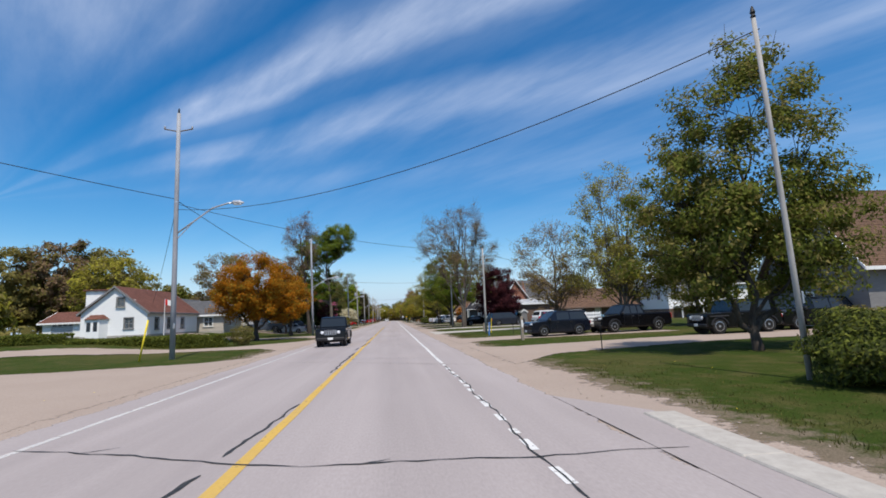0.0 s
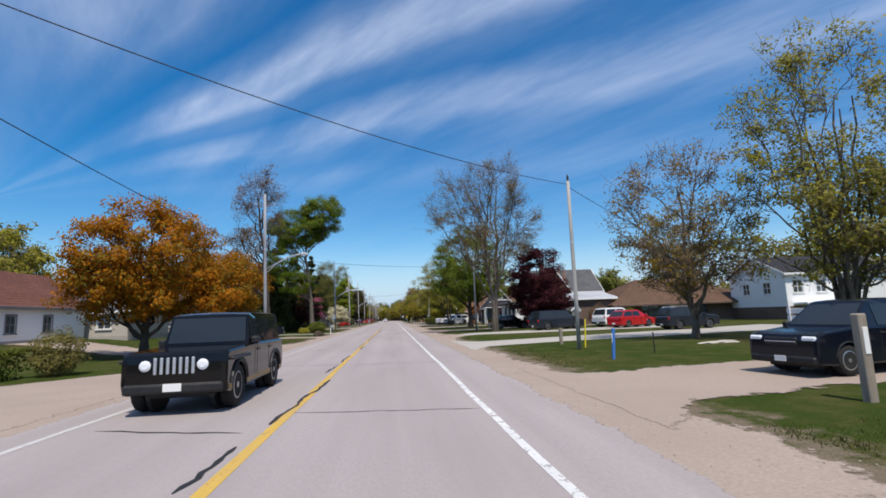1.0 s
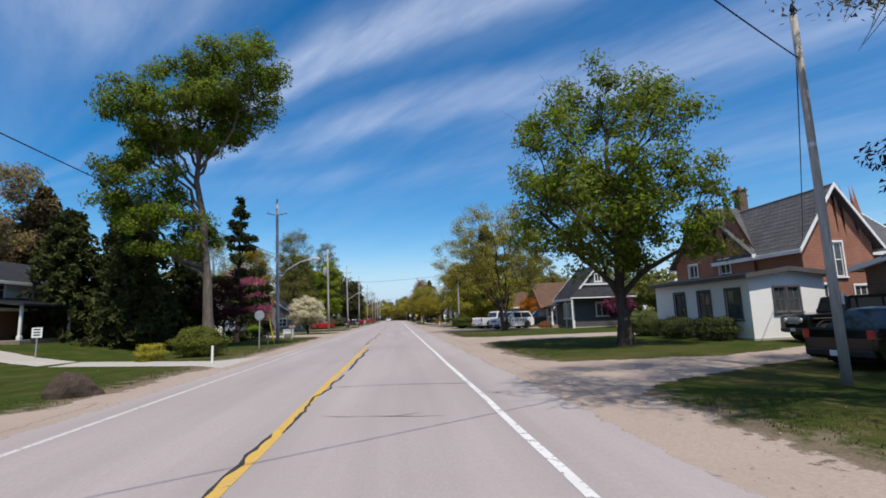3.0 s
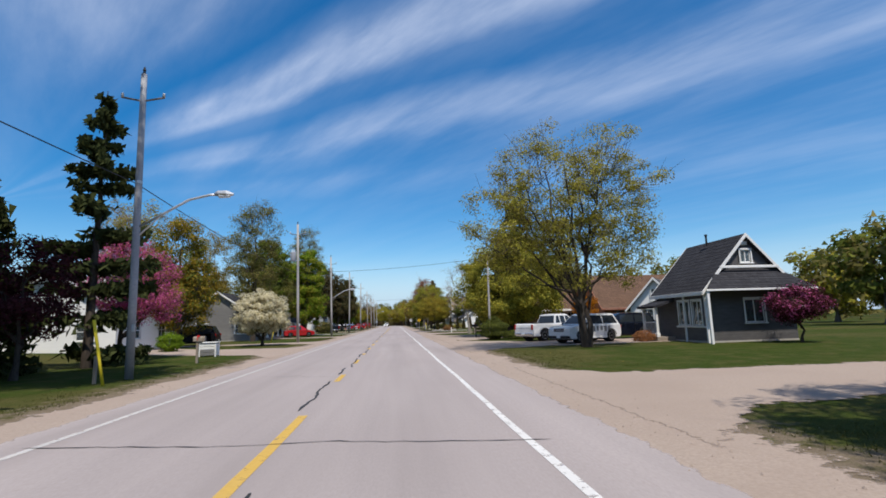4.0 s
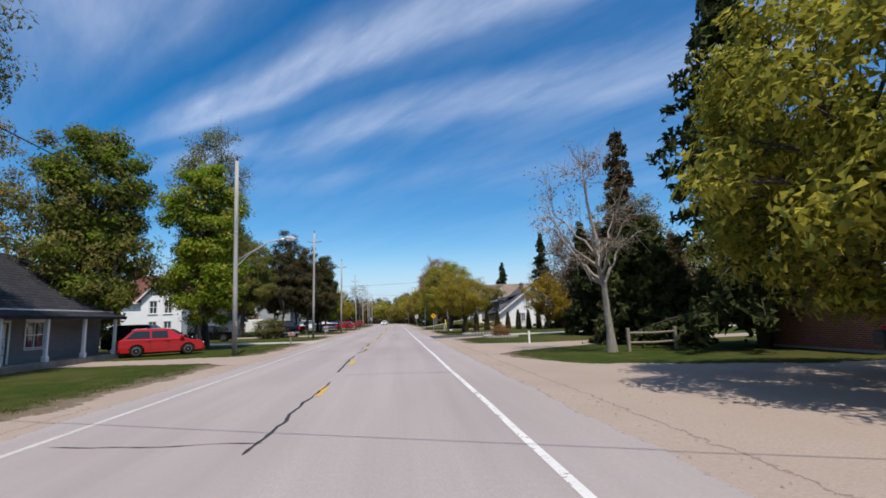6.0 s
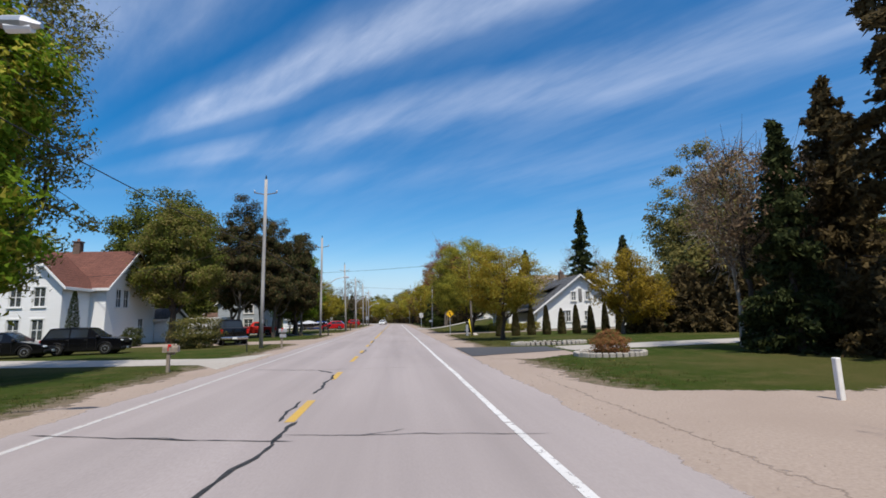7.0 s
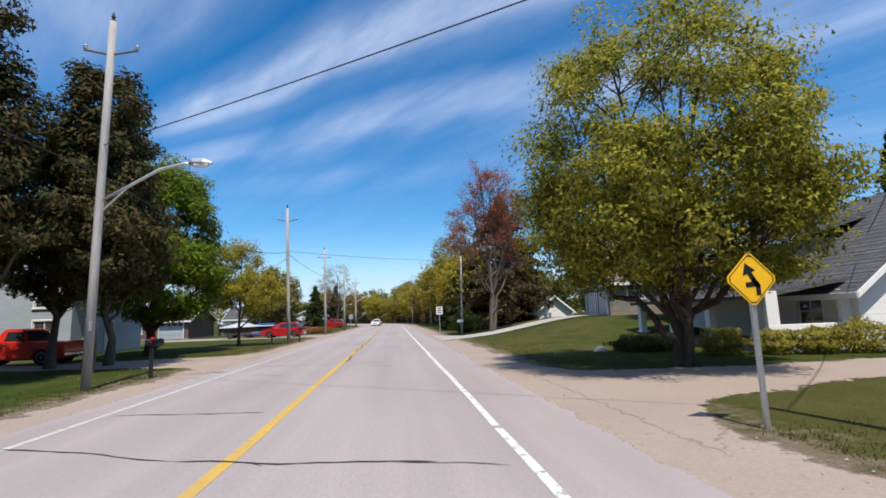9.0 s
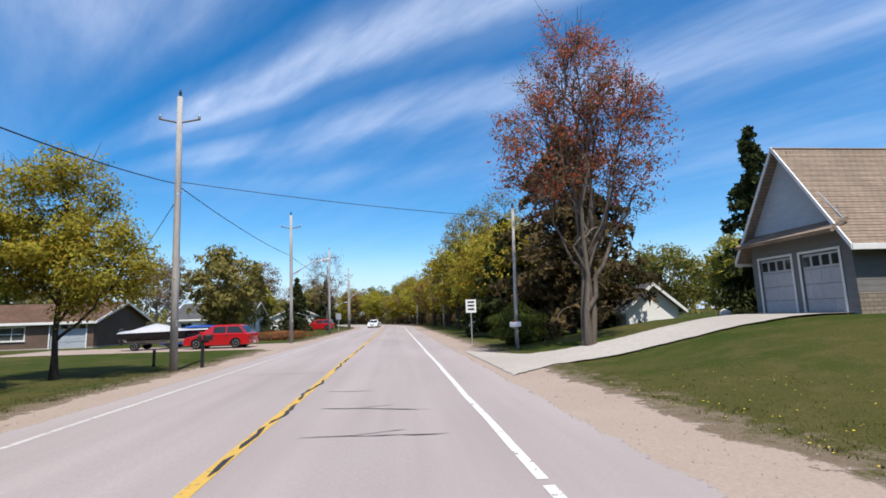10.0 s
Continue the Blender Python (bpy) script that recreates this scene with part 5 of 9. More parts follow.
def house(label, x, y, W, D, h, rise, ridge, wall, roof, holes=(), doors=(), garages=(), gable_windows=(), lap=0.2, over=0.4, z=None, turn=0.0, chimney=None,
          trim=None, name="house", base=0.35, gablemat=None, bars=(1, 1), hip=0.0, category="house", gmat=None, rakes="SNWE"):
    """A gabled or hipped house. Faces: S (near), N (far), W, E. holes: (face, u0, u1, z0, z1). ridge: 'x' or 'y'."""
    z = gz(x + W / 2, y + D / 2) - 0.05 if z is None else z
    root = thing(name, label, category, Matrix.Translation((x, y, z)) @ Matrix.Rotation(radians(turn), 4, "Z"))
    place = {"S": Matrix.Identity(4), "E": pose(W, 0, 0, 0, 0, 90), "N": pose(W, D, 0, 0, 0, 180), "W": pose(0, D, 0, 0, 0, -90)}
    for face, U in (("S", W), ("E", D), ("N", W), ("W", D)):
        mine = [o[1:] for o in holes if o[0] == face] + [(o[1], o[2], 0.0, o[3]) for o in (*doors, *garages) if o[0] == face]
        gabled = not hip and ((ridge == "y" and face in "SN") or (ridge == "x" and face in "EW"))
        top = (lambda u, U=U: h + rise * (1 - abs(2 * u / U - 1))) if gabled else None
        g = wall_geo(U, h, mine, lap, top)
        me = mesh_of("wall", g, wall, fix=False)
        bm = bmesh.new()
        bm.from_mesh(me)
        bmesh.ops.remove_doubles(bm, verts=bm.verts, dist=0.0006)
        bm.to_mesh(me)
        bm.free()
        wl = part("wall", me, None, root, m=place[face])
        if base:
            part("foundation", Geo().box(0, U, -0.03, 0.0, -0.4, 0.02 + base * 0.3), M_CONCRETE, wl)
    for o in holes:
        window_on(root, place[o[0]], *o[1:], bars=bars, trim=trim)
    for o in doors:
        door_on(root, place[o[0]], *o[1:4], material=gmat or M_WHITE, lights=False)
    for o in garages:
        door_on(root, place[o[0]], *o[1:4], material=gmat or M_DOOR, garage=True)
    for face, u, zc, w, hh in gable_windows:
        mm = place[face] @ Matrix.Translation((0, -0.07, 0))
        wn = window_on(root, mm, u - w / 2, u + w / 2, zc - hh / 2, zc + hh / 2, bars=bars, trim=trim)
    part("floor", Geo().box(0.1, W - 0.1, 0.1, D - 0.1, -0.05, 0.02), M_INSIDE, root)
    part("ceiling", Geo().box(0.1, W - 0.1, 0.1, D - 0.1, h - 0.06, h), M_INSIDE, root)
    o, s = over, over * rise / ((W if ridge == "y" else D) / 2)
    rf = []
    hz = h - s
    if ridge == "y":
        a = hip * W / 2
        rf.append(roof_slab((-o, -o, hz), (-o, D + o, hz), (W / 2, a - o if not hip else a, h + rise), (W / 2, D - a + o if not hip else D - a, h + rise)))
        rf.append(roof_slab((W + o, -o, hz), (W + o, D + o, hz), (W / 2, a - o if not hip else a, h + rise), (W / 2, D - a + o if not hip else D - a, h + rise)))
        if hip:
            rf.append(roof_slab((-o, -o, hz), (W + o, -o, hz), (W / 2 - 0.02, a, h + rise), (W / 2 + 0.02, a, h + rise)))
            rf.append(roof_slab((-o, D + o, hz), (W + o, D + o, hz), (W / 2 - 0.02, D - a, h + rise), (W / 2 + 0.02, D - a, h + rise)))
    else:
        a = hip * D / 2
        e0, e1 = (-o, W + o) if not hip else (a, W - a)
        rf.append(roof_slab((-o, -o, hz), (W + o, -o, hz), (e0, D / 2, h + rise), (e1, D / 2, h + rise)))
        rf.append(roof_slab((-o, D + o, hz), (W + o, D + o, hz), (e0, D / 2, h + rise), (e1, D / 2, h + rise)))
        if hip:
            rf.append(roof_slab((-o, -o, hz), (-o, D + o, hz), (a, D / 2 - 0.02, h + rise), (a, D / 2 + 0.02, h + rise)))
            rf.append(roof_slab((W + o, -o, hz), (W + o, D + o, hz), (W - a, D / 2 - 0.02, h + rise), (W - a, D / 2 + 0.02, h + rise)))
    for g in rf:
        part("roof", g, roof, root)
    # fascia, rake boards and gutters
    t = trim or M_WHITE
    if ridge == "y":
        for xx in (-o, W + o):
            part("fascia", Geo().box(xx - 0.03, xx + 0.03, -o, D + o, hz - 0.2, hz + 0.01, 0.01), t, root)
        if not hip:
            for yy in [v for v, f in ((-o, "S"), (D + o, "N")) if f in rakes]:
                for sx in (0, 1):
                    xa = -o if sx == 0 else W + o
                    part("rake_board", Geo().prism([(xa, hz - 0.19), (W / 2, h + rise - 0.19), (W / 2, h + rise + 0.02), (xa, hz + 0.02)], yy - 0.03, yy + 0.03), t, root)
    else:
        for yy in (-o, D + o):
            part("fascia", Geo().box(-o, W + o, yy - 0.03, yy + 0.03, hz - 0.2, hz + 0.01, 0.01), t, root)
        if not hip:
            for xx in [v for v, f in ((-o, "W"), (W + o, "E")) if f in rakes]:
                for sy in (0, 1):
                    ya = -o if sy == 0 else D + o
                    g = Geo()
                    vs = [(xx + dx, yy, zz) for dx in (-0.03, 0.03) for yy, zz in ((ya, hz - 0.19), (D / 2, h + rise - 0.19), (D / 2, h + rise + 0.02), (ya, hz + 0.02))]
                    g.add(vs, [(0, 1, 2, 3), (7, 6, 5, 4), (0, 4, 5, 1), (1, 5, 6, 2), (2, 6, 7, 3), (3, 7, 4, 0)])
                    part("rake_board", g, t, root)
    if chimney:
        cx, cy, ch = chimney
        c = part("chimney", Geo().box(cx - 0.28, cx + 0.28, cy - 0.28, cy + 0.28, h - 0.2, ch, 0.01).box(cx - 0.34, cx + 0.34, cy - 0.34, cy + 0.34, ch, ch + 0.12, 0.02), M_BRICK_BROWN, root)
        part("flue", Geo().lathe([(0.11, ch + 0.12), (0.11, ch + 0.35), (0.09, ch + 0.35)], 10, at=(cx, cy, 0)), M_BRICK, c)
    return root


def porch(parent, x0, x1, y0, y1, zb, zt, roofmat, posts, post_w=0.14, slope=0.4, high="E", deck=0.3, rail=False):
    """A roofed porch beside a house, in its frame."""
    part("porch_deck", Geo().box(x0, x1, y0, y1, -0.1, deck, 0.02), M_WOOD, parent)
    zz = {"E": ((x0 - 0.2, y0 - 0.2, zt), (x0 - 0.2, y1 + 0.2, zt), (x1, y0 - 0.2, zt + slope), (x1, y1 + 0.2, zt + slope)),
          "N": ((x0 - 0.2, y0 - 0.2, zt), (x1 + 0.2, y0 - 0.2, zt), (x0 - 0.2, y1, zt + slope), (x1 + 0.2, y1, zt + slope)),
          "W": ((x1 + 0.2, y0 - 0.2, zt), (x1 + 0.2, y1 + 0.2, zt), (x0, y0 - 0.2, zt + slope), (x0, y1 + 0.2, zt + slope))}[high]
    part("porch_roof", roof_slab(*zz), roofmat, parent)
    for px, py in posts:
        part("porch_post", Geo().box(px - post_w / 2, px + post_w / 2, py - post_w / 2, py + post_w / 2, deck, zt + 0.05, 0.015).box(px - post_w * 0.8, px + post_w * 0.8, py - post_w * 0.8, py + post_w * 0.8, deck, deck + 0.25, 0.02), M_WHITE, parent)
    if rail:
        (ax, ay), (bx, by) = posts[0], posts[-1]
        g = Geo().tube([(ax, ay, deck + 0.9), (bx, by, deck + 0.9)], 0.035, 6).tube([(ax, ay, deck + 0.15), (bx, by, deck + 0.15)], 0.03, 6)
        n = int(math.hypot(bx - ax, by - ay) / 0.16)
        for k in range(1, n):
            f = k / n
            g.tube([(ax + f * (bx - ax), ay + f * (by - ay), deck + 0.15), (ax + f * (bx - ax), ay + f * (by - ay), deck + 0.9)], 0.015, 4)
        part("railing", g, M_WHITE, parent)

# ---------------------------------------------------------------- vehicles
SPEC = {
    "suv": dict(L=4.8, W=1.9, H=1.82, gc=0.25, nose=1.06, cowl=1.16, belt=1.13, deck=1.1, xw=1.15, xa=0.35, xb=-1.95, xc=-2.28, wr=0.37, wx=(1.42, -1.42), panes=(0.36, -0.72)),
    "sedan": dict(L=4.6, W=1.8, H=1.45, gc=0.2, nose=0.75, cowl=0.92, belt=0.93, deck=0.98, xw=1.05, xa=0.3, xb=-1.05, xc=-1.75, wr=0.32, wx=(1.38, -1.33), panes=(0.3, -0.55)),
    "hatch": dict(L=4.3, W=1.78, H=1.55, gc=0.2, nose=0.8, cowl=0.98, belt=0.98, deck=0.98, xw=1.15, xa=0.3, xb=-1.45, xc=-2.0, wr=0.32, wx=(1.3, -1.28), panes=(0.3, -0.6)),
    "minivan": dict(L=5.05, W=1.98, H=1.76, gc=0.2, nose=0.88, cowl=1.05, belt=1.03, deck=1.0, xw=1.55, xa=0.65, xb=-2.2, xc=-2.44, wr=0.34, wx=(1.55, -1.5), panes=(0.5, -0.75)),
    "pickup": dict(L=5.8, W=2.0, H=1.9, gc=0.34, nose=1.12, cowl=1.24, belt=1.22, deck=1.24, xw=1.35, xa=0.75, xb=-0.5, xc=-0.74, wr=0.41, wx=(1.85, -1.75), panes=(0.45, -0.1), bed=True),
    "jeep": dict(L=4.5, W=1.86, H=1.86, gc=0.34, nose=1.14, cowl=1.2, belt=1.18, deck=1.18, xw=0.72, xa=0.5, xb=-2.0, xc=-2.08, wr=0.42, wx=(1.5, -1.42), panes=(0.25, -0.75), boxy=True),
    "oldtruck": dict(L=4.9, W=1.85, H=1.72, gc=0.3, nose=1.08, cowl=1.16, belt=1.13, deck=1.02, xw=0.75, xa=0.42, xb=-0.55, xc=-0.78, wr=0.36, wx=(1.55, -1.45), panes=(0.3, -0.4), bed=True),
}


def wheel(parent, x, y, r, side):
    w = part("wheel", Geo().lathe([(r * 0.62, -0.1), (r * 0.9, -0.115), (r * 0.985, -0.085), (r, -0.03), (r, 0.03), (r * 0.985, 0.085), (r * 0.9, 0.115), (r * 0.62, 0.1)], 24, "y"), M_RUBBER, parent, "black rubber tyre",
             True, Matrix.Translation((x, y, r)))
    g = Geo().lathe([(r * 0.64, 0.02 * side), (r * 0.64, 0.1 * side), (r * 0.57, 0.105 * side), (r * 0.55, 0.06 * side)], 20, "y")
    for k in range(5):
        a = 2 * math.pi * k / 5
        c, s = math.cos(a), math.sin(a)
        g.add([(c * r * 0.1 - s * 0.05, 0.09 * side, s * r * 0.1 + c * 0.05), (c * r * 0.1 + s * 0.05, 0.09 * side, s * r * 0.1 - c * 0.05),
               (c * r * 0.58 + s * 0.035, 0.1 * side, s * r * 0.58 - c * 0.035), (c * r * 0.58 - s * 0.035, 0.1 * side, s * r * 0.58 + c * 0.035),
               (c * r * 0.1 - s * 0.05, 0.05 * side, s * r * 0.1 + c * 0.05), (c * r * 0.1 + s * 0.05, 0.05 * side, s * r * 0.1 - c * 0.05),
               (c * r * 0.58 + s * 0.035, 0.06 * side, s * r * 0.58 - c * 0.035), (c * r * 0.58 - s * 0.035, 0.06 * side, s * r * 0.58 + c * 0.035)],
              [(0, 1, 2, 3), (0, 4, 5, 1), (1, 5, 6, 2), (2, 6, 7, 3), (3, 7, 4, 0)])
    g.lathe([(r * 0.16, 0.06 * side), (r * 0.14, 0.105 * side)], 10, "y")
    part("rim", g, M_RIM, w)


def vehicle(kind, label, x, y, heading, colour, name="car", dark_trim=True, roof=None, rack=False, stripes=False, scale=1.0):
    """A parked car. heading: degrees from +x (0: nose to +x)."""
    s = SPEC[kind]
    L, W, H, gc, wr, bed, boxy = s["L"], s["W"], s["H"], s["gc"], s["wr"], s.get("bed"), s.get("boxy")
    root = thing(name, label, "jeep" if boxy else "pickup truck" if bed else "car", Matrix.Translation((x, y, gz(x, y) + 0.0)) @ Matrix.Rotation(radians(heading), 4, "Z") @ Matrix.Scale(scale, 4))
    xw, xa, xb, xc, nose, cowl, belt, deck = (s[k] for k in ("xw", "xa", "xb", "xc", "nose", "cowl", "belt", "deck"))
    f, r = L / 2, -L / 2
    up = [(f - 0.06, gc + 0.04), (f, gc + 0.22), (f - 0.01, nose - 0.2), (f - (0.04 if boxy else 0.09), nose - 0.05), (f - (0.1 if boxy else 0.28), nose), (f - 0.7, nose + 0.4 * (cowl - nose)), (xw, cowl), (xc, belt)]
    up += [(r + 0.12, deck), (r + 0.03, deck - 0.06), (r, deck - 0.25), (r, gc + 0.25), (r + 0.1, gc + 0.02)]
    low = []
    for wx in (s["wx"][1], s["wx"][0]):
        R = wr + 0.065
        a0 = math.acos(min(1, max(-1, (wr - gc) / R * -1))) - math.pi / 2
        for k in range(11):
            a = math.pi + a0 - (math.pi + 2 * a0) * k / 10
            low.append((wx + R * math.cos(a), wr + R * math.sin(a)))
    outline = up + low
    cz, hz = (gc + belt) / 2, (belt - gc) / 2

    def shrunk(d):
        return [(px * (1 - d / (L / 2)), cz + (pz - cz) * (1 - d / hz)) for px, pz in outline]

    g, n = Geo(), len(outline)
    rings = [(-W / 2, 0.05), (-W / 2 + 0.025, 0.018), (-W / 2 + 0.1, 0.0), (W / 2 - 0.1, 0.0), (W / 2 - 0.025, 0.018), (W / 2, 0.05)]
    vs = [(px, yy, pz) for yy, d in rings for px, pz in shrunk(d)]
    fs = [(k * n + i, k * n + (i + 1) % n, (k + 1) * n + (i + 1) % n, (k + 1) * n + i) for k in range(len(rings) - 1) for i in range(n)]
    fs += [tuple(range(n)), tuple(range((len(rings) - 1) * n, len(rings) * n))]
    g.add(vs, fs)
    body = part("body", g, colour, root)
    # cabin: tumblehome sides and a crowned roof
    wb, wt2 = W / 2 - 0.06, W / 2 - (0.13 if boxy else 0.24)
    cab = Geo()
    cols = [(xw, cowl - 0.03, wb), (xa, H - 0.05, wt2), (xa - 0.16, H - 0.012, wt2 - 0.03), ((xa + xb) / 2, H, wt2 - 0.02), (xb + 0.16, H - 0.02, wt2 - 0.03), (xb, H - 0.07, wt2), (xc, belt - 0.03, wb)]
    vs = []
    for px, pz, hw in cols:
        vs += [(px, -hw, pz), (px, -hw * 0.5, pz + (0.02 if pz > belt + 0.2 else 0)), (px, 0, pz + (0.028 if pz > belt + 0.2 else 0)), (px, hw * 0.5, pz + (0.02 if pz > belt + 0.2 else 0)), (px, hw, pz)]
    fs = [(k * 5 + j, k * 5 + j + 1, k * 5 + j + 6, k * 5 + j + 5) for k in range(6) for j in range(4)]
    fs += [tuple(k * 5 for k in range(7)), tuple(k * 5 + 4 for k in range(7)), (0, 1, 2, 3, 4, 34, 33, 32, 31, 30)]
    cab.add(vs, fs)
    cabin = part("cabin", cab, roof or colour, root)

    def side(px, pz, hw0, sgn, off=0.012):
        return (px, sgn * (wb + (wt2 - wb) * (pz - belt) / (H - 0.06 - belt) + off), pz)

    zl, zh = belt + 0.035, H - 0.13
    fr = lambda z: xw + (xa - xw) * (z - cowl) / (H - 0.05 - cowl)
    br = lambda z: xc + (xb - xc) * (z - belt) / (H - 0.07 - belt)
    cuts = [p for p in s["panes"] if p > br(zh) + 0.35]
    for sgn in (-1, 1):
        edges = [None] + cuts + [None]
        for k in range(len(edges) - 1):
            a0, a1 = (fr(zl) - 0.2, fr(zh) - 0.1) if edges[k] is None else (edges[k] - 0.04, edges[k] - 0.07)
            b0, b1 = (br(zl) + 0.16, br(zh) + 0.12) if edges[k + 1] is None else (edges[k + 1] + 0.04, edges[k + 1] + 0.03)
            if a1 - b1 < 0.1:
                continue
            q = [side(a0, zl, 0, sgn), side(b0, zl, 0, sgn), side(b1, zh, 0, sgn), side(a1, zh, 0, sgn)]
            q2 = [side(px, pz, 0, sgn, -0.02) for px, _, pz in q]
            part("side_window", Geo().add(q + q2, [(0, 1, 2, 3), (0, 4, 5, 1), (1, 5, 6, 2), (2, 6, 7, 3), (3, 7, 4, 0)]), M_GLASS, cabin, "dark side glass")
        part("mirror", Geo().box(xw - 0.28, xw - 0.1, sgn * (W / 2 + 0.03) - 0.09, sgn * (W / 2 + 0.03) + 0.09, belt - 0.02, belt + 0.15, 0.04), M_BLACK if dark_trim else colour, body)
        for hx in [p - 0.18 for p in s["panes"][:2]]:
            part("door_handle", Geo().box(hx, hx + 0.2, sgn * W / 2 - 0.025, sgn * W / 2 + 0.025, belt - 0.16, belt - 0.12, 0.01), M_BLACK, body)
        for px in (s["panes"][0], s["panes"][1], xw - 0.28):
            part("door_seam", Geo().box(px - 0.006, px + 0.006, sgn * W / 2 - 0.018, sgn * W / 2 + 0.004, gc + 0.16, belt - 0.05), M_BLACK, body)
        if boxy:
            part("headlight", Geo().lathe([(0.1, -0.02), (0.1, 0.03), (0.06, 0.05)], 16, "x", (f - 0.02, sgn * (W / 2 - 0.43), nose - 0.24)), M_LAMP, body, "round clear headlight")
            part("turn_light", Geo().box(f - 0.24, f - 0.14, sgn * (W / 2 - 0.16) - 0.1, sgn * (W / 2 - 0.16) + 0.1, nose - 0.16, nose - 0.1, 0.02), M_LAMP, body)
        else:
            part("headlight", Geo().box(f - 0.3, f - 0.015, sgn * (W / 2 - 0.23) - 0.19, sgn * (W / 2 - 0.23) + 0.19, nose - 0.24, nose - 0.09, 0.04), M_LAMP, body, "clear headlight")
        part("taillight", Geo().box(r - 0.012, r + 0.1, sgn * (W / 2 - 0.1) - 0.085, sgn * (W / 2 - 0.1) + 0.085, deck - (0.42 if bed or boxy else 0.28), deck - 0.06, 0.02), M_TAIL, body, "red taillight")
        for wx in s["wx"]:
            wheel(root, wx, sgn * (W / 2 - 0.13), wr, sgn)
            arch, R = Geo(), wr + 0.075
            pts = [(wx + R * math.cos(a), wr + R * math.sin(a)) for a in [math.pi * (0.06 + 0.88 * k / 12) for k in range(13)]]
            arch.tube([(px, sgn * (W / 2 - 0.005), pz) for px, pz in pts], 0.05 if boxy or bed else 0.025, 6)
            part("wheel_arch", arch, M_BLACK if dark_trim else colour, body)
            part("wheel_well", Geo().lathe([(R - 0.02, sgn * (W / 2 - 0.4)), (R - 0.02, sgn * (W / 2 - 0.32))], 16, "y", (wx, 0, wr + 0.02)), M_BLACK, body)
    # windscreen and rear window
    for nm, top_x, top_z, bx, bz in (("windscreen", xa, H - 0.05, xw, cowl - 0.03), ("rear_window", xb, H - 0.07, xc, belt - 0.03)):
        sx = 0.014 if nm == "windscreen" else -0.014
        pa, pb = 0.1, 0.9
        lo, hi = (bx + (top_x - bx) * pa, bz + (top_z - bz) * pa), (bx + (top_x - bx) * pb, bz + (top_z - bz) * pb)
        w0, w1 = wb + (wt2 - wb) * pa - 0.07, wb + (wt2 - wb) * pb - 0.06
        q = [(lo[0] + sx, -w0, lo[1] + 0.006), (lo[0] + sx, w0, lo[1] + 0.006), (hi[0] + sx, w1, hi[1] + 0.012), (hi[0] + sx, -w1, hi[1] + 0.012)]
        q2 = [(px - 2.5 * sx, py, pz - 0.02) for px, py, pz in q]
        part(nm, Geo().add(q + q2, [(0, 1, 2, 3), (0, 4, 5, 1), (1, 5, 6, 2), (2, 6, 7, 3), (3, 7, 4, 0)]), M_GLASS, cabin, "dark glass")
    if boxy:
        gr = Geo()
        for k in range(7):
            yy = -0.33 + 0.11 * k
            gr.box(f - 0.02, f + 0.012, yy - 0.028, yy + 0.028, nose - 0.4, nose - 0.1, 0.01)
        part("grille", gr, M_STEEL, body, "seven upright grille slots")
        part("spare_wheel", Geo().lathe([(0.24, 0.0), (0.4, 0.02), (0.41, 0.2), (0.24, 0.22)], 20, "x", (r - 0.22, 0, 0.98)), M_RUBBER, body)
        for sgn in (-1, 1):
            part("fender", Geo().box(f - 1.3, f - 0.18, sgn * (W / 2 - 0.02) - 0.16, sgn * (W / 2 - 0.02) + 0.1, 0.94, 1.0, 0.03), M_BLACK, body)
    else:
        part("grille", Geo().box(f - 0.06, f + 0.012, -W / 2 + 0.5, W / 2 - 0.5, nose - 0.33, nose - 0.12, 0.03), M_BLACK, body)
        part("grille_bar", Geo().box(f - 0.02, f + 0.024, -W / 2 + 0.52, W / 2 - 0.52, nose - 0.24, nose - 0.21, 0.008), M_CHROME, body)
    part("front_bumper", Geo().box(f - 0.16, f + 0.05, -W / 2 + 0.06, W / 2 - 0.06, gc + 0.06, gc + 0.24, 0.04), M_BLACK if dark_trim else colour, body)
    part("rear_bumper", Geo().box(r - 0.06, r + 0.16, -W / 2 + 0.06, W / 2 - 0.06, gc + 0.08, gc + 0.27, 0.04), M_CHROME if bed else M_BLACK if dark_trim else colour, body)
    part("plate", Geo().box(f + 0.05, f + 0.062, -0.16, 0.16, gc + 0.1, gc + 0.24, 0.004), M_WHITE, body, "plain pale number plate")
    part("plate", Geo().box(r - 0.074, r - 0.06, -0.16, 0.16, gc + 0.1, gc + 0.24, 0.004), M_WHITE, body, "plain pale number plate")
    part("underbody", Geo().box(r + 0.3, f - 0.3, -W / 2 + 0.3, W / 2 - 0.3, gc - 0.06, gc + 0.1, 0.03), M_BLACK, body)
    if bed:
        part("bed_liner", Geo().box(r + 0.14, xc - 0.08, -W / 2 + 0.16, W / 2 - 0.16, deck + 0.004, deck + 0.022, 0.008), M_BLACK, body)
        part("tailgate_seam", Geo().box(r - 0.004, r + 0.02, -W / 2 + 0.22, W / 2 - 0.22, deck - 0.3, deck - 0.285), M_BLACK, body)
        for sgn in (-1, 1):
            part("bed_rail", Geo().box(r + 0.1, xc - 0.04, sgn * (W / 2 - 0.1) - 0.05, sgn * (W / 2 - 0.1) + 0.05, deck + 0.002, deck + 0.05, 0.015), M_BLACK, body)
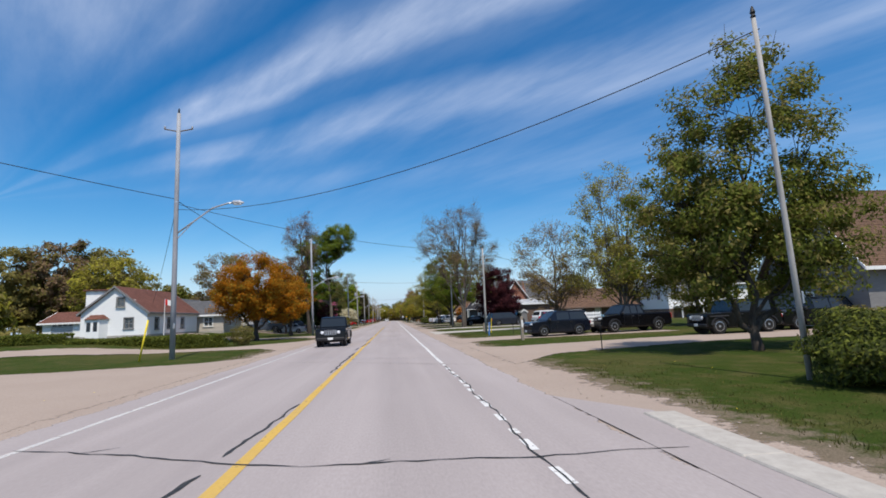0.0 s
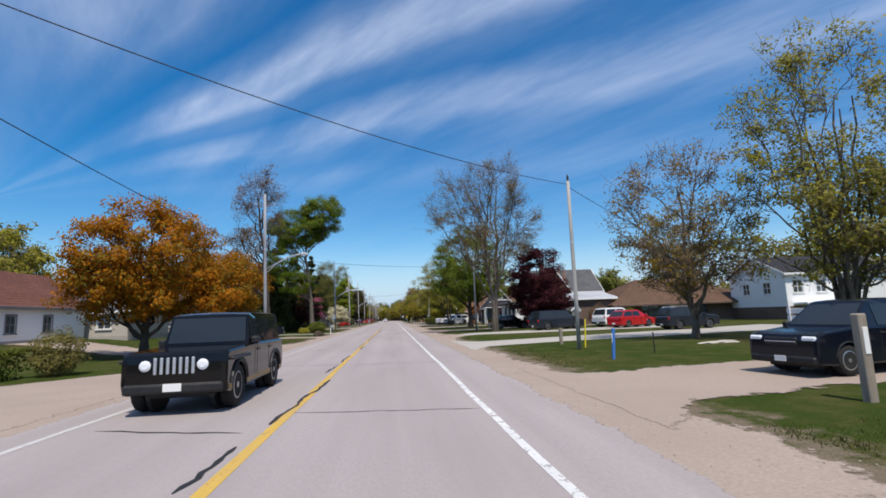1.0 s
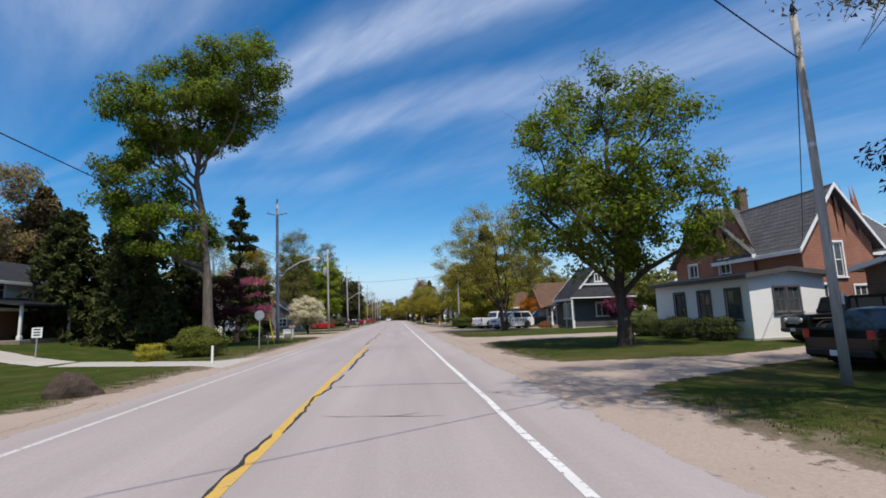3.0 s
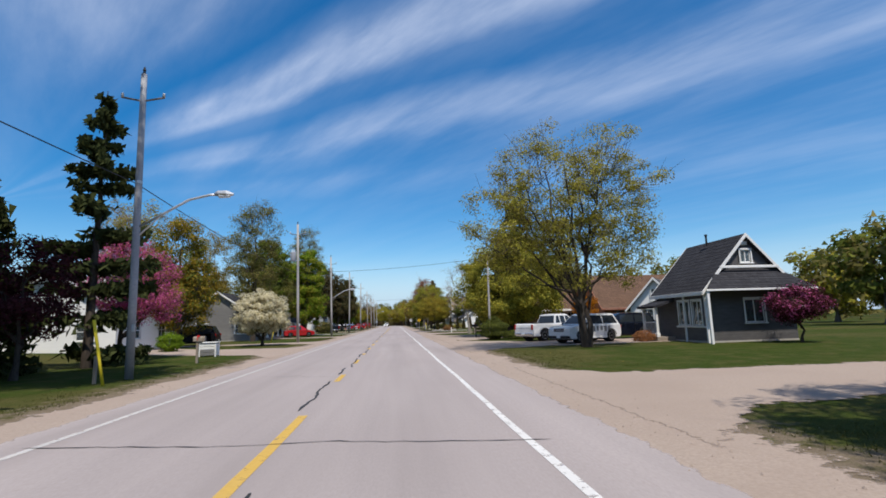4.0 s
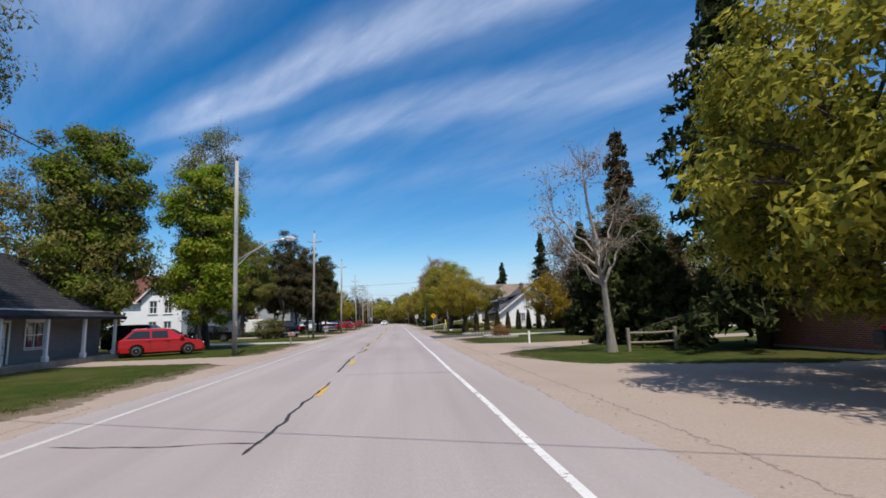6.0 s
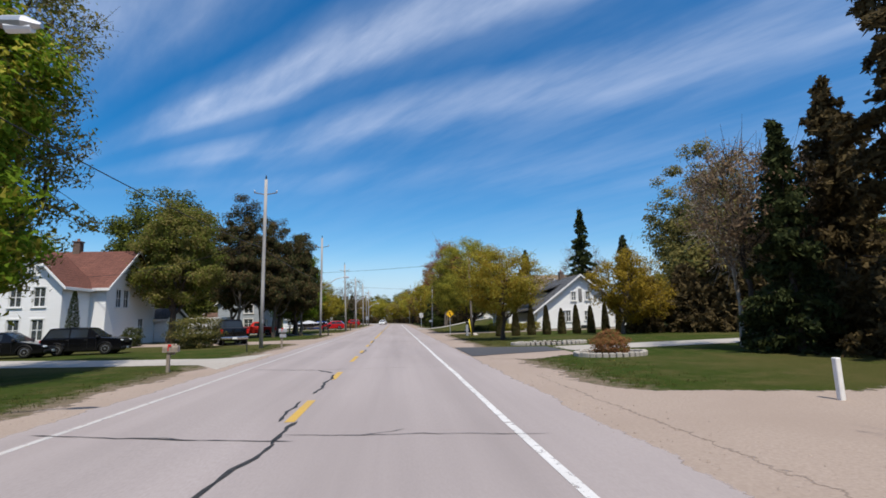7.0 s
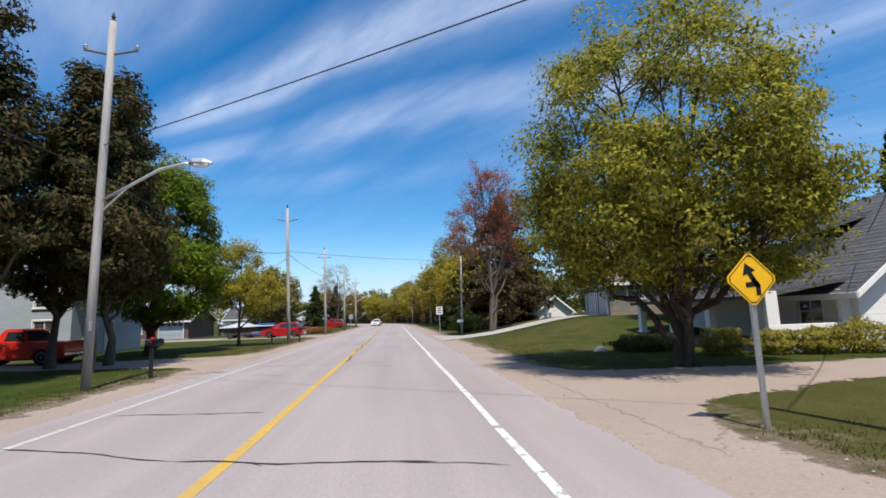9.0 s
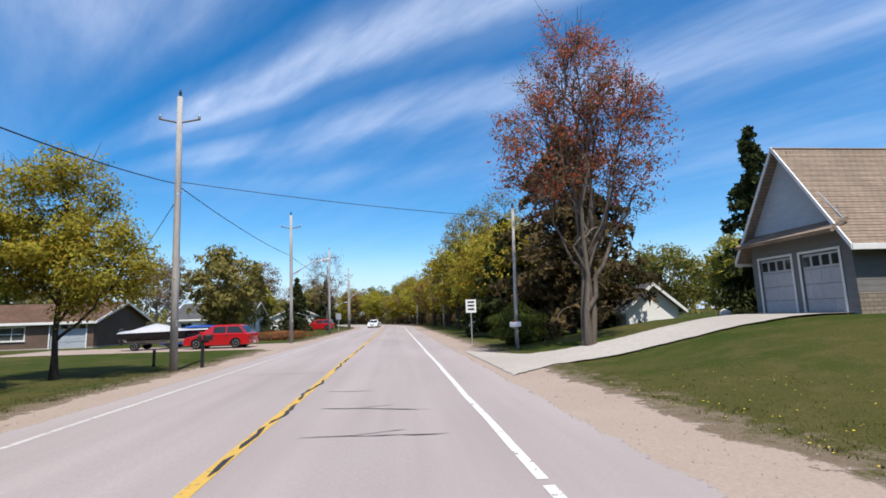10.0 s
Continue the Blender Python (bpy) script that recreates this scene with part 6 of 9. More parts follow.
    if rack:
        for sgn in (-1, 1):
            part("roof_rail", Geo().tube([(xa - 0.25, sgn * (wt2 - 0.08), H), (xa - 0.35, sgn * (wt2 - 0.08), H + 0.07), (xb + 0.3, sgn * (wt2 - 0.08), H + 0.06), (xb + 0.2, sgn * (wt2 - 0.08), H - 0.01)], 0.02, 6), M_STEEL, cabin)
    if stripes:
        rng = random.Random(4)
        for sgn in (-1, 1):
            for k in range(7):
                xx = 1.0 - 0.36 * k
                part("decal", Geo().box(xx - rng.uniform(0.08, 0.17), xx + 0.08, sgn * W / 2 - 0.03, sgn * W / 2 + 0.006, belt - 0.42 + rng.uniform(-.05, .05), belt - 0.12, 0.0), M_SIDING_GREY, body, "dark grey decal")
    return root


P_BLACK = paint("paint_black", (0.004, 0.004, 0.005), 0.12, 0.3)
P_NAVY = paint("paint_blueblack", (0.005, 0.007, 0.014), 0.12, 0.3)
P_SLATE = paint("paint_slate", (0.020, 0.024, 0.034), 0.15, 0.4)
P_GREY = paint("paint_bluegrey", (0.06, 0.075, 0.1), 0.2, 0.35)
P_SILVER = paint("paint_silver", (0.36, 0.38, 0.41), 0.25, 0.4, 0.3)
P_WHITE = paint("paint_white", (0.78, 0.78, 0.78), 0.25, 0.7)
P_RED = paint("paint_red", (0.42, 0.012, 0.016), 0.22, 0.8)
P_SCARLET = paint("paint_scarlet", (0.6, 0.03, 0.02), 0.3, 0.6)
P_BLUE = paint("paint_blue", (0.03, 0.09, 0.4), 0.25, 0.8)

# ---------------------------------------------------------------- poles, wires, signs, small street things


def utility_pole(x, y, h, lean=(0, 0), material=None, lamp=None, arm=True, transformer=None, label="tall grey utility pole with a small crossarm", base_r=0.16, top_r=0.1):
    root = thing("utility_pole", label, "utility pole", Matrix.Translation((x, y, gz(x, y) - 0.05)), "poles along the road")
    at = lambda z: (lean[0] * z / h, lean[1] * z / h, z)
    part("shaft", Geo().tube([at(0), at(h * 0.33), at(h * 0.66), at(h)], [base_r, base_r * 0.7 + top_r * 0.3, base_r * 0.35 + top_r * 0.65, top_r], 14), material or M_POLE, root, smooth=True)
    if arm:
        c = at(h - 1.0)
        a = part("crossarm", Geo().tube([(c[0] - 0.75, c[1], c[2] + 0.1), (c[0], c[1], c[2] - 0.05), (c[0] + 0.75, c[1], c[2] + 0.1)], 0.035, 6), M_POLE_BROWN, root)
        for s in (-0.72, 0.72):
            part("insulator", Geo().lathe([(0.03, 0), (0.06, 0.04), (0.03, 0.07), (0.055, 0.11), (0.02, 0.16)], 10, at=(c[0] + s, c[1], c[2] + 0.11)), M_STEEL, a)
    part("top_insulator", Geo().lathe([(0.03, 0), (0.06, 0.05), (0.035, 0.1), (0.06, 0.15), (0.02, 0.3)], 10, at=at(h)), M_BLACK, root)
    part("band", Geo().lathe([(base_r * 0.85, 0), (base_r * 0.87, 0.05), (base_r * 0.85, 0.1)], 12, at=at(h * 0.62)), M_STEEL, root)
    part("tag", Geo().box(base_r * 0.4, base_r * 1.0, -base_r - 0.012, -base_r * 0.7, 1.6, 1.85, 0.004), M_STEEL, root)
    if lamp:
        reach, z0, z1 = lamp
        p = at(z0)
        s = 1 if reach > 0 else -1
        pts = [(p[0], p[1], z0), (p[0] + reach * 0.3, p[1], z0 + (z1 - z0) * 0.42), (p[0] + reach * 0.6, p[1], z0 + (z1 - z0) * 0.85), (p[0] + reach * 0.85, p[1], z1), (p[0] + reach * 0.97, p[1], z1 + 0.02)]
        a = part("lamp_arm", Geo().tube(pts, 0.045, 8), M_STEEL, root, smooth=True)
        hx = p[0] + reach * 0.95
        part("lamp_head", Geo().tube([(hx - 0.12 * s, p[1], z1 + 0.03), (hx, p[1], z1 + 0.05), (hx + 0.3 * s, p[1], z1 + 0.05), (hx + 0.55 * s, p[1], z1 + 0.02)], [0.05, 0.11, 0.12, 0.04], 10), M_STEEL, a)
        part("lens", Geo().tube([(hx + 0.05 * s, p[1], z1 - 0.03), (hx + 0.42 * s, p[1], z1 - 0.03)], [0.09, 0.07], 10), M_LAMP, a)
        part("brace", Geo().tube([(p[0], p[1], z0 - 0.35), (p[0] + reach * 0.28, p[1], z0 + (z1 - z0) * 0.38)], 0.025, 6), M_STEEL, a)
    if transformer:
        c = at(transformer)
        t = part("transformer", Geo().lathe([(0.02, -0.45), (0.24, -0.45), (0.26, -0.4), (0.26, 0.35), (0.24, 0.42), (0.02, 0.46)], 16, at=(c[0] - 0.42, c[1] - 0.1, c[2])), M_POLE_GREY, root, smooth=True)
        for s in (-0.1, 0.1):
            part("bushing", Geo().lathe([(0.03, 0), (0.05, 0.06), (0.03, 0.12), (0.05, 0.18), (0.02, 0.25)], 8, at=(c[0] - 0.42 + s, c[1] - 0.1, c[2] + 0.44)), M_WHITE, t)
    return root


def cable(a, b, sag, r=0.018, label="black overhead cable strung between poles"):
    a, b = Vector(a), Vector(b)
    pts = [a.lerp(b, k / 20) - Vector((0, 0, 4 * sag * (k / 20) * (1 - k / 20))) for k in range(21)]
    ob = part("overhead_cable", Geo().tube(pts, r, 5), M_CABLE, smooth=True)
    return tagged(ob, label, "cable", "overhead cables")


def post(x, y, w, h, material, label, lean=(0, 0), name="post", cap=True, category="post"):
    root = thing(name, label, category, Matrix.Translation((x, y, gz(x, y) - 0.06)))
    g = Geo().box(-w / 2, w / 2, -w / 2, w / 2, 0, h, w * 0.12)
    part("stake", g, material, root, m=Matrix.Rotation(lean[0], 4, "Y") @ Matrix.Rotation(lean[1], 4, "X"))
    if cap:
        part("plate", Geo().box(-w * 0.3, w * 0.3, -w / 2 - 0.012, -w / 2 + 0.004, h * 0.55, h * 0.85, 0.004), M_WHITE, root)
    return root


def guy_guard(x, y, h, lean, label="yellow plastic guard on a guy wire"):
    root = thing("guy_guard", label, "guy guard", Matrix.Translation((x, y, gz(x, y) - 0.06)))
    part("guard", Geo().tube([(0, 0, 0), (lean * 0.5, 0, h * 0.5), (lean, 0, h)], 0.045, 8), M_YELLOW, root, smooth=True)
    part("anchor", Geo().tube([(-lean * 0.1, 0, -0.05), (0, 0, 0.1)], 0.02, 6), M_STEEL, root)


def mailbox(x, y, material, label, turn=0, h=1.05, tray=None):
    root = thing("mailbox", label, "mailbox", Matrix.Translation((x, y, gz(x, y) - 0.06)) @ Matrix.Rotation(radians(turn), 4, "Z"))
    part("post", Geo().box(-0.05, 0.05, -0.05, 0.05, 0, h, 0.008).box(-0.05, 0.22, -0.04, 0.04, h - 0.08, h - 0.01, 0.008), M_WOOD if material is not M_BLACK else M_BLACK, root)
    pts = [(0.09 * math.cos(a), 0.14 + 0.09 * math.sin(a)) for a in [math.pi * k / 8 for k in range(9)]]
    poly = [(-0.09, 0.0), (0.09, 0.0)] + pts
    g = Geo()
    n = len(poly)
    vs = [(xx, u, h + v) for xx in (-0.18, 0.32) for u, v in poly]
    g.add(vs, [tuple(range(n)), tuple(range(2 * n - 1, n - 1, -1))] + [(i, (i + 1) % n, n + (i + 1) % n, n + i) for i in range(n)])
    b = part("box", g, material, root)
    part("flag", Geo().box(0.0, 0.03, -0.105, -0.095, h + 0.05, h + 0.28, 0.003).box(0.03, 0.12, -0.105, -0.095, h + 0.2, h + 0.28, 0.003), M_RED, b)
    part("door", Geo().box(0.32, 0.335, -0.085, 0.085, h + 0.01, h + 0.2, 0.006), material, b)
    if tray:
        part("paper_box", Geo().box(-0.12, 0.28, -0.1, 0.1, h - 0.34, h - 0.12, 0.015), tray, root)


def warning_sign(x, y):
    root = thing("warning_sign", "yellow diamond road sign with a black winding arrow", "road sign", Matrix.Translation((x, y, gz(x, y) - 0.05)))
    part("sign_post", Geo().box(-0.03, 0.03, -0.02, 0.04, 0, 2.3, 0.006), M_STEEL, root)
    s, c = 0.385, 2.0
    d = [(0, c - s), (s, c), (0, c + s), (-s, c)]

    def rounded(k):
        out = []
        for i in range(4):
            p, a, b = Vector(d[i]), Vector(d[i - 1]), Vector(d[(i + 1) % 4])
            p = Vector((0, c)) + (p - Vector((0, c))) * k
            a, b = Vector((0, c)) + (a - Vector((0, c))) * k, Vector((0, c)) + (b - Vector((0, c))) * k
            out += [tuple(p + (a - p).normalized() * 0.05), tuple(p + (b - p).normalized() * 0.05)]
        return out

    face = part("sign_face", Geo().prism(rounded(1.0), -0.03, -0.022), M_SIGN, root, "yellow diamond plate")
    g = Geo()
    for arrow in ([(0.085, c - 0.2), (0.085, c - 0.09), (0.03, c - 0.01), (-0.02, c + 0.08)], [(-0.07, c - 0.075), (0.08, c - 0.065)]):
        for (ax, az), (bx, bz) in zip(arrow, arrow[1:]):
            v = Vector((bx - ax, bz - az)).normalized() * 0.033
            nx, nz = -v.y, v.x
            ex, ez = v.x * 0.6, v.y * 0.6
            g.prism([(ax + nx - ex, az + nz - ez), (ax - nx - ex, az - nz - ez), (bx - nx + ex, bz - nz + ez), (bx + nx + ex, bz + nz + ez)], -0.036, -0.031)
    g.prism([(-0.12, c + 0.05), (0.065, c + 0.12), (-0.075, c + 0.22)], -0.0365, -0.0315)
    part("arrow", g, M_SIGN_BLACK, face, "black winding arrow")
    e, inner = rounded(0.93), rounded(0.89)
    n = len(e)
    part("border", Geo().add([(px, -0.0335, pz) for px, pz in e] + [(px, -0.0335, pz) for px, pz in inner], [(i, (i + 1) % n, n + (i + 1) % n, n + i) for i in range(n)]), M_SIGN_BLACK, face, "thin black border")
    for dz in (-0.25, 0.25):
        part("bolt", Geo().lathe([(0.015, -0.04), (0.015, -0.03)], 8, "y", (0.0, 0, c + dz * 1.4)), M_STEEL, face)


def plate_sign(x, y, w, h, z, label, back=False, turn=0, octagon=False):
    root = thing("road_sign", label, "road sign", Matrix.Translation((x, y, gz(x, y) - 0.05)) @ Matrix.Rotation(radians(turn), 4, "Z"))
    part("sign_post", Geo().box(-0.03, 0.03, -0.02, 0.04, 0, z + h * 0.4, 0.006), M_STEEL, root)
    if octagon:
        poly = [(w / 2 * math.cos(a), z + w / 2 * math.sin(a)) for a in [math.pi / 8 + k * math.pi / 4 for k in range(8)]]
        part("sign_face", Geo().prism(poly, -0.03, -0.022), M_STEEL, root)
    else:
        f = part("sign_face", Geo().box(-w / 2, w / 2, -0.03, -0.022, z - h / 2, z + h / 2, 0.002), M_STEEL if back else M_WHITE, root)
        if not back:
            for k in range(3):
                part("bar", Geo().box(-w * 0.32, w * 0.32, -0.034, -0.031, z - h * 0.3 + k * h * 0.27, z - h * 0.3 + k * h * 0.27 + h * 0.13), M_SIGN_BLACK, f)


def boulder(x, y, rx, ry, h, material, label, seed=1, name="boulder", category="rock"):
    rng = random.Random(seed)
    bm = bmesh.new()
    bmesh.ops.create_icosphere(bm, subdivisions=3, radius=1)
    for v in bm.verts:
        k = 1 + 0.35 * noise.noise(v.co * 1.3 + Vector((seed, 0, 0))) + 0.1 * noise.noise(v.co * 4)
        v.co = Vector((v.co.x * rx * k, v.co.y * ry * k, max(-0.1, v.co.z * h * k)))
    me = bpy.data.meshes.new(name)
    bm.to_mesh(me)
    bm.free()
    me.materials.append(material)
    ob = new(name, me)
    ob.matrix_basis = Matrix.Translation((x, y, gz(x, y) - 0.04))
    return tagged(ob, label, category)


def planter_ring(x, y, rx, ry, label, n=34, plant=None):
    """A round bed edged with separate stones."""
    root = thing("flower_bed", label, "flower bed", Matrix.Translation((x, y, gz(x, y) - 0.06)))
    rng = random.Random(int(x * 10))
    base = mesh_of("edging_stone", Geo().box(-0.5, 0.5, -0.5, 0.5, 0, 1, 0.12), M_CONCRETE)
    per = math.pi * (rx + ry)
    for k in range(n):
        a = 2 * math.pi * k / n
        ob = new("edging_stone", base)
        ob.parent = root
        w = per / n * 0.94
        ob.matrix_basis = Matrix.Translation((rx * math.cos(a), ry * math.sin(a), 0)) @ Matrix.Rotation(math.atan2(ry * math.cos(a), -rx * math.sin(a)), 4, "Z") @ Matrix.Diagonal((w, 0.17 * rng.uniform(0.85, 1.15), 0.2 * rng.uniform(0.9, 1.12), 1))
    g = Geo()
    ring = [((rx - 0.08) * math.cos(2 * math.pi * k / 40), (ry - 0.08) * math.sin(2 * math.pi * k / 40), 0.1) for k in range(40)]
    g.add(ring + [(0, 0, 0.22)], [(k, (k + 1) % 40, 40) for k in range(40)])
    part("soil", g, M_MULCH, root, "dark mulch")


def stone_kerb():
    """A concrete kerb curving along the verge, in cast lengths."""
    root = thing("kerb", "worn concrete kerb curving along the verge", "kerb", kind="structure")
    pts = [(3.25, -8.0), (3.45, -4.0), (3.6, -1.0), (3.72, 1.4), (3.78, 3.2), (3.84, 4.9), (3.9, 6.2), (3.98, 7.2)]
    for k in range(len(pts) - 1):
        (ax, ay), (bx, by) = pts[k], pts[k + 1]
        d = Vector((bx - ax, by - ay, 0))
        ln = d.length - 0.012
        g = Geo().box(0, ln, -0.24, 0.26, -0.14, 0.03, 0.02)
        part("kerb_stone", g, M_CONCRETE, root, m=Matrix.Translation((ax, ay, 0)) @ Matrix.Rotation(math.atan2(d.y, d.x), 4, "Z"))


def hedge(x0, x1, y, d, h, label, seed=3, leafmat=None):
    rng = np.random.default_rng(seed)
    root = thing("hedge", label, "hedge", Matrix.Translation((x0, y, min(gz(x0, y), gz(x1, y)) - 0.05)))
    L = x1 - x0
    n = int(2600 * L * h * d / 2.2)
    P = np.c_[rng.uniform(0, L, n), rng.uniform(-d / 2, d / 2, n), rng.uniform(0.02, h, n)]
    f = rng.integers(0, 3, n)
    P[f == 0, 1] = -d / 2 + rng.normal(0, 0.05, (f == 0).sum())
    P[f == 1, 2] = h + rng.normal(0, 0.05, (f == 1).sum())
    P[:, 2] *= 1 + 0.05 * np.sin(P[:, 0] * 1.7)
    wood = Wood()
    for k in range(int(L / 0.4)):
        wood.tube(np.array([(0.4 * k + 0.2, 0, 0), (0.4 * k + 0.25, 0.04, h * 0.5), (0.4 * k + 0.2, -0.05, h * 0.9)]), (0.03, 0.022, 0.01), 5)
    part("branchwork", wood.mesh("branchwork", M_BARK_DARK), None, root)
    part("foliage", leaf_mesh("foliage", P, 0.13, rng, leafmat or F_GREEN), None, root)

# ================================================================ the place
# ---------------------------------------------------------------- houses, left of the road
h1 = house("white cottage with a red-brown roof and a gabled front", -30.1, 50, 6.1, 12, 2.5, 2.45, "y", M_SIDING, M_ROOF_RED,
           holes=(("S", 4.0, 4.8, 0.75, 1.75), ("E", 1.5, 2.3, 0.6, 1.7), ("E", 4.2, 5.0, 0.6, 1.7), ("E", 7.5, 8.3, 0.6, 1.7)), gable_windows=(("S", 3.6, 3.35, 0.65, 0.85),), z=0.95, over=0.25, trim=M_SIDING_GREY)
part("dormer", Geo().box(0.15, 2.7, 0.35, 11.5, 2.5, 4.55, 0.02), M_SIDING, h1)
part("dormer_roof", Geo().box(-0.05, 2.95, 0.15, 11.7, 4.552, 4.68, 0.02), M_ROOF_RED, h1)
bay = part("bay_window", Geo().add([(0.5, 0, -0.1), (0.9, -0.7, -0.1), (2.1, -0.7, -0.1), (2.5, 0, -0.1), (0.5, 0, 1.75), (0.9, -0.7, 1.75), (2.1, -0.7, 1.75), (2.5, 0, 1.75)],
           [(0, 1, 5, 4), (1, 2, 6, 5), (2, 3, 7, 6), (4, 5, 6, 7)]), M_SIDING, h1)
part("bay_roof", Geo().add([(0.35, 0, 1.75), (0.8, -0.85, 1.75), (2.2, -0.85, 1.75), (2.65, 0, 1.75), (0.9, 0, 2.2), (2.1, 0, 2.2)], [(0, 1, 4), (1, 2, 5, 4), (2, 3, 5), (0, 3, 2, 1)]), M_ROOF_RED, bay)
for u in (1.15, 1.75):
    part("pane", Geo().box(u - 0.18, u + 0.18, -0.715, -0.705, 0.6, 1.5), M_GLASS, bay)
house("low grey-roofed extension of a cottage", -28.5, 62.4, 7.5, 7, 2.3, 1.7, "x", M_SIDING_BEIGE, M_ROOF_GREY, holes=(("S", 5.2, 6.2, 0.7, 1.8), ("E", 2, 3, 0.7, 1.8)), z=0.9, chimney=(6.6, 3.5, 4.6))
house("small white garage with a red-brown roof", -41.5, 62, 7, 6, 2.0, 1.2, "x", M_SIDING, M_ROOF_RED, garages=(("S", 1.0, 3.4, 1.8),), z=0.9, name="garage", category="garage")
house("pale blue-grey cottage with white trim", -30.8, 66, 4.6, 8, 2.5, 2.1, "y", M_SIDING_BLUE, M_ROOF_GREY, holes=(("S", 2.9, 3.8, 0.8, 1.9), ("E", 1.2, 2.2, 0.8, 1.9), ("E", 5, 6, 0.8, 1.9)), z=0.85)
house("small white gabled entry porch", -30.4, 64.4, 2.3, 1.6, 2.0, 1.1, "y", M_SIDING, M_ROOF_GREY, doors=(("S", 0.7, 1.6, 1.9),), z=0.85, over=0.2, base=0)
house("beige bungalow under a low grey roof", -37.5, 80, 9, 11, 2.4, 1.7, "y", M_SIDING_BEIGE, M_ROOF_GREY, holes=(("S", 5.5, 7.0, 0.8, 1.9), ("E", 1.5, 3.0, 0.8, 1.9), ("E", 6, 7.5, 0.8, 1.9)), garages=(("S", 1.0, 3.6, 2.1),), z=0.85)
house("low beige bungalow with a grey roof", -26.5, 78.5, 6.4, 8, 2.3, 1.3, "y", M_SIDING_BEIGE, M_ROOF_GREY, garages=(("S", 3.2, 5.8, 2.1),), holes=(("S", 0.8, 2.0, 0.9, 1.8),), z=0.7)
house("split-level house with a white gable and dark roof", -34.5, 95, 8.2, 10, 4.3, 1.8, "y", M_SIDING, M_ROOF_DARK, holes=(("E", 1.0, 2.4, 2.9, 4.0), ("E", 5, 6.4, 2.9, 4.0), ("S", 5.6, 7.2, 3.0, 4.0)), z=0.9, over=0.7)
h4b = house("brick house wing with a wide dark roof and white gable", -33.5, 91.5, 8.6, 11.5, 2.5, 1.5, "y", M_BRICK, M_ROOF_DARK, holes=(("S", 5.2, 7.4, 0.9, 2.0),), garages=(("S", 1.0, 3.6, 2.1),), z=0.85, over=0.9, lap=0, base=0)
part("gable_face", Geo().prism([(0.2, 2.52), (8.4, 2.52), (4.3, 3.92)], -0.06, -0.02), M_SIDING, h4b)
porch(h4b, 8.6, 11.2, 2.0, 11.0, 0, 2.35, M_ROOF_DARK, [(11.0, 2.2), (11.0, 6.5), (11.0, 10.8)], high="W", deck=0.2)
house("white stucco house with a dark roof", -28.0, 118.5, 8.6, 9, 3.4, 2.4, "y", M_SIDING, M_ROOF_DARK, holes=(("S", 6.0, 7.2, 1.0, 2.2), ("S", 1.5, 2.7, 1.0, 2.2), ("E", 2, 3.2, 1.0, 2.2), ("E", 6, 7.2, 1.0, 2.2)), lap=0)
h6 = house("grey cottage with a white-posted side porch", -25.6, 142.5, 9.0, 9, 2.9, 3.0, "y", M_SIDING_GREY, M_ROOF_DARK, holes=(("S", 6.5, 7.8, 0.9, 2.1), ("S", 2.0, 3.4, 0.9, 2.1), ("E", 3.5, 4.7, 0.9, 2.1)), doors=(("E", 1.6, 2.5, 2.05),))
porch(h6, 9.0, 10.3, 0.4, 8.6, 0, 2.3, M_ROOF_DARK, [(10.1, 0.6), (10.1, 3.2), (10.1, 5.8), (10.1, 8.4)], high="W")
house("white Victorian farmhouse with a red-brown roof", -32.2, 182.6, 9.4, 7.8, 5.0, 3.2, "x", M_SIDING, M_ROOF_RED, holes=(("E", 1.3, 2.1, 3.2, 4.7), ("E", 2.4, 3.2, 3.2, 4.7), ("E", 4.9, 5.8, 0.9, 2.3), ("S", 7.2, 8.2, 3.0, 4.5), ("S", 7.2, 8.2, 0.8, 2.4)), chimney=(4.6, 3.9, 9.0), z=-0.05)
h8b = house("white gabled front wing of a farmhouse", -28.4, 179.4, 4.4, 3.3, 5.0, 2.3, "y", M_SIDING, M_ROOF_RED, rakes="S", holes=(("S", 0.9, 1.7, 3.2, 4.6), ("S", 2.5, 3.3, 3.2, 4.6), ("S", 0.9, 1.7, 0.8, 2.3), ("S", 2.5, 3.3, 0.8, 2.3)), gable_windows=(("S", 2.2, 5.9, 0.5, 0.7),), z=-0.05)
part("gable_brace", Geo().prism([(1.0, 6.2), (3.4, 6.2), (3.3, 6.1), (1.1, 6.1)], -0.45, -0.4).prism([(2.15, 6.15), (2.25, 6.15), (2.25, 7.1), (2.15, 7.1)], -0.45, -0.4), M_WHITE, h8b)
house("white lean-to kitchen with a grey roof", -26.4, 190.5, 4.6, 4.2, 2.4, 0.9, "x", M_SIDING, M_ROOF_GREY, holes=(("E", 1.2, 2.2, 0.8, 1.9),), z=-0.05)
house("pale blue house with white trim behind pines", -24.6, 212, 5.6, 8, 4.6, 2.2, "y", M_SIDING_BLUE, M_ROOF_GREY, holes=(("S", 3.5, 4.7, 0.9, 2.2), ("S", 3.5, 4.7, 3.0, 4.2), ("E", 1.2, 2.4, 0.9, 2.2), ("E", 1.2, 2.4, 3.0, 4.2), ("E", 5, 6.2, 3.0, 4.2)), doors=(("E", 3.4, 4.3, 2.05),))
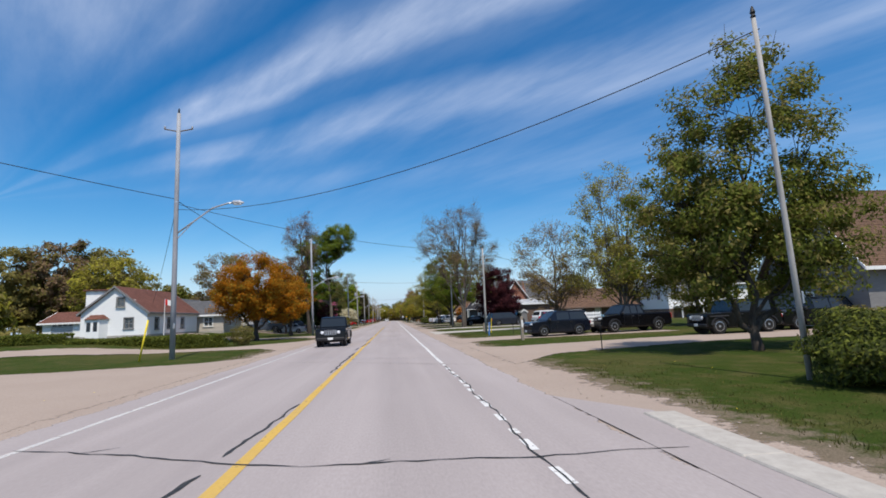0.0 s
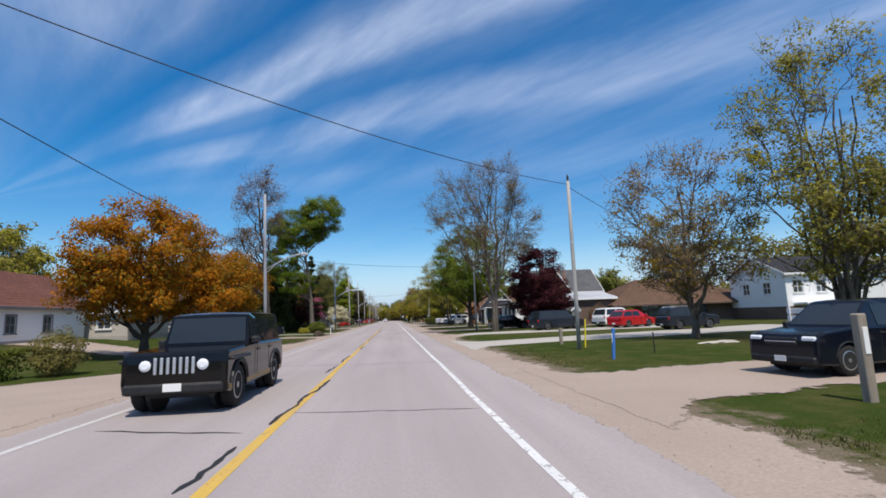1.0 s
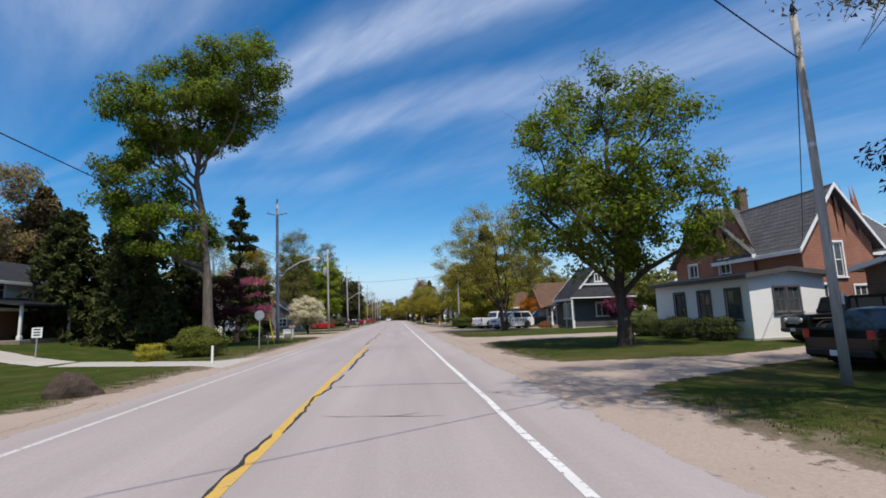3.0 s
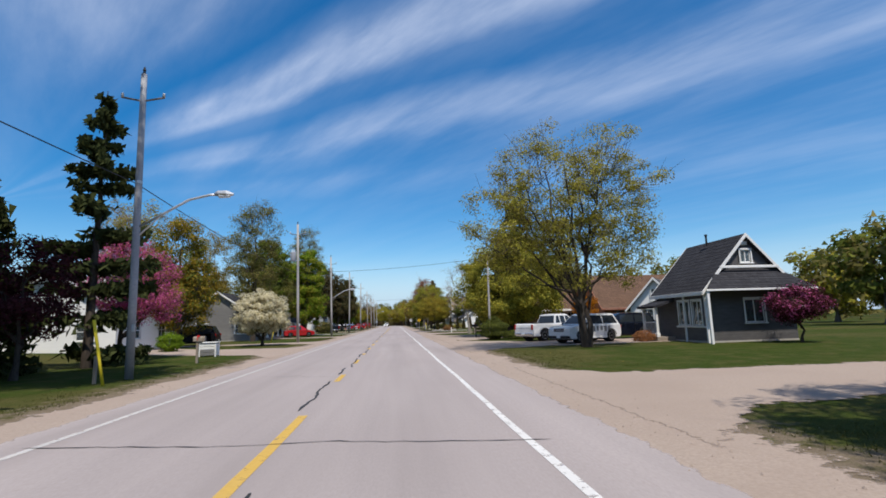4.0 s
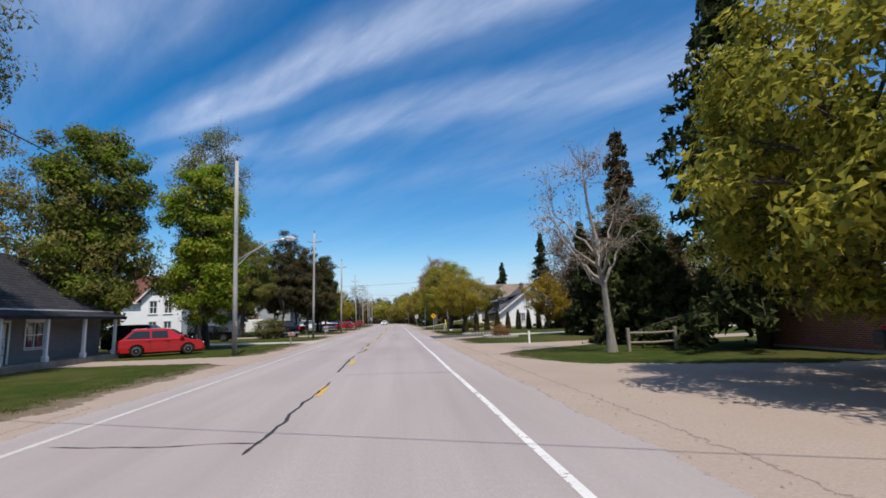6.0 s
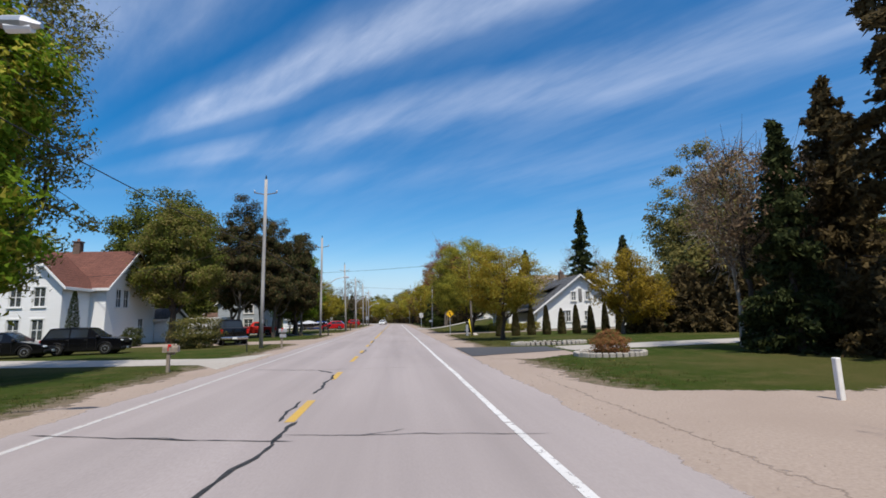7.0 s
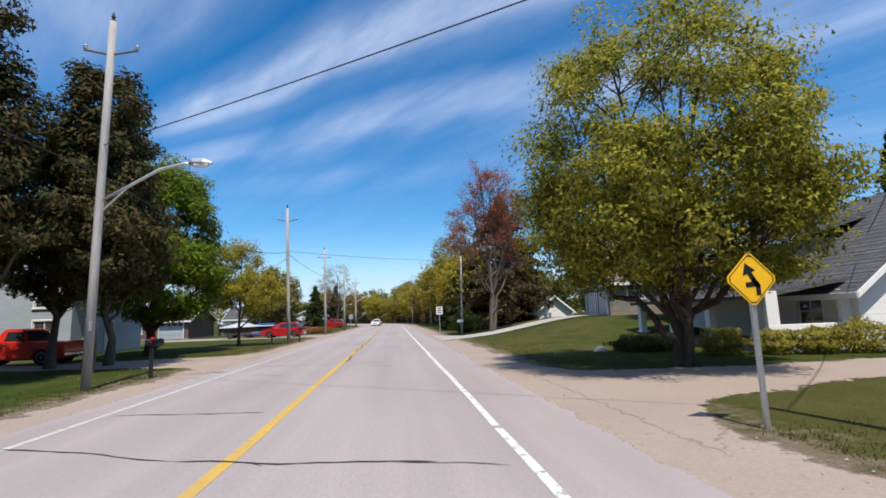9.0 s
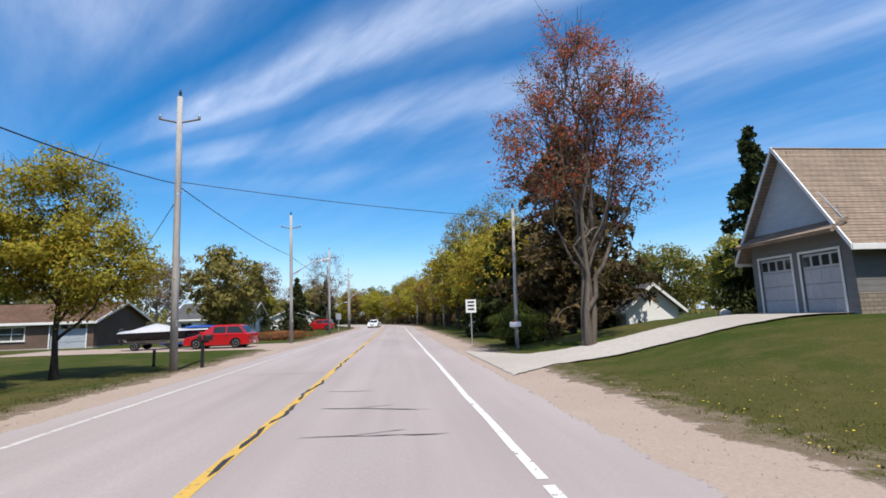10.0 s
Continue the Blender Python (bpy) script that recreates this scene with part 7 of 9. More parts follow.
house("brown bungalow with a low roof and grey garage doors", -39.5, 243.5, 14.4, 8.5, 2.4, 1.6, "x", M_BRICK_BROWN, M_ROOF_BROWN, garages=(("S", 11.0, 13.8, 2.1),), holes=(("S", 2, 4, 0.8, 1.9), ("S", 7, 9, 0.8, 1.9)), lap=0, gmat=M_SIDING_BLUE)
house("white bungalow with a grey roof", -27, 262, 9, 8, 2.5, 1.9, "x", M_SIDING, M_ROOF_GREY, holes=(("S", 1, 2.4, 0.8, 1.9), ("S", 5.5, 7, 0.8, 1.9), ("E", 2, 3.2, 0.8, 1.9)))
house("distant white bungalow among trees", -25, 300, 10, 9, 2.6, 2.1, "y", M_SIDING, M_ROOF_BROWN, holes=(("S", 1.5, 3, 0.8, 1.9), ("S", 6, 7.5, 0.8, 1.9)))

# ---------------------------------------------------------------- houses, right of the road
house("tall-gabled house with a brown roof and grey siding", 26.8, 24.5, 11, 7, 4.2, 4.6, "x", M_SIDING_GREY, M_ROOF_BROWN, garages=(("S", 5.0, 8.0, 2.2),), holes=(("S", 1.5, 2.7, 0.9, 2.1), ("W", 2, 3.4, 0.9, 2.1)), gable_windows=(("W", 3.5, 5.4, 1.0, 1.1),), over=0.6)
hw = house("white raised bungalow over a dark brick lower floor", 39.8, 66, 12.5, 8.0, 4.9, 1.9, "x", M_SIDING, M_ROOF_DARK, holes=(("S", 0.8, 1.9, 2.7, 4.0), ("S", 3.4, 4.5, 2.7, 4.0), ("S", 7.5, 9.3, 2.7, 4.0), ("W", 2, 3, 2.7, 3.9), ("W", 5, 6, 2.7, 3.9)))
part("lower_wall", Geo().box(-0.05, 12.55, -0.05, 8.05, -0.1, 1.35, 0.02), M_BRICK_BROWN, hw)
for u in (1.0, 4.2, 7.4):
    part("carport_post", Geo().box(u - 0.08, u + 0.08, -1.6, -1.44, 0, 1.5, 0.015), M_WHITE, hw)
part("balcony", Geo().box(0.6, 8.2, -1.7, -0.02, 1.5, 1.72, 0.02), M_SIDING, hw)
house("dark brick bungalow under a broad brown hipped roof", 25.6, 74.0, 17, 10, 2.7, 2.6, "x", M_BRICK_BROWN, M_ROOF_BROWN, holes=(("S", 3, 5, 0.7, 2.0), ("S", 9, 11, 0.7, 2.0), ("W", 3, 5, 0.7, 2.0)), doors=(("S", 6.5, 7.4, 2.05),), over=1.0, hip=1.0, lap=0, trim=M_BRICK_BROWN)
house("small brown outbuilding with a pale metal roof", 20.4, 74.5, 5.0, 7, 3.2, 0.7, "x", M_BRICK_BROWN, M_ROOF_METAL, doors=(("W", 2, 2.9, 2.0),), lap=0, name="outbuilding", category="outbuilding")
house("red brick house front with a steep gable", 20.0, 84.2, 3.9, 6, 4.8, 2.8, "y", M_BRICK, M_ROOF_GREY, holes=(("S", 1.4, 2.2, 2.9, 4.6), ("S", 0.5, 1.2, 0.4, 2.5), ("S", 2.6, 3.3, 0.8, 2.4)), lap=0, over=0.35, rakes="S")
house("red brick farmhouse with a grey tiled roof", 19.8, 87.2, 10, 7.4, 4.7, 3.2, "x", M_BRICK, M_ROOF_GREY, holes=(("W", 1.5, 2.4, 2.8, 4.4), ("W", 4.6, 5.5, 2.8, 4.4)), lap=0, over=0.35, rakes="E", chimney=(2.6, 3.7, 9.0))
house("white flat-roofed addition with paired windows", 16.1, 83.1, 3.8, 8, 3.1, 0.25, "y", M_SIDING, M_ROOF_GREY, holes=(("S", 1.2, 1.75, 1.3, 2.4), ("S", 1.9, 2.45, 1.3, 2.4), ("W", 2.0, 3.0, 1.0, 2.4), ("W", 4.2, 5.2, 1.0, 2.4), ("W", 6.4, 7.4, 1.0, 2.4)), lap=0.0, over=0.3, trim=M_SIDING_DARK)
house("grey shed with a white door beside a drive", 19.5, 72.2, 0.9, 1.2, 1.9, 0.3, "y", M_SIDING_GREY, M_ROOF_GREY, name="shed", category="shed", over=0.1, base=0)
h5 = house("charcoal cottage with white trim and a steep dark roof", 17.2, 108.3, 5.4, 5.0, 3.2, 2.95, "y", M_SIDING_DARK, M_ROOF_DARK, holes=(("S", 2.35, 3.5, 1.1, 2.4), ("W", 2.4, 3.45, 1.0, 2.4), ("W", 3.75, 4.6, 1.0, 2.4)), gable_windows=(("S", 2.7, 4.85, 0.62, 0.7),), over=0.3, bars=(1, 0))
part("gable_trim", Geo().box(0.9, 4.5, -0.34, -0.26, 4.15, 4.3, 0.02), M_WHITE, h5)
part("skirt_roof", roof_slab((-0.6, -1.1, 2.95), (6.0, -1.1, 2.95), (0.9, -0.02, 4.15), (4.5, -0.02, 4.15)), M_ROOF_DARK, h5)
part("skirt_fascia", Geo().box(-0.62, 6.02, -1.13, -1.08, 2.85, 2.95, 0.01), M_WHITE, h5)
part("gable_vent", Geo().box(2.5, 2.9, -0.09, -0.03, 5.5, 5.75, 0.02), M_WHITE, h5)
part("vent_pipe", Geo().lathe([(0.06, 5.9), (0.06, 6.5), (0.09, 6.5), (0.09, 6.6)], 8, at=(2.3, 2.6, 0)), M_BLACK, h5)
for px, py in ((-0.02, -0.02), (-0.02, 5.0), (-0.02, 2.0), (-0.5, -1.0)):
    part("corner_board", Geo().box(px - 0.06, px + 0.08, py - 0.06, py + 0.06, 0, 2.85, 0.01), M_WHITE, h5)
part("sill_band", Geo().box(-0.07, -0.02, 0.06, 2.9, 0.86, 0.95, 0.01), M_WHITE, h5)
porch(h5, -1.2, 0.0, 3.2, 4.9, 0, 2.2, M_ROOF_DARK, [(-1.1, 3.3), (-1.1, 4.8)], high="E", rail=True)
house("white clapboard house with a grey gabled roof", 21.3, 125.0, 4.3, 3.5, 2.6, 2.4, "y", M_SIDING, M_ROOF_GREY, turn=-38, holes=(("S", 0.9, 1.9, 1.0, 2.2), ("S", 2.8, 3.8, 1.0, 2.2), ("W", 2, 3.2, 1.0, 2.2)), gable_windows=(("S", 2.3, 3.5, 0.9, 1.0),))
house("red brick bungalow with a broad brown roof", 20.4, 128.6, 9, 7.2, 2.9, 3.1, "x", M_BRICK, M_ROOF_BROWN, holes=(("S", 1.2, 2.8, 0.9, 2.2), ("S", 5, 6.5, 0.9, 2.2), ("W", 2, 3.4, 0.9, 2.2)), lap=0, over=0.5, trim=M_BRICK)
house("red brick double garage with pale doors", 15.9, 136.2, 5.0, 6, 2.9, 2.1, "x", M_BRICK, M_ROOF_BROWN, garages=(("S", 0.55, 2.15, 2.35), ("S", 2.75, 4.35, 2.35)), lap=0, name="garage", category="garage", gmat=M_SIDING_BEIGE)
h9 = house("white clapboard cottage with a grey roof and porch", 16.0, 196.1, 10.6, 10, 2.35, 3.9, "y", M_SIDING, M_ROOF_GREY, holes=(("S", 2.85, 3.4, 0.85, 2.1), ("S", 3.5, 4.05, 0.85, 2.1), ("S", 5.7, 6.3, 0.95, 2.0), ("S", 9.3, 9.9, 0.9, 2.0), ("W", 7.5, 8.6, 0.8, 1.9)),
           gable_windows=(("S", 4.5, 3.75, 0.55, 1.0), ("S", 6.2, 3.8, 0.55, 1.0)), over=0.55, chimney=(5.3, 6.0, 7.0), z=-0.05)
part("gable_bracket", Geo().box(5.1, 5.5, -0.12, -0.02, 3.2, 4.6, 0.02), M_SIDING_GREY, h9)
part("dormer_wall", Geo().box(0.7, 2.6, 3.0, 7.6, 2.6, 4.35, 0.02), M_SIDING_GREY, h9)
part("dormer_roof", roof_slab((0.25, 2.6, 4.3), (0.25, 8.0, 4.3), (4.6, 2.6, 5.5), (4.6, 8.0, 5.5)), M_ROOF_GREY, h9)
part("dormer_fascia", Geo().box(0.2, 0.28, 2.6, 8.0, 4.12, 4.32, 0.01), M_WHITE, h9)
for yy in (3.9, 5.3, 6.7):
    part("dormer_window", Geo().box(0.66, 0.7, yy - 0.4, yy + 0.4, 3.1, 4.0), M_GLASS, h9)
part("basement_window", Geo().box(5.2, 6.4, -0.06, -0.022, 0.05, 0.4), M_GLASS, h9)
part("porch_wall", Geo().box(-3.2, 0.0, 0.25, 0.43, 0, 0.95, 0.01).box(-3.2, -2.75, 0.26, 0.42, 0.95, 2.1, 0.01).box(-0.4, 0, 0.26, 0.42, 0.95, 2.1, 0.01), M_SIDING, h9)
porch(h9, -3.3, -0.02, 0.5, 9.0, 0, 1.98, M_ROOF_GREY, [(-3.1, 0.8), (-3.1, 3.4), (-3.1, 6.0), (-3.1, 8.8)], high="E", slope=0.55, post_w=0.3)
h10 = house("grey house garage wing with a tall tan gabled roof", 16.0, 215.1, 4.8, 4.7, 3.1, 3.7, "x", M_SIDING_GREY, M_ROOF_TAN, garages=(("W", 0.45, 2.1, 2.35), ("W", 2.55, 4.2, 2.35)), holes=(("S", 1.4, 2.6, 1.2, 2.4),), z=1.2, over=0.45)
part("gable_skirt_roof", roof_slab((-0.75, -0.02, 3.0), (-0.75, 4.72, 3.0), (0.0, -0.02, 3.45), (0.0, 4.72, 3.45)), M_ROOF_TAN, h10)
part("stone_base", Geo().box(-0.06, 4.8, -0.08, -0.022, 0, 0.75, 0.01), M_STONE, h10)
part("gable_face", Geo().add([(-0.03, 0.1, 3.4), (-0.03, 4.6, 3.4), (-0.03, 2.35, 6.6), (-0.06, 0.1, 3.4), (-0.06, 4.6, 3.4), (-0.06, 2.35, 6.6)], [(0, 1, 2), (3, 5, 4), (0, 3, 4, 1), (1, 4, 5, 2), (2, 5, 3, 0)]), M_SIDING_BLUE, h10)
h11 = house("grey house on a grassy knoll with a tan roof", 20.85, 216.8, 11, 8, 3.2, 3.9, "x", M_SIDING_GREY, M_ROOF_TAN, holes=(("S", 1.0, 2.0, 0.9, 2.4), ("S", 5.5, 7.0, 0.9, 2.4)), doors=(("S", 3.0, 4.0, 2.1),), z=1.2, over=0.45)
porch(h11, 0.3, 8, -1.9, 0.0, 0, 2.7, M_ROOF_TAN, [(0.5, -1.7), (2.2, -1.7), (4.2, -1.7), (6.5, -1.7)], high="N", slope=0.7, post_w=0.2, rail=True)
for px in (0.5, 2.2, 4.2, 6.5):
    part("column_base", Geo().box(px - 0.24, px + 0.24, -1.94, -1.46, 0.3, 1.2, 0.03), M_STONE, h11)
house("steep gabled bay of a tan-roofed house", 22.9, 214.4, 3.4, 3.0, 3.2, 2.9, "y", M_SIDING_GREY, M_ROOF_TAN, holes=(("S", 1.0, 2.4, 0.9, 2.4),), z=1.2)
house("small cream outbuilding with a grey roof", 15.0, 230, 3.6, 6, 1.9, 1.5, "y", M_SIDING, M_ROOF_GREY, garages=(("W", 1.0, 3.4, 1.6),), name="outbuilding", category="outbuilding", z=-0.05)
house("distant white bungalow with a grey roof", 12.5, 258, 9, 8, 2.6, 1.8, "x", M_SIDING, M_ROOF_GREY, holes=(("S", 1, 2.4, 0.8, 1.9), ("S", 5, 6.6, 0.8, 1.9)))
house("distant white house among trees", 14, 296, 9, 8, 2.8, 2.2, "y", M_SIDING, M_ROOF_BROWN, holes=(("S", 1, 2.4, 0.8, 1.9), ("S", 5, 6.6, 0.8, 1.9)))

# ---------------------------------------------------------------- trees, right of the road
tree("leafy green maple beside a gravel drive", 12.5, 15.6, [(0.2, 0, 7.2, 2.9, 2.9, 4.0), (-2.1, 0.3, 4.2, 2.6, 2.6, 2.9), (2.3, 0.2, 4.6, 2.6, 2.6, 2.6), (0.4, 0, 3.4, 3.4, 3.0, 2.0)], F_GREEN, 30000, 0.16, 0.14, 240, 0.4, 10, 0.12, M_BARK_DARK, 1, 11, m2=F_OLIVE, share=0.3)
tree("broad half-leafed tree with many upright stems", 20.5, 41, [(0.2, 0, 9.4, 4.6, 4.6, 5.6), (-1.8, 0, 5.8, 4.4, 4.0, 3.6), (2, 0, 5.5, 3.8, 3.8, 3.6)], F_OLIVE, 14000, 0.18, 0.3, 300, 0.46, 16, 0.12, M_BARK, 6, 12, m2=F_YELLOW, share=0.5, stems=5)
tree("rounded olive-green tree in front of a house", 25.6, 38.2, [(0, 0, 5.0, 4.4, 4.0, 4.2)], F_OLIVE, 14000, 0.2, 0.22, 170, 0.5, 9, 0.2, None, 0, 13, m2=F_GREEN, share=0.4)
tree("young half-leafed tree with brownish buds", 15.9, 45.4, [(-0.4, 0, 6.6, 3.9, 3.6, 4.2), (0.3, 0, 4.0, 4.0, 3.4, 1.8)], F_BUD, 7500, 0.15, 0.17, 240, 0.42, 14, 0.15, M_BARK, 6, 14, m2=F_GOLD, share=0.45)
tree("dense dark purple-leaved maple", 15.8, 72.1, [(0, 0, 5.2, 3.0, 3.0, 3.8), (0.2, 0, 3.2, 3.3, 3.2, 2.4)], F_PURPLE, 22000, 0.22, 0.2, 170, 0.45, 8, 0.15, M_BARK_DARK, 0, 15)
tree("tall old maple, nearly bare, with opening buds", 9.8, 67.2, [(-3.2, 0, 11.8, 3.4, 3.6, 4.4), (0.6, 0.3, 13.6, 3.2, 3.8, 4.8), (-0.6, 0, 8.4, 4.6, 4.2, 2.6), (3.2, 1.4, 11.2, 2.8, 3.0, 3.8)], F_BUD, 15000, 0.13, 0.27, 400, 0.5, 18, 0.45, M_BARK, 7, 16, m2=F_OLIVE, share=0.4, stems=2)
tree("green maple with a rounded open crown", 10.1, 83.3, [(0, 0, 8.6, 4.6, 4.6, 4.9), (-1.0, 0, 6.0, 4.4, 4.2, 2.8), (2.2, 0, 5.6, 3.4, 3.4, 2.2)], F_GREEN, 22000, 0.2, 0.3, 230, 0.48, 12, 0.3, M_BARK_DARK, 1, 17, m2=F_FRESH, share=0.35)
tree("spreading pale green tree with drooping open branches", 10.4, 108.9, [(-5.0, -0.4, 7.0, 2.6, 3.0, 2.6), (-1.6, 0, 9.2, 3.4, 4.0, 4.0), (1.8, 0, 8.8, 2.9, 3.8, 4.2), (0.4, 0, 5.2, 4.2, 4.2, 2.2), (-3.4, 0.6, 5.0, 2.4, 2.4, 1.8)], F_OLIVE, 34000, 0.125, 0.26, 340, 0.42, 15, 0.12, M_BARK_DARK, 3, 18, m2=F_YELLOW, share=0.55, stems=3)
tree("dense rounded yellow-green maple over a gravel drive", 11.3, 130, [(0.0, 0, 5.7, 4.8, 4.8, 3.9), (0.0, 0, 3.8, 5.3, 5.2, 2.5)], F_YELLOW, 40000, 0.2, 0.34, 330, 0.5, 12, 0.2, M_BARK_DARK, 0, 19, m2=F_GREEN, share=0.25, shell=0.8)
tree("thin bare tree with a pale trunk", 9, 142.3, [(-0.8, 0, 6.2, 2.4, 2.4, 3.0)], F_BUD, 800, 0.12, 0.17, 90, 0.4, 10, 0.3, M_BARK_PALE, 5, 20)
spruce("tall dark spruce rising behind a maple", 15.3, 141.5, 17.0, 4.6, 21, low=0.1, power=0.55, sparse=0.9, count=11000)
tree("small rust-coloured tree by a house", 17.9, 127.2, [(0, 0, 2.2, 1.2, 1.2, 1.6)], F_ORANGE, 3500, 0.14, 0.08, 50, 0.3, 6, 0.15, None, 0, 22)
for k, (xx, yy, hh, rr) in enumerate(((12.8, 147.5, 6.5, 2.4), (15.5, 150.5, 7.5, 2.6), (13.5, 146.0, 5.0, 2.2))):
    spruce("dark evergreen in a thick group by a drive", xx, yy, hh, rr, 30 + k, low=0.0, count=6000, leafmat=F_CEDAR, power=0.6)
tree("purplish bare-twigged tree behind evergreens", 14.5, 160.6, [(0, 0, 6.0, 2.4, 2.4, 2.6)], F_BUD, 3500, 0.15, 0.14, 100, 0.5, 10, 0.3, M_BARK_DARK, 5, 33)
spruce("large ragged brown-green spruce on a lawn", 16.5, 155.3, 15.5, 2.8, 34, F_NEEDLE_BROWN, 0.02, 0.8, ragged=0.45, count=20000, size=0.2, power=0.75)
spruce("broad dark spruce on a lawn", 18.4, 160.0, 11.5, 3.2, 35, F_NEEDLE_BROWN, 0.02, 1.0, ragged=0.3, count=18000, size=0.22)
spruce("slim dark spruce beside a taller one", 14.6, 158.6, 9.0, 1.6, 36, F_NEEDLE, 0.02, 0.9, ragged=0.42, count=13000, size=0.17)
tree("thin bare young tree on a lawn", 15.4, 162.6, [(0, 0, 6.4, 1.9, 1.9, 3.6)], F_BUD, 500, 0.12, 0.11, 80, 0.4, 9, 0.25, M_BARK_PALE, 5, 37)
for k, (xx, yy, hh, rr) in enumerate(((36, 194, 22, 7.0), (43, 203, 19.5, 6.5), (31, 186, 12, 4.5), (27, 180, 8, 3.6), (40, 182, 12, 5))):
    tree("large rounded brownish-green tree behind the lawns", xx, yy, [(0, 0, hh * 0.58, rr, rr, hh * 0.42), (1, 0, hh * 0.36, rr * 1.05, rr, hh * 0.3)], F_OLIVE, 16000, 0.36, 0.35, 200, 0.75, 10, 0.2, None, 0, 40 + k, m2=F_CEDAR, share=0.25)
tree("small golden-leaved tree on a lawn", 17.6, 178.5, [(0.6, 0, 4.0, 3.2, 3.0, 2.6), (1.5, 0, 2.6, 2.8, 2.6, 1.6)], F_GOLD, 9000, 0.18, 0.13, 170, 0.4, 10, 0.25, M_BARK, 2, 46, m2=F_GOLD, share=0.4)
tree("round-crowned golden-green tree on the verge", 7.3, 175.3, [(0.1, 0, 4.4, 3.4, 2.6, 2.2), (0.3, 0, 3.3, 3.0, 2.5, 1.4)], F_GOLD, 24000, 0.105, 0.15, 230, 0.36, 11, 0.3, M_BARK_DARK, 1, 47, m2=F_YELLOW, share=0.4)
tree("big dense yellow-green maple by a cottage", 8.1, 193.9, [(-0.3, -0.4, 6.6, 3.9, 3.9, 3.5), (-0.2, -0.3, 4.6, 4.3, 4.2, 2.4), (-0.2, -0.3, 3.6, 4.2, 4.1, 1.5)], F_YELLOW, 62000, 0.125, 0.25, 400, 0.44, 15, 0.16, M_BARK_DARK, 0, 48, m2=F_GREEN, share=0.35, shell=0.72, stems=3)
tree("small dark green tree on a grassy knoll", 17.5, 207.6, [(0, 0, 4.2, 2.5, 2.3, 2.3), (-0.3, 0, 2.9, 2.6, 2.4, 1.2)], F_GREEN, 12000, 0.15, 0.12, 130, 0.38, 9, 0.2, M_BARK_DARK, 0, 364, m2=F_CEDAR, share=0.6)
spruce("dark spruce behind a white cottage", 27.5, 210, 16.5, 2.8, 49)
spruce("dark conifer behind a white cottage", 33, 208, 12, 2.6, 50, sparse=0.8)
tree("half-bare tree behind a cottage", 30, 216, [(0, 0, 8, 4, 4, 4)], F_BUD, 3000, 0.16, 0.22, 140, 0.5, 10, 0.3, None, 4, 51)
tree("tall thin maple with red spring buds", 7.9, 219, [(0.2, 0, 11.2, 2.6, 2.6, 3.0), (2.3, 0, 8.6, 2.2, 2.4, 3.4), (-1.6, 0, 8.2, 2.2, 2.2, 2.8)], F_RED, 8000, 0.15, 0.22, 260, 0.42, 14, 0.35, M_BARK, 6, 53, m2=F_BUD, share=0.4, stems=3)
for k, (xx, yy, hh, rr) in enumerate(((11.6, 230.5, 14.2, 5.6), (14.0, 234.0, 9.6, 3.6), (8.6, 236, 9.0, 3.0))):
    spruce("dark spruce behind a red-budded maple", xx, yy, hh, rr, 54 + k, F_NEEDLE_BROWN if k == 0 else F_NEEDLE, 0.13, count=13000, ragged=0.3, power=0.65)
spruce("tall narrow spruce behind a house", 24.2, 229, 13.5, 3.0, 58, sparse=0.9)
spruce("small green spruce by an outbuilding", 19.6, 236.5, 5.2, 1.9, 59, low=0.0, count=5000)
for k, (xx, yy, hh, rr) in enumerate(((27, 246, 8.5, 4), (22, 250, 7.5, 3.6), (36, 240, 10, 4.5))):
    tree("rounded green tree behind houses", xx, yy, [(0, 0, hh * 0.58, rr, rr, hh * 0.42)], F_OLIVE, 6000, 0.28, 0.22, 110, 0.7, 8, 0.2, None, 0, 60 + k, m2=F_GREEN, share=0.5)
tree("tall hazy half-leafed tree behind a bungalow", 44, 92, [(0, 0, 12, 4, 4, 6), (1, 0, 8, 4, 4, 4)], F_OLIVE, 9000, 0.3, 0.3, 190, 0.6, 12, 0.25, None, 2, 360, m2=F_BUD, share=0.4)
# trees that stand along the far road
row = random.Random(9)
for k in range(30):
    yy = 237 + 6.6 * k + row.uniform(-2.5, 2.5)
    xx, hh = bend(yy) + 9.0 + row.uniform(-1.4, 3.0), row.uniform(8.5, 12.0)
    tree("yellow-green roadside tree in a long row", xx, yy, [(0, 0, hh * 0.6, hh * 0.4, hh * 0.4, hh * 0.4)], row.choice((F_YELLOW, F_GOLD, F_YELLOW)), 5600, 0.3, 0.17, 120, 0.6, 8, 0.2, M_BARK_DARK, 0, 370 + k, m2=row.choice((F_GOLD, F_BUD, F_YELLOW)), share=0.4)
for k in range(14):
    yy = 262 + 9.5 * k + row.uniform(-3, 3)
    xx, hh = bend(yy) + 17.5 + row.uniform(-2, 3), row.uniform(10.5, 14.5)
    tree("taller mixed tree behind a roadside row", xx, yy, [(0, 0, hh * 0.6, hh * 0.38, hh * 0.38, hh * 0.4)], row.choice((F_OLIVE, F_BUD, F_GREEN)), 3600, 0.4, 0.24, 100, 0.7, 8, 0.2, M_BARK_DARK, 1, 420 + k, m2=F_OLIVE, share=0.4)
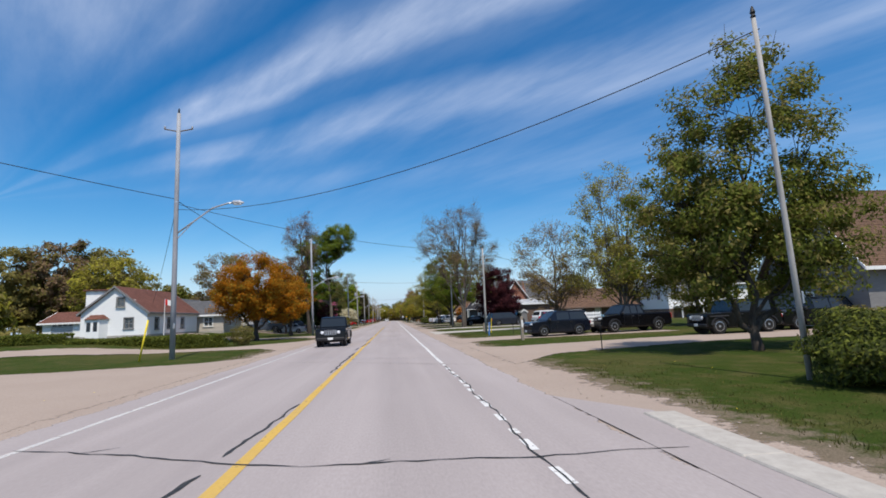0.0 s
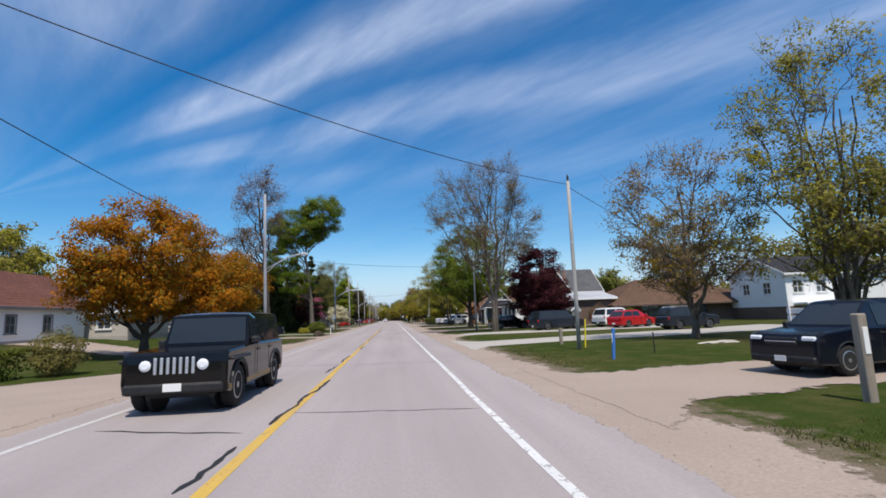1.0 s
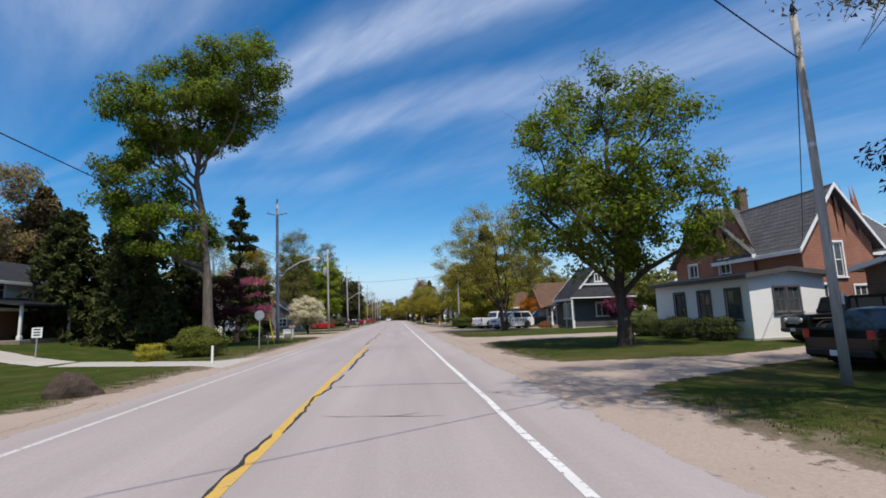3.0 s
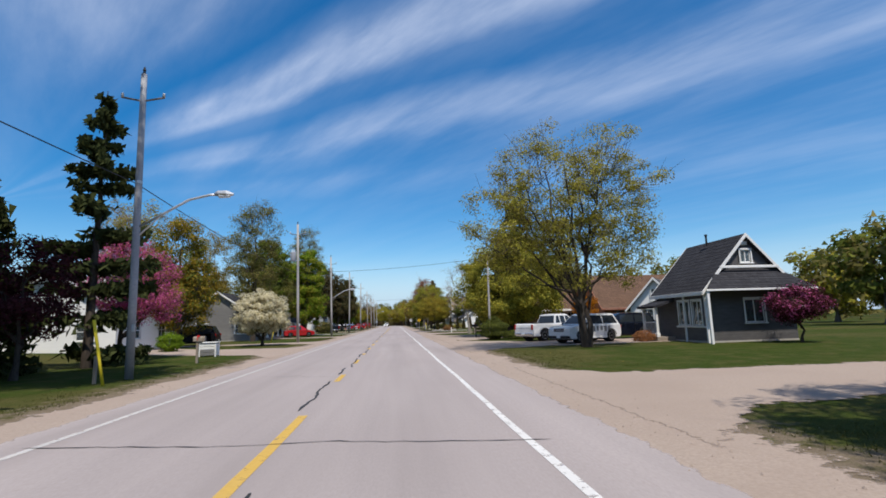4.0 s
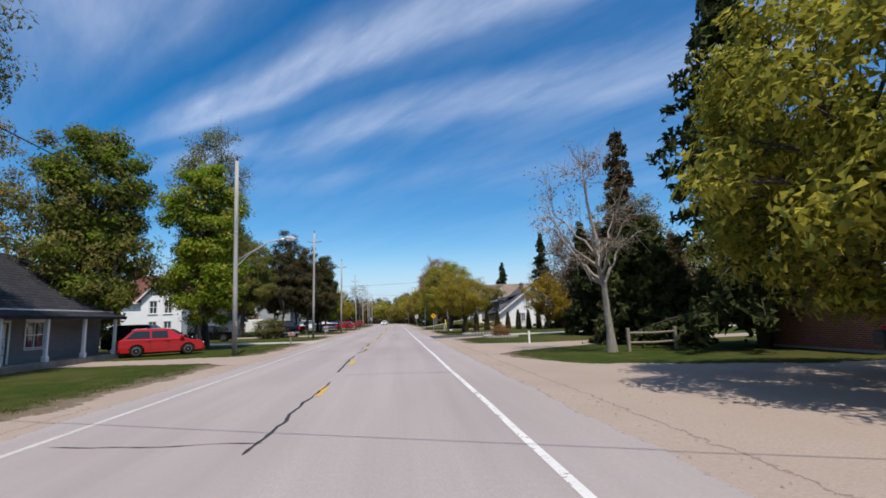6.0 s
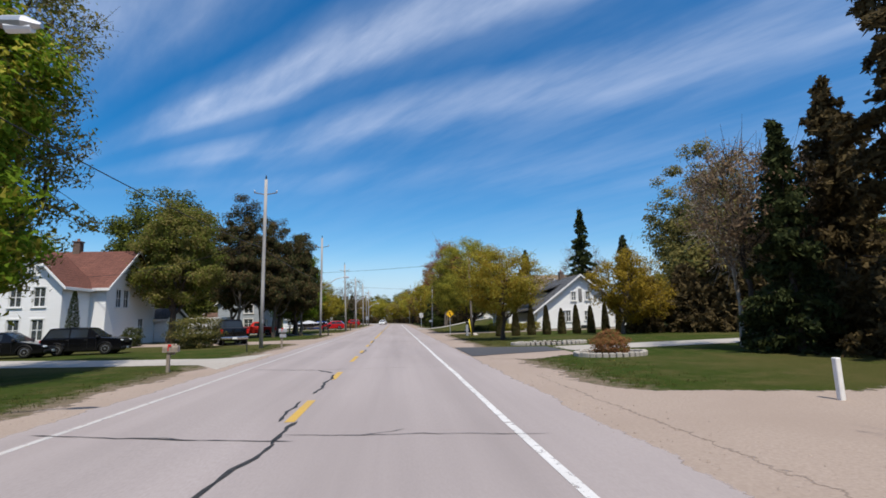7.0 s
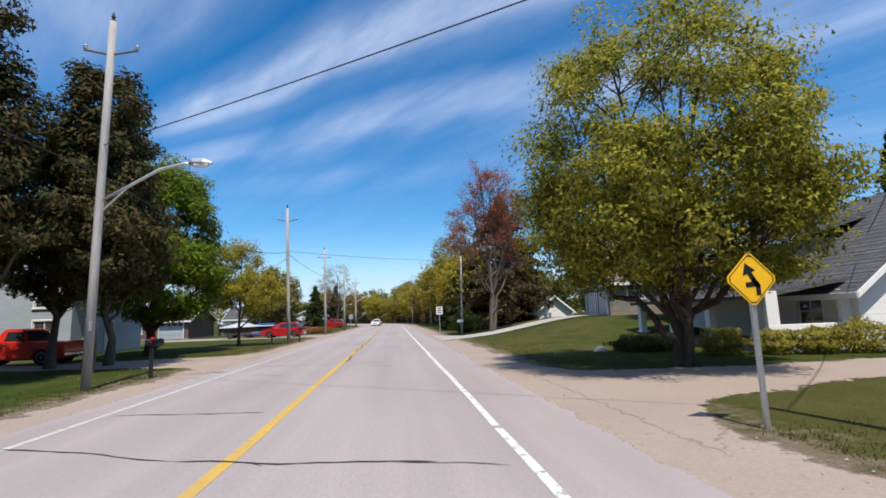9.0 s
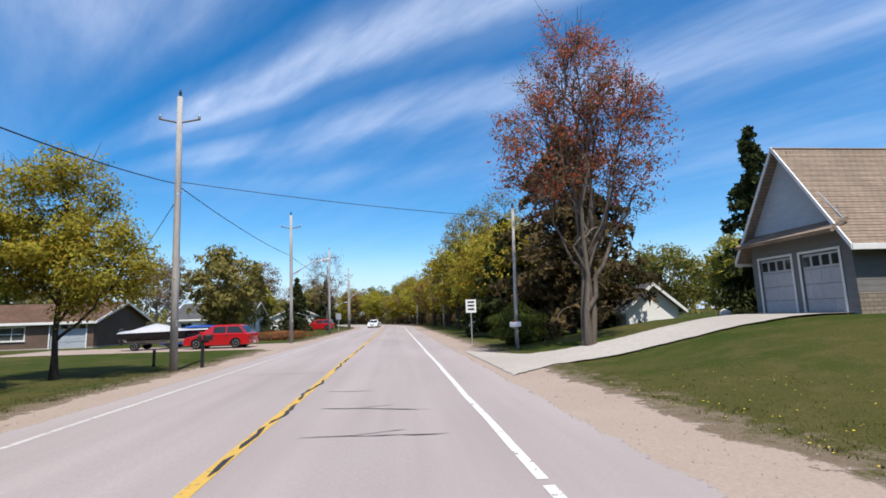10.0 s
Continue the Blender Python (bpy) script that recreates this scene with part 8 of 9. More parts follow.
for k, (xx, yy) in enumerate(((11, 284), (14, 330), (13, 262), (15, 300), (-14, 330), (-13, 372), (-12, 290))):
    tree("tall bare-twigged tree beside the far road", xx + bend(yy), yy, [(0, 0, 9.5, 4, 4, 5)], F_BUD, 1800, 0.2, 0.25, 130, 0.6, 10, 0.3, None, 4, 90 + k)

# ---------------------------------------------------------------- trees, left of the road
tree("broad orange-leaved tree on a lawn", -13.6, 49.7, [(0.2, 0, 5.6, 4.2, 4.2, 3.3), (1.8, 0.4, 3.7, 3.4, 3.6, 2.0), (-2.0, 0, 4.2, 2.8, 3.2, 2.2)], F_ORANGE, 30000, 0.18, 0.24, 270, 0.42, 13, 0.2, M_BARK_DARK, 1, 101, m2=F_GOLD, share=0.25)
tree("orange-leaved tree beside a driveway", -12.6, 61.4, [(-0.6, 0, 4.8, 3.2, 3.2, 2.9)], F_ORANGE, 16000, 0.17, 0.2, 180, 0.42, 10, 0.2, M_BARK_DARK, 1, 102, m2=F_GOLD, share=0.35)
tree("tall bare tree with a few pink-brown buds", -11.8, 70.1, [(-1.2, 0, 13.0, 2.7, 2.8, 5.0), (-3.0, 0, 8.6, 2.8, 2.8, 2.6)], F_BUD, 7000, 0.14, 0.26, 230, 0.45, 14, 0.35, M_BARK_DARK, 4, 103)
tree("tall leaning green tree with a one-sided crown", -11.5, 93.5, [(1.3, 0, 17.4, 3.8, 3.6, 3.3), (-2.4, 0, 15.4, 4.4, 4.0, 3.3), (-4.6, 0, 10.6, 2.8, 3.0, 3.0), (-2.6, 0, 7.6, 2.8, 2.8, 2.2)], F_GREEN, 38000, 0.22, 0.34, 290, 0.5, 14, 0.3, M_BARK, 0, 104, m2=F_FRESH, share=0.35)
spruce("dark conical cedar by a house", -33, 110, 14.5, 4.4, 105, F_NEEDLE_BROWN, 0.0, 1.2, power=0.6, ragged=0.12, count=14000, size=0.36)
spruce("sparse layered spruce beside the road", -13.9, 106.2, 13.2, 2.9, 106, F_NEEDLE, 0.06, 0.55, ragged=0.3, count=5500, droop=0.1)
for k, (xx, yy, hh, rr) in enumerate(((-18, 97.5, 9.2, 3.0), (-21, 102, 11, 3.4), (-17, 103, 8.2, 2.8), (-23.5, 99, 9.5, 3.2))):
    spruce("dark cedar in a thick group under tall trees", xx, yy, hh, rr, 107 + k, F_CEDAR, 0.0, 1.1, power=0.5, ragged=0.15, count=9000)
tree("pink-blossomed ornamental tree by a house", -15.5, 111.6, [(0.3, 0, 4.6, 2.6, 2.6, 2.5), (1.2, 0, 3.2, 2.2, 2.2, 1.4)], F_PINK, 14000, 0.12, 0.14, 170, 0.34, 10, 0.2, M_BARK_DARK, 2, 112, m2=F_SHRUB_RED, share=0.3)
tree("small purple-leaved tree near the road", -13.5, 101.5, [(0, 0, 3.2, 2.0, 2.0, 2.0)], F_PURPLE, 5000, 0.14, 0.11, 80, 0.34, 7, 0.2, M_BARK_DARK, 0, 113)
for k, (xx, yy, hh, rr, fm, mm, nn) in enumerate(((-18.8, 126.2, 12.0, 3.0, F_GOLD, F_GREEN, 15000), (-31, 138, 16.5, 3.2, F_OLIVE, F_BUD, 5000), (-26, 134, 15.5, 3.6, F_YELLOW, F_BUD, 6500), (-19, 153, 15, 4.2, F_OLIVE, F_GREEN, 15000), (-26, 152, 16, 4.4, F_GOLD, F_OLIVE, 12000))):
    tree("tall yellow-green tree behind the gardens", xx, yy, [(0, 0, hh * 0.66, rr * 0.85, rr * 0.85, hh * 0.34), (0.3, 0, hh * 0.36, rr, rr, hh * 0.28)], fm, nn, 0.22, 0.26, 220, 0.5, 12, 0.2, M_BARK if nn > 8000 else M_BARK_PALE, 2 if nn > 8000 else 4, 115 + k, m2=mm, share=0.4, stems=1 if nn > 8000 else 3)
tree("small crab apple in full white blossom", -11.3, 125.2, [(-0.2, 0, 3.0, 2.2, 2.3, 1.75), (0.0, 0, 2.2, 2.3, 2.2, 1.3)], F_WHITE, 20000, 0.14, 0.12, 190, 0.3, 10, 0.15, M_BARK_DARK, 1, 121, m2=F_OLIVE, share=0.12)
tree("tall grey-green half-leafed tree", -15.9, 138.6, [(0.0, 0, 11.6, 2.9, 2.9, 4.6), (0.0, 0, 7.0, 2.7, 2.7, 3.2)], F_OLIVE, 11000, 0.17, 0.22, 220, 0.46, 14, 0.25, M_BARK_DARK, 4, 122, m2=F_GREEN, share=0.3)
tree("dense green tree beside the road", -17.6, 152.4, [(-0.3, 0, 9.6, 2.8, 2.8, 4.4), (-0.3, 0, 5, 3.0, 3.0, 3.4)], F_GREEN, 20000, 0.24, 0.26, 170, 0.5, 10, 0.2, None, 0, 123, m2=F_FRESH, share=0.3)
tree("bright green tree beside the road", -13.4, 157.0, [(0, 0, 9.2, 2.6, 2.6, 4.0), (0, 0, 4.8, 2.8, 2.8, 3.2)], F_FRESH, 20000, 0.24, 0.25, 170, 0.5, 10, 0.2, None, 0, 124, m2=F_YELLOW, share=0.3)
tree("tall loose-crowned green tree by a drive", -14.4, 160.4, [(0.2, 0, 12.4, 2.8, 2.8, 5.4), (0.4, 0, 6.6, 2.8, 2.8, 4.0)], F_OLIVE, 11000, 0.17, 0.34, 260, 0.45, 14, 0.2, M_BARK_DARK, 4, 125, m2=F_GREEN, share=0.4)
tree("large spreading dark green tree behind a farmhouse", -27, 201, [(0, 0, 11, 6.2, 6, 6.4), (2.5, 0, 7, 5, 5, 4.5)], F_GREEN, 24000, 0.34, 0.4, 240, 0.8, 12, 0.2, None, 0, 126, m2=F_CEDAR, share=0.4)
tree("tall soft green tree beside a gravel drive", -20.0, 187.5, [(0.2, 0, 9.0, 3.6, 3.4, 3.8), (0.2, 0, 6.2, 4.2, 3.8, 2.8)], F_OLIVE, 26000, 0.22, 0.3, 240, 0.5, 12, 0.25, M_BARK_DARK, 0, 139, m2=F_GREEN, share=0.5)
tree("yellow-green tree behind a farmhouse", -44, 200, [(0, 0, 9, 6, 6, 5)], F_YELLOW, 9000, 0.3, 0.35, 150, 0.8, 10, 0.2, None, 0, 127)
for k, (xx, yy, hh, rr) in enumerate(((-16.3, 194.1, 15.5, 3.0), (-13.4, 197, 13.2, 2.6), (-11.2, 200.5, 12.6, 2.4), (-18.5, 199, 13, 3.0), (-14.5, 203.5, 12.6, 2.8), (-15.4, 198.6, 14.6, 2.9), (-12.4, 204.0, 12.4, 2.4))):
    tree("old dark pine with a bare lower trunk", xx, yy, [(0.1, 0, hh * 0.83, rr * 0.56, rr * 0.56, hh * 0.17), (-0.3, 0.2, hh * 0.62, rr * 0.86, rr * 0.86, hh * 0.2), (0.2, 0, hh * 0.41, rr * 0.92, rr * 0.9, hh * 0.18)], F_NEEDLE, 20000, 0.2, 0.17, 170, 0.4, 16, 0.1, M_BARK, 0, 128 + k, m2=F_NEEDLE_BROWN, share=0.6, name="pine_tree", light=True)
tree("dense bright green maple by a driveway", -14.0, 211, [(0.2, 0, 7.4, 3.4, 3.4, 4.2), (0.2, 0, 4.8, 3.9, 3.8, 3.2)], F_GREEN, 42000, 0.2, 0.26, 260, 0.48, 11, 0.2, M_BARK_DARK, 0, 135, m2=F_FRESH, share=0.45, shell=0.75)
tree("young yellow-green tree on a lawn", -11.0, 217.4, [(-0.5, 0, 5.6, 2.2, 2.1, 2.4), (0.7, 0, 3.7, 2.5, 2.3, 1.6)], F_YELLOW, 19000, 0.13, 0.11, 180, 0.38, 10, 0.25, M_BARK_DARK, 1, 136, m2=F_GOLD, share=0.3)
for k, (xx, yy, hh, rr) in enumerate(((-19, 268, 10, 3.2), (-15, 276, 8.5, 2.8), (-14, 300, 10, 3))):
    spruce("dark layered pine beside the far road", xx, yy, hh, rr, 140 + k, low=0.02, count=6000)
tree("dark evergreen mass beside the far road", -20, 262, [(0, 0, 3.2, 3.2, 3, 2.8)], F_CEDAR, 7000, 0.24, 0.2, 90, 0.5, 7, 0.1, None, 0, 144)
for k in range(12):
    yy, xx, hh = 250 + 17 * k + row.uniform(-4, 4), -15 - row.uniform(0, 9), row.uniform(7, 11)
    tree("roadside tree in the far distance", xx + bend(yy), yy, [(0, 0, hh * 0.58, hh * 0.4, hh * 0.4, hh * 0.4)], row.choice((F_OLIVE, F_GREEN, F_BUD, F_YELLOW)), 3600, 0.4, 0.2, 100, 0.6, 8, 0.2, None, 0, 150 + k)
for k, (xx, yy, hh, rr, fm) in enumerate(((-57, 76, 15.5, 5.5, F_OLIVE), (-51.5, 79, 16, 5, F_BUD), (-46.5, 82, 14.5, 4.5, F_OLIVE), (-40, 73, 11.5, 5.2, F_YELLOW))):
    tree("large leafy tree behind a white cottage", xx, yy, [(0, 0, hh * 0.62, rr, rr, hh * 0.38), (0.5, 0, hh * 0.32, rr * 1.05, rr, hh * 0.28)], fm, 12000, 0.4, 0.3, 150, 0.7, 9, 0.2, None, 0, 320 + k, m2=F_OLIVE, share=0.4)
tree("pale grey half-leafed tree behind dark roofs", -37, 108, [(0, 0, 11, 6, 6, 6.5), (0, 0, 6, 6, 6, 4)], F_OLIVE, 11000, 0.34, 0.35, 190, 0.7, 12, 0.2, M_BARK_PALE, 2, 325, m2=F_BUD, share=0.5)
tree("reddish-brown young tree beside a driveway", -15.8, 73.0, [(0, 0, 6.2, 2.5, 2.5, 2.6), (-0.4, 0, 3.6, 2.2, 2.2, 2.0)], F_BUD, 9000, 0.18, 0.15, 130, 0.4, 9, 0.2, M_BARK_DARK, 1, 326, m2=F_SHRUB_RED, share=0.35)
for k, (xx, yy) in enumerate(((-30, 286), (-24.5, 291), (-36, 281), (-42, 290))):
    tree("bare grey-pink tree beyond the gardens", xx, yy, [(0, 0, 8.6, 4, 4, 4.6)], F_BUD, 2600, 0.3, 0.25, 110, 0.6, 10, 0.3, M_BARK_PALE, 3, 330 + k)
for k, (xx, yy, hh, rr) in enumerate(((20.8, 180.5, 4.6, 1.8), (23.2, 178.6, 5.4, 2.0), (25.6, 177.5, 6.6, 2.4), (28.4, 176, 8.5, 2.8), (31.5, 173.5, 10.5, 3.0))):
    spruce("dark brownish evergreen in a thick screen", xx, yy, hh, rr, 335 + k, F_NEEDLE_BROWN, 0.0, 1.1, power=0.5, ragged=0.2, count=7000, size=0.34)
for k, (xx, yy, hh) in enumerate(((11.8, 248, 14.5), (10.8, 261, 16.5), (11.5, 278, 18))):
    tree("tall half-leafed tree over a roadside row", xx + bend(yy), yy, [(-0.8, 0, hh * 0.7, 3.2, 3.2, hh * 0.3), (0.6, 0, hh * 0.45, 3.0, 3.0, hh * 0.2)], F_OLIVE, 3600, 0.24, 0.28, 170, 0.6, 12, 0.3, M_BARK, 4, 342 + k)
# green belts behind the houses
belt = random.Random(21)
for side in (-1, 1):
    for k in range(17):
        yy, xx, hh = 30 + 15.5 * k + belt.uniform(-5, 5), side * (46 + belt.uniform(0, 16)), belt.uniform(8.5, 13.5)
        tree("tree in the green belt behind the houses", xx, yy, [(0, 0, hh * 0.58, hh * 0.46, hh * 0.46, hh * 0.4), (2, 0, hh * 0.4, hh * 0.42, hh * 0.4, hh * 0.3)], belt.choice((F_OLIVE, F_GREEN, F_YELLOW, F_GREEN)), 3600, 0.58, 0.3, 70, 0.9, 7, 0.2, None, 0, 170 + k + 40 * (side > 0), m2=F_OLIVE, share=0.4)


def far_woods():
    """The wooded skyline, as one mass of leaf clumps over stems."""
    rng = np.random.default_rng(77)
    n = 52000
    side = rng.choice((-1, 1), n)
    y = rng.uniform(80, 950, n)
    x = side * (70 + 60 * rng.random(n) + 0.02 * y)
    end = rng.random(n) < 0.3
    x[end], y[end] = rng.uniform(-140, 140, end.sum()), rng.uniform(820, 900, end.sum())
    near = end & (np.abs(x) < 12)
    top = 8 + 4 * np.sin(x * 0.11) * np.sin(y * 0.07) + 2.2 * np.sin(x * 0.37 + y * 0.21)
    z = top * rng.random(n) ** 0.6
    clear = np.abs(x - np.array([bend(v) - 1.5 for v in y])) > 10
    z[near] *= 0.6
    ob = new("far_woods", leaf_mesh("far_woods", np.c_[x, y, z][clear], 1.5, rng, F_OLIVE, light=True))
    tagged(ob, "distant mixed woods along the skyline", "woods", kind="stuff")


far_woods()

# ---------------------------------------------------------------- shrubs and hedges
shrub("large loose bush beside a utility pole", 9.2, 8.3, 1.35, 1.2, 1.45, F_GREEN, 7500, 0.10, 1, m2=F_CEDAR, share=0.45)
shrub("dark rounded bush behind a verge", 11.6, 10.6, 1.3, 1.3, 1.5, F_OLIVE, 4000, 0.11, 2)
hedge(-24.5, -12.9, 39.6, 1.4, 0.95, "long clipped green hedge in front of a cottage")
hedge(-40, -25, 40.4, 1.3, 0.7, "low green hedge along a garden", 5)
for k in range(22):
    yy = 246 + 7.2 * k + row.uniform(-2, 2)
    shrub("dark brushy undergrowth behind a roadside row", bend(yy) + 15.0 + row.uniform(-1.2, 1.6), yy, row.uniform(2.6, 3.6), row.uniform(3.4, 4.4), row.uniform(1.9, 3.2), row.choice((F_CEDAR, F_NEEDLE_BROWN, F_OLIVE)), 1500, 0.26, 700 + k, m2=F_BUD, share=0.25, group="undergrowth along the far road")
shrub("unkempt grey-green bush at a hedge end", -12.2, 40.6, 0.9, 0.8, 1.7, F_OLIVE, 2600, 0.1, 4)
shrub("wide green bush beside a gravel drive", 8.0, 122.5, 1.15, 1.2, 1.75, F_GREEN, 7500, 0.09, 5, m2=F_CEDAR, share=0.5)
shrub("low spreading green plants at a drive edge", 9.9, 122.0, 1.3, 1.1, 0.75, F_GREEN, 5500, 0.08, 6, m2=F_CEDAR, share=0.4)
shrub("low dry-stemmed plants beside a bush", 12.0, 122.4, 1.2, 1.0, 0.7, F_OLIVE, 4000, 0.08, 63, m2=F_BUD, share=0.4)
shrub("round brown-twigged bush beside an outbuilding", 22.6, 72.0, 1.25, 1.1, 2.3, F_BUD, 5000, 0.1, 61)
shrub("clipped green bush beside a brown bungalow", 25.6, 71.4, 1.2, 1.0, 1.7, F_GREEN, 4000, 0.1, 62)
shrub("dense rounded green bush near the road", -10.2, 88.6, 1.3, 1.2, 1.5, F_GREEN, 5000, 0.1, 7)
shrub("small bright yellow-green bush", -11.6, 86.6, 0.7, 0.7, 0.85, F_YELLOW, 2200, 0.08, 8)
shrub("rounded green bush in front of a farmhouse", -13.9, 177.4, 1.7, 1.4, 2.3, F_OLIVE, 6500, 0.11, 9, m2=F_CEDAR, share=0.5)
shrub("rounded green shrub on a lawn", -16.4, 119.8, 0.9, 0.9, 1.4, F_FRESH, 3000, 0.1, 10)
shrub("tall clipped green hedge beside a pole", 6.6, 225.2, 1.5, 1.3, 2.0, F_GREEN, 7500, 0.1, 11, m2=F_CEDAR, share=0.4)
shrub("red-brown shrub in a stone-edged bed", 8.3, 160.7, 0.75, 0.6, 0.95, F_SHRUB_RED, 2600, 0.08, 12, m2=F_OLIVE, share=0.2)
shrub("dark low bush under a porch tree", 10.2, 199.4, 1.6, 1.0, 0.65, F_CEDAR, 4000, 0.1, 13)
for k, (xx, yy, s) in enumerate(((11.2, 196.6, 0.8), (12.6, 196.0, 0.75), (13.8, 195.6, 0.8), (15.2, 195.4, 0.95))):
    shrub("low yellow-green shrub along a cottage front", xx, yy, s, s * 0.8, s * 1.15, F_YELLOW, 2400, 0.09, 14 + k, m2=F_OLIVE, share=0.4, group="shrubs along the cottage")
for k, (xx, yy) in enumerate(((21.5, 82), (15.2, 84.5), (15.0, 87.5), (14.9, 90.5))):
    shrub("dark green bush against a white wall", xx, yy, 0.95, 1.2, 1.2, F_CEDAR, 2800, 0.1, 20 + k)
tree("small maroon-leaved tree in front of a cottage", 20.9, 106.2, [(0, 0, 2.1, 1.5, 1.3, 1.1)], F_PURPLE, 6500, 0.11, 0.07, 70, 0.28, 7, 0.3, M_BARK_DARK, 0, 24, m2=F_PINK, share=0.2)
shrub("rusty shrub by a garden step", 15.4, 112.0, 0.7, 0.6, 0.7, F_SHRUB_RED, 1500, 0.08, 25)
for k in range(10):
    xx, yy = 8.5 + 1.38 * k, 181.6 + 0.18 * k
    shrub("trimmed dark conical cedar in a row", xx, yy, 0.41, 0.41, (2.5, 2.3, 2.6, 2.5, 2.2, 2.5, 2.4, 2.6, 2.3, 2.2)[k], F_NEEDLE_BROWN, 6500, 0.105, 30 + k, m2=F_CEDAR, share=0.4, name="conical_cedar", cone=True, group="row of cedars", category="cedar")
shrub("dark evergreen shrub by a farmhouse wall", -20.9, 183.0, 0.8, 0.8, 1.5, F_CEDAR, 2600, 0.1, 45)
shrub("tall narrow cedar against a farmhouse", -22.4, 178.2, 0.55, 0.55, 4.2, F_CEDAR, 3600, 0.11, 46, name="conical_cedar", cone=True, category="cedar")
shrub("low rusty ornamental grasses at a lawn edge", -10.5, 246, 3.0, 1.2, 0.9, F_SHRUB_RED, 4000, 0.12, 47)
for k, (xx, yy) in enumerate(((12, 216.0), (18.9, 216.0), (19.8, 215.6))):
    shrub("small green foundation shrub", xx + (5 if k == 0 else 0), yy, 0.5, 0.45, 0.6, F_GREEN, 1400, 0.08, 50 + k)

# ---------------------------------------------------------------- vehicles
vehicle("jeep", "black four-door off-road jeep on the road", -3.95, 33.0, -90, P_BLACK, name="jeep")
vehicle("suv", "blue-black boxy sport utility vehicle on a drive", 10.95, 31.9, 188, P_NAVY, scale=0.9)
vehicle("pickup", "black pickup truck parked on a drive", 16.7, 33.0, 190, P_BLACK, name="pickup_truck")
vehicle("jeep", "dark jeep parked under a tree", 19.2, 25.6, 180, P_BLACK, name="jeep")
vehicle("suv", "black car parked beside a jeep", 24.4, 26.2, 180, P_BLACK)
vehicle("suv", "dark blue sport utility vehicle with a silver roof rack", 22.2, 55.8, 6, P_SLATE, rack=True, scale=0.9)
vehicle("minivan", "dark slate minivan on a concrete drive", 15.4, 65.6, 14, P_SLATE, name="minivan")
vehicle("hatch", "red compact car on a concrete drive", 21.9, 63.8, 20, P_RED, dark_trim=False)
vehicle("suv", "white sport utility vehicle behind a red car", 22.2, 67.4, 20, P_WHITE)
vehicle("sedan", "dark car in front of a purple maple", 12.9, 73.6, 5, P_BLACK)
vehicle("jeep", "black jeep beside a brick house", 18.7, 80.9, 170, P_BLACK, name="jeep")
vehicle("pickup", "black pickup truck under a bare maple", 20.5, 77.6, 10, P_BLACK, name="pickup_truck")
vehicle("pickup", "white pickup truck on a gravel lot", 11.6, 118.2, 26, P_WHITE, name="pickup_truck")
vehicle("suv", "white sport utility vehicle with dark decals", 12.2, 113.5, 206, P_WHITE, stripes=True)
vehicle("suv", "blue-black car beside a cottage", 16.4, 117.2, 175, P_NAVY)
vehicle("pickup", "blue-grey pickup truck on a gravel drive", -19.2, 74.6, 182, P_GREY, name="pickup_truck")
vehicle("sedan", "silver sedan on a gravel drive", -15.6, 75.2, 183, P_SILVER, dark_trim=False)
vehicle("pickup", "dark pickup truck beside a silver sedan", -14.9, 76.4, 8, P_SLATE, name="pickup_truck")
vehicle("suv", "black sport utility vehicle in a shaded drive", -19.6, 131.6, 184, P_BLACK)
vehicle("hatch", "red hatchback beside the road", -13.8, 152.6, 30, P_RED, dark_trim=False)
vehicle("suv", "dark car in a shaded yard", -17.0, 157.5, 5, P_BLACK)
vehicle("sedan", "black sedan in front of a farmhouse", -22.0, 172.0, 8, P_BLACK)
vehicle("suv", "black sport utility vehicle on a concrete drive", -18.6, 173.6, 8, P_BLACK, scale=0.88)
vehicle("pickup", "black pickup truck on a gravel drive", -13.3, 182.6, 115, P_BLACK, name="pickup_truck")
vehicle("oldtruck", "bright red vintage pickup truck under pines", -17.7, 206.6, 178, P_SCARLET, name="pickup_truck", dark_trim=False)
vehicle("hatch", "red hatchback car on a gravel drive", -11.6, 234.4, 176, P_RED, dark_trim=False)
vehicle("hatch", "blue compact car beside a boat", -14.9, 238.2, 178, P_BLUE)
vehicle("suv", "red car parked by the far road", -12.5, 282, 178, P_RED)
vehicle("sedan", "white car on the far road", -3.9, 292, -98, P_WHITE, dark_trim=False)
vehicle("pickup", "white pickup truck beside the far road", 9.0, 248.0, 92, P_WHITE, name="pickup_truck")


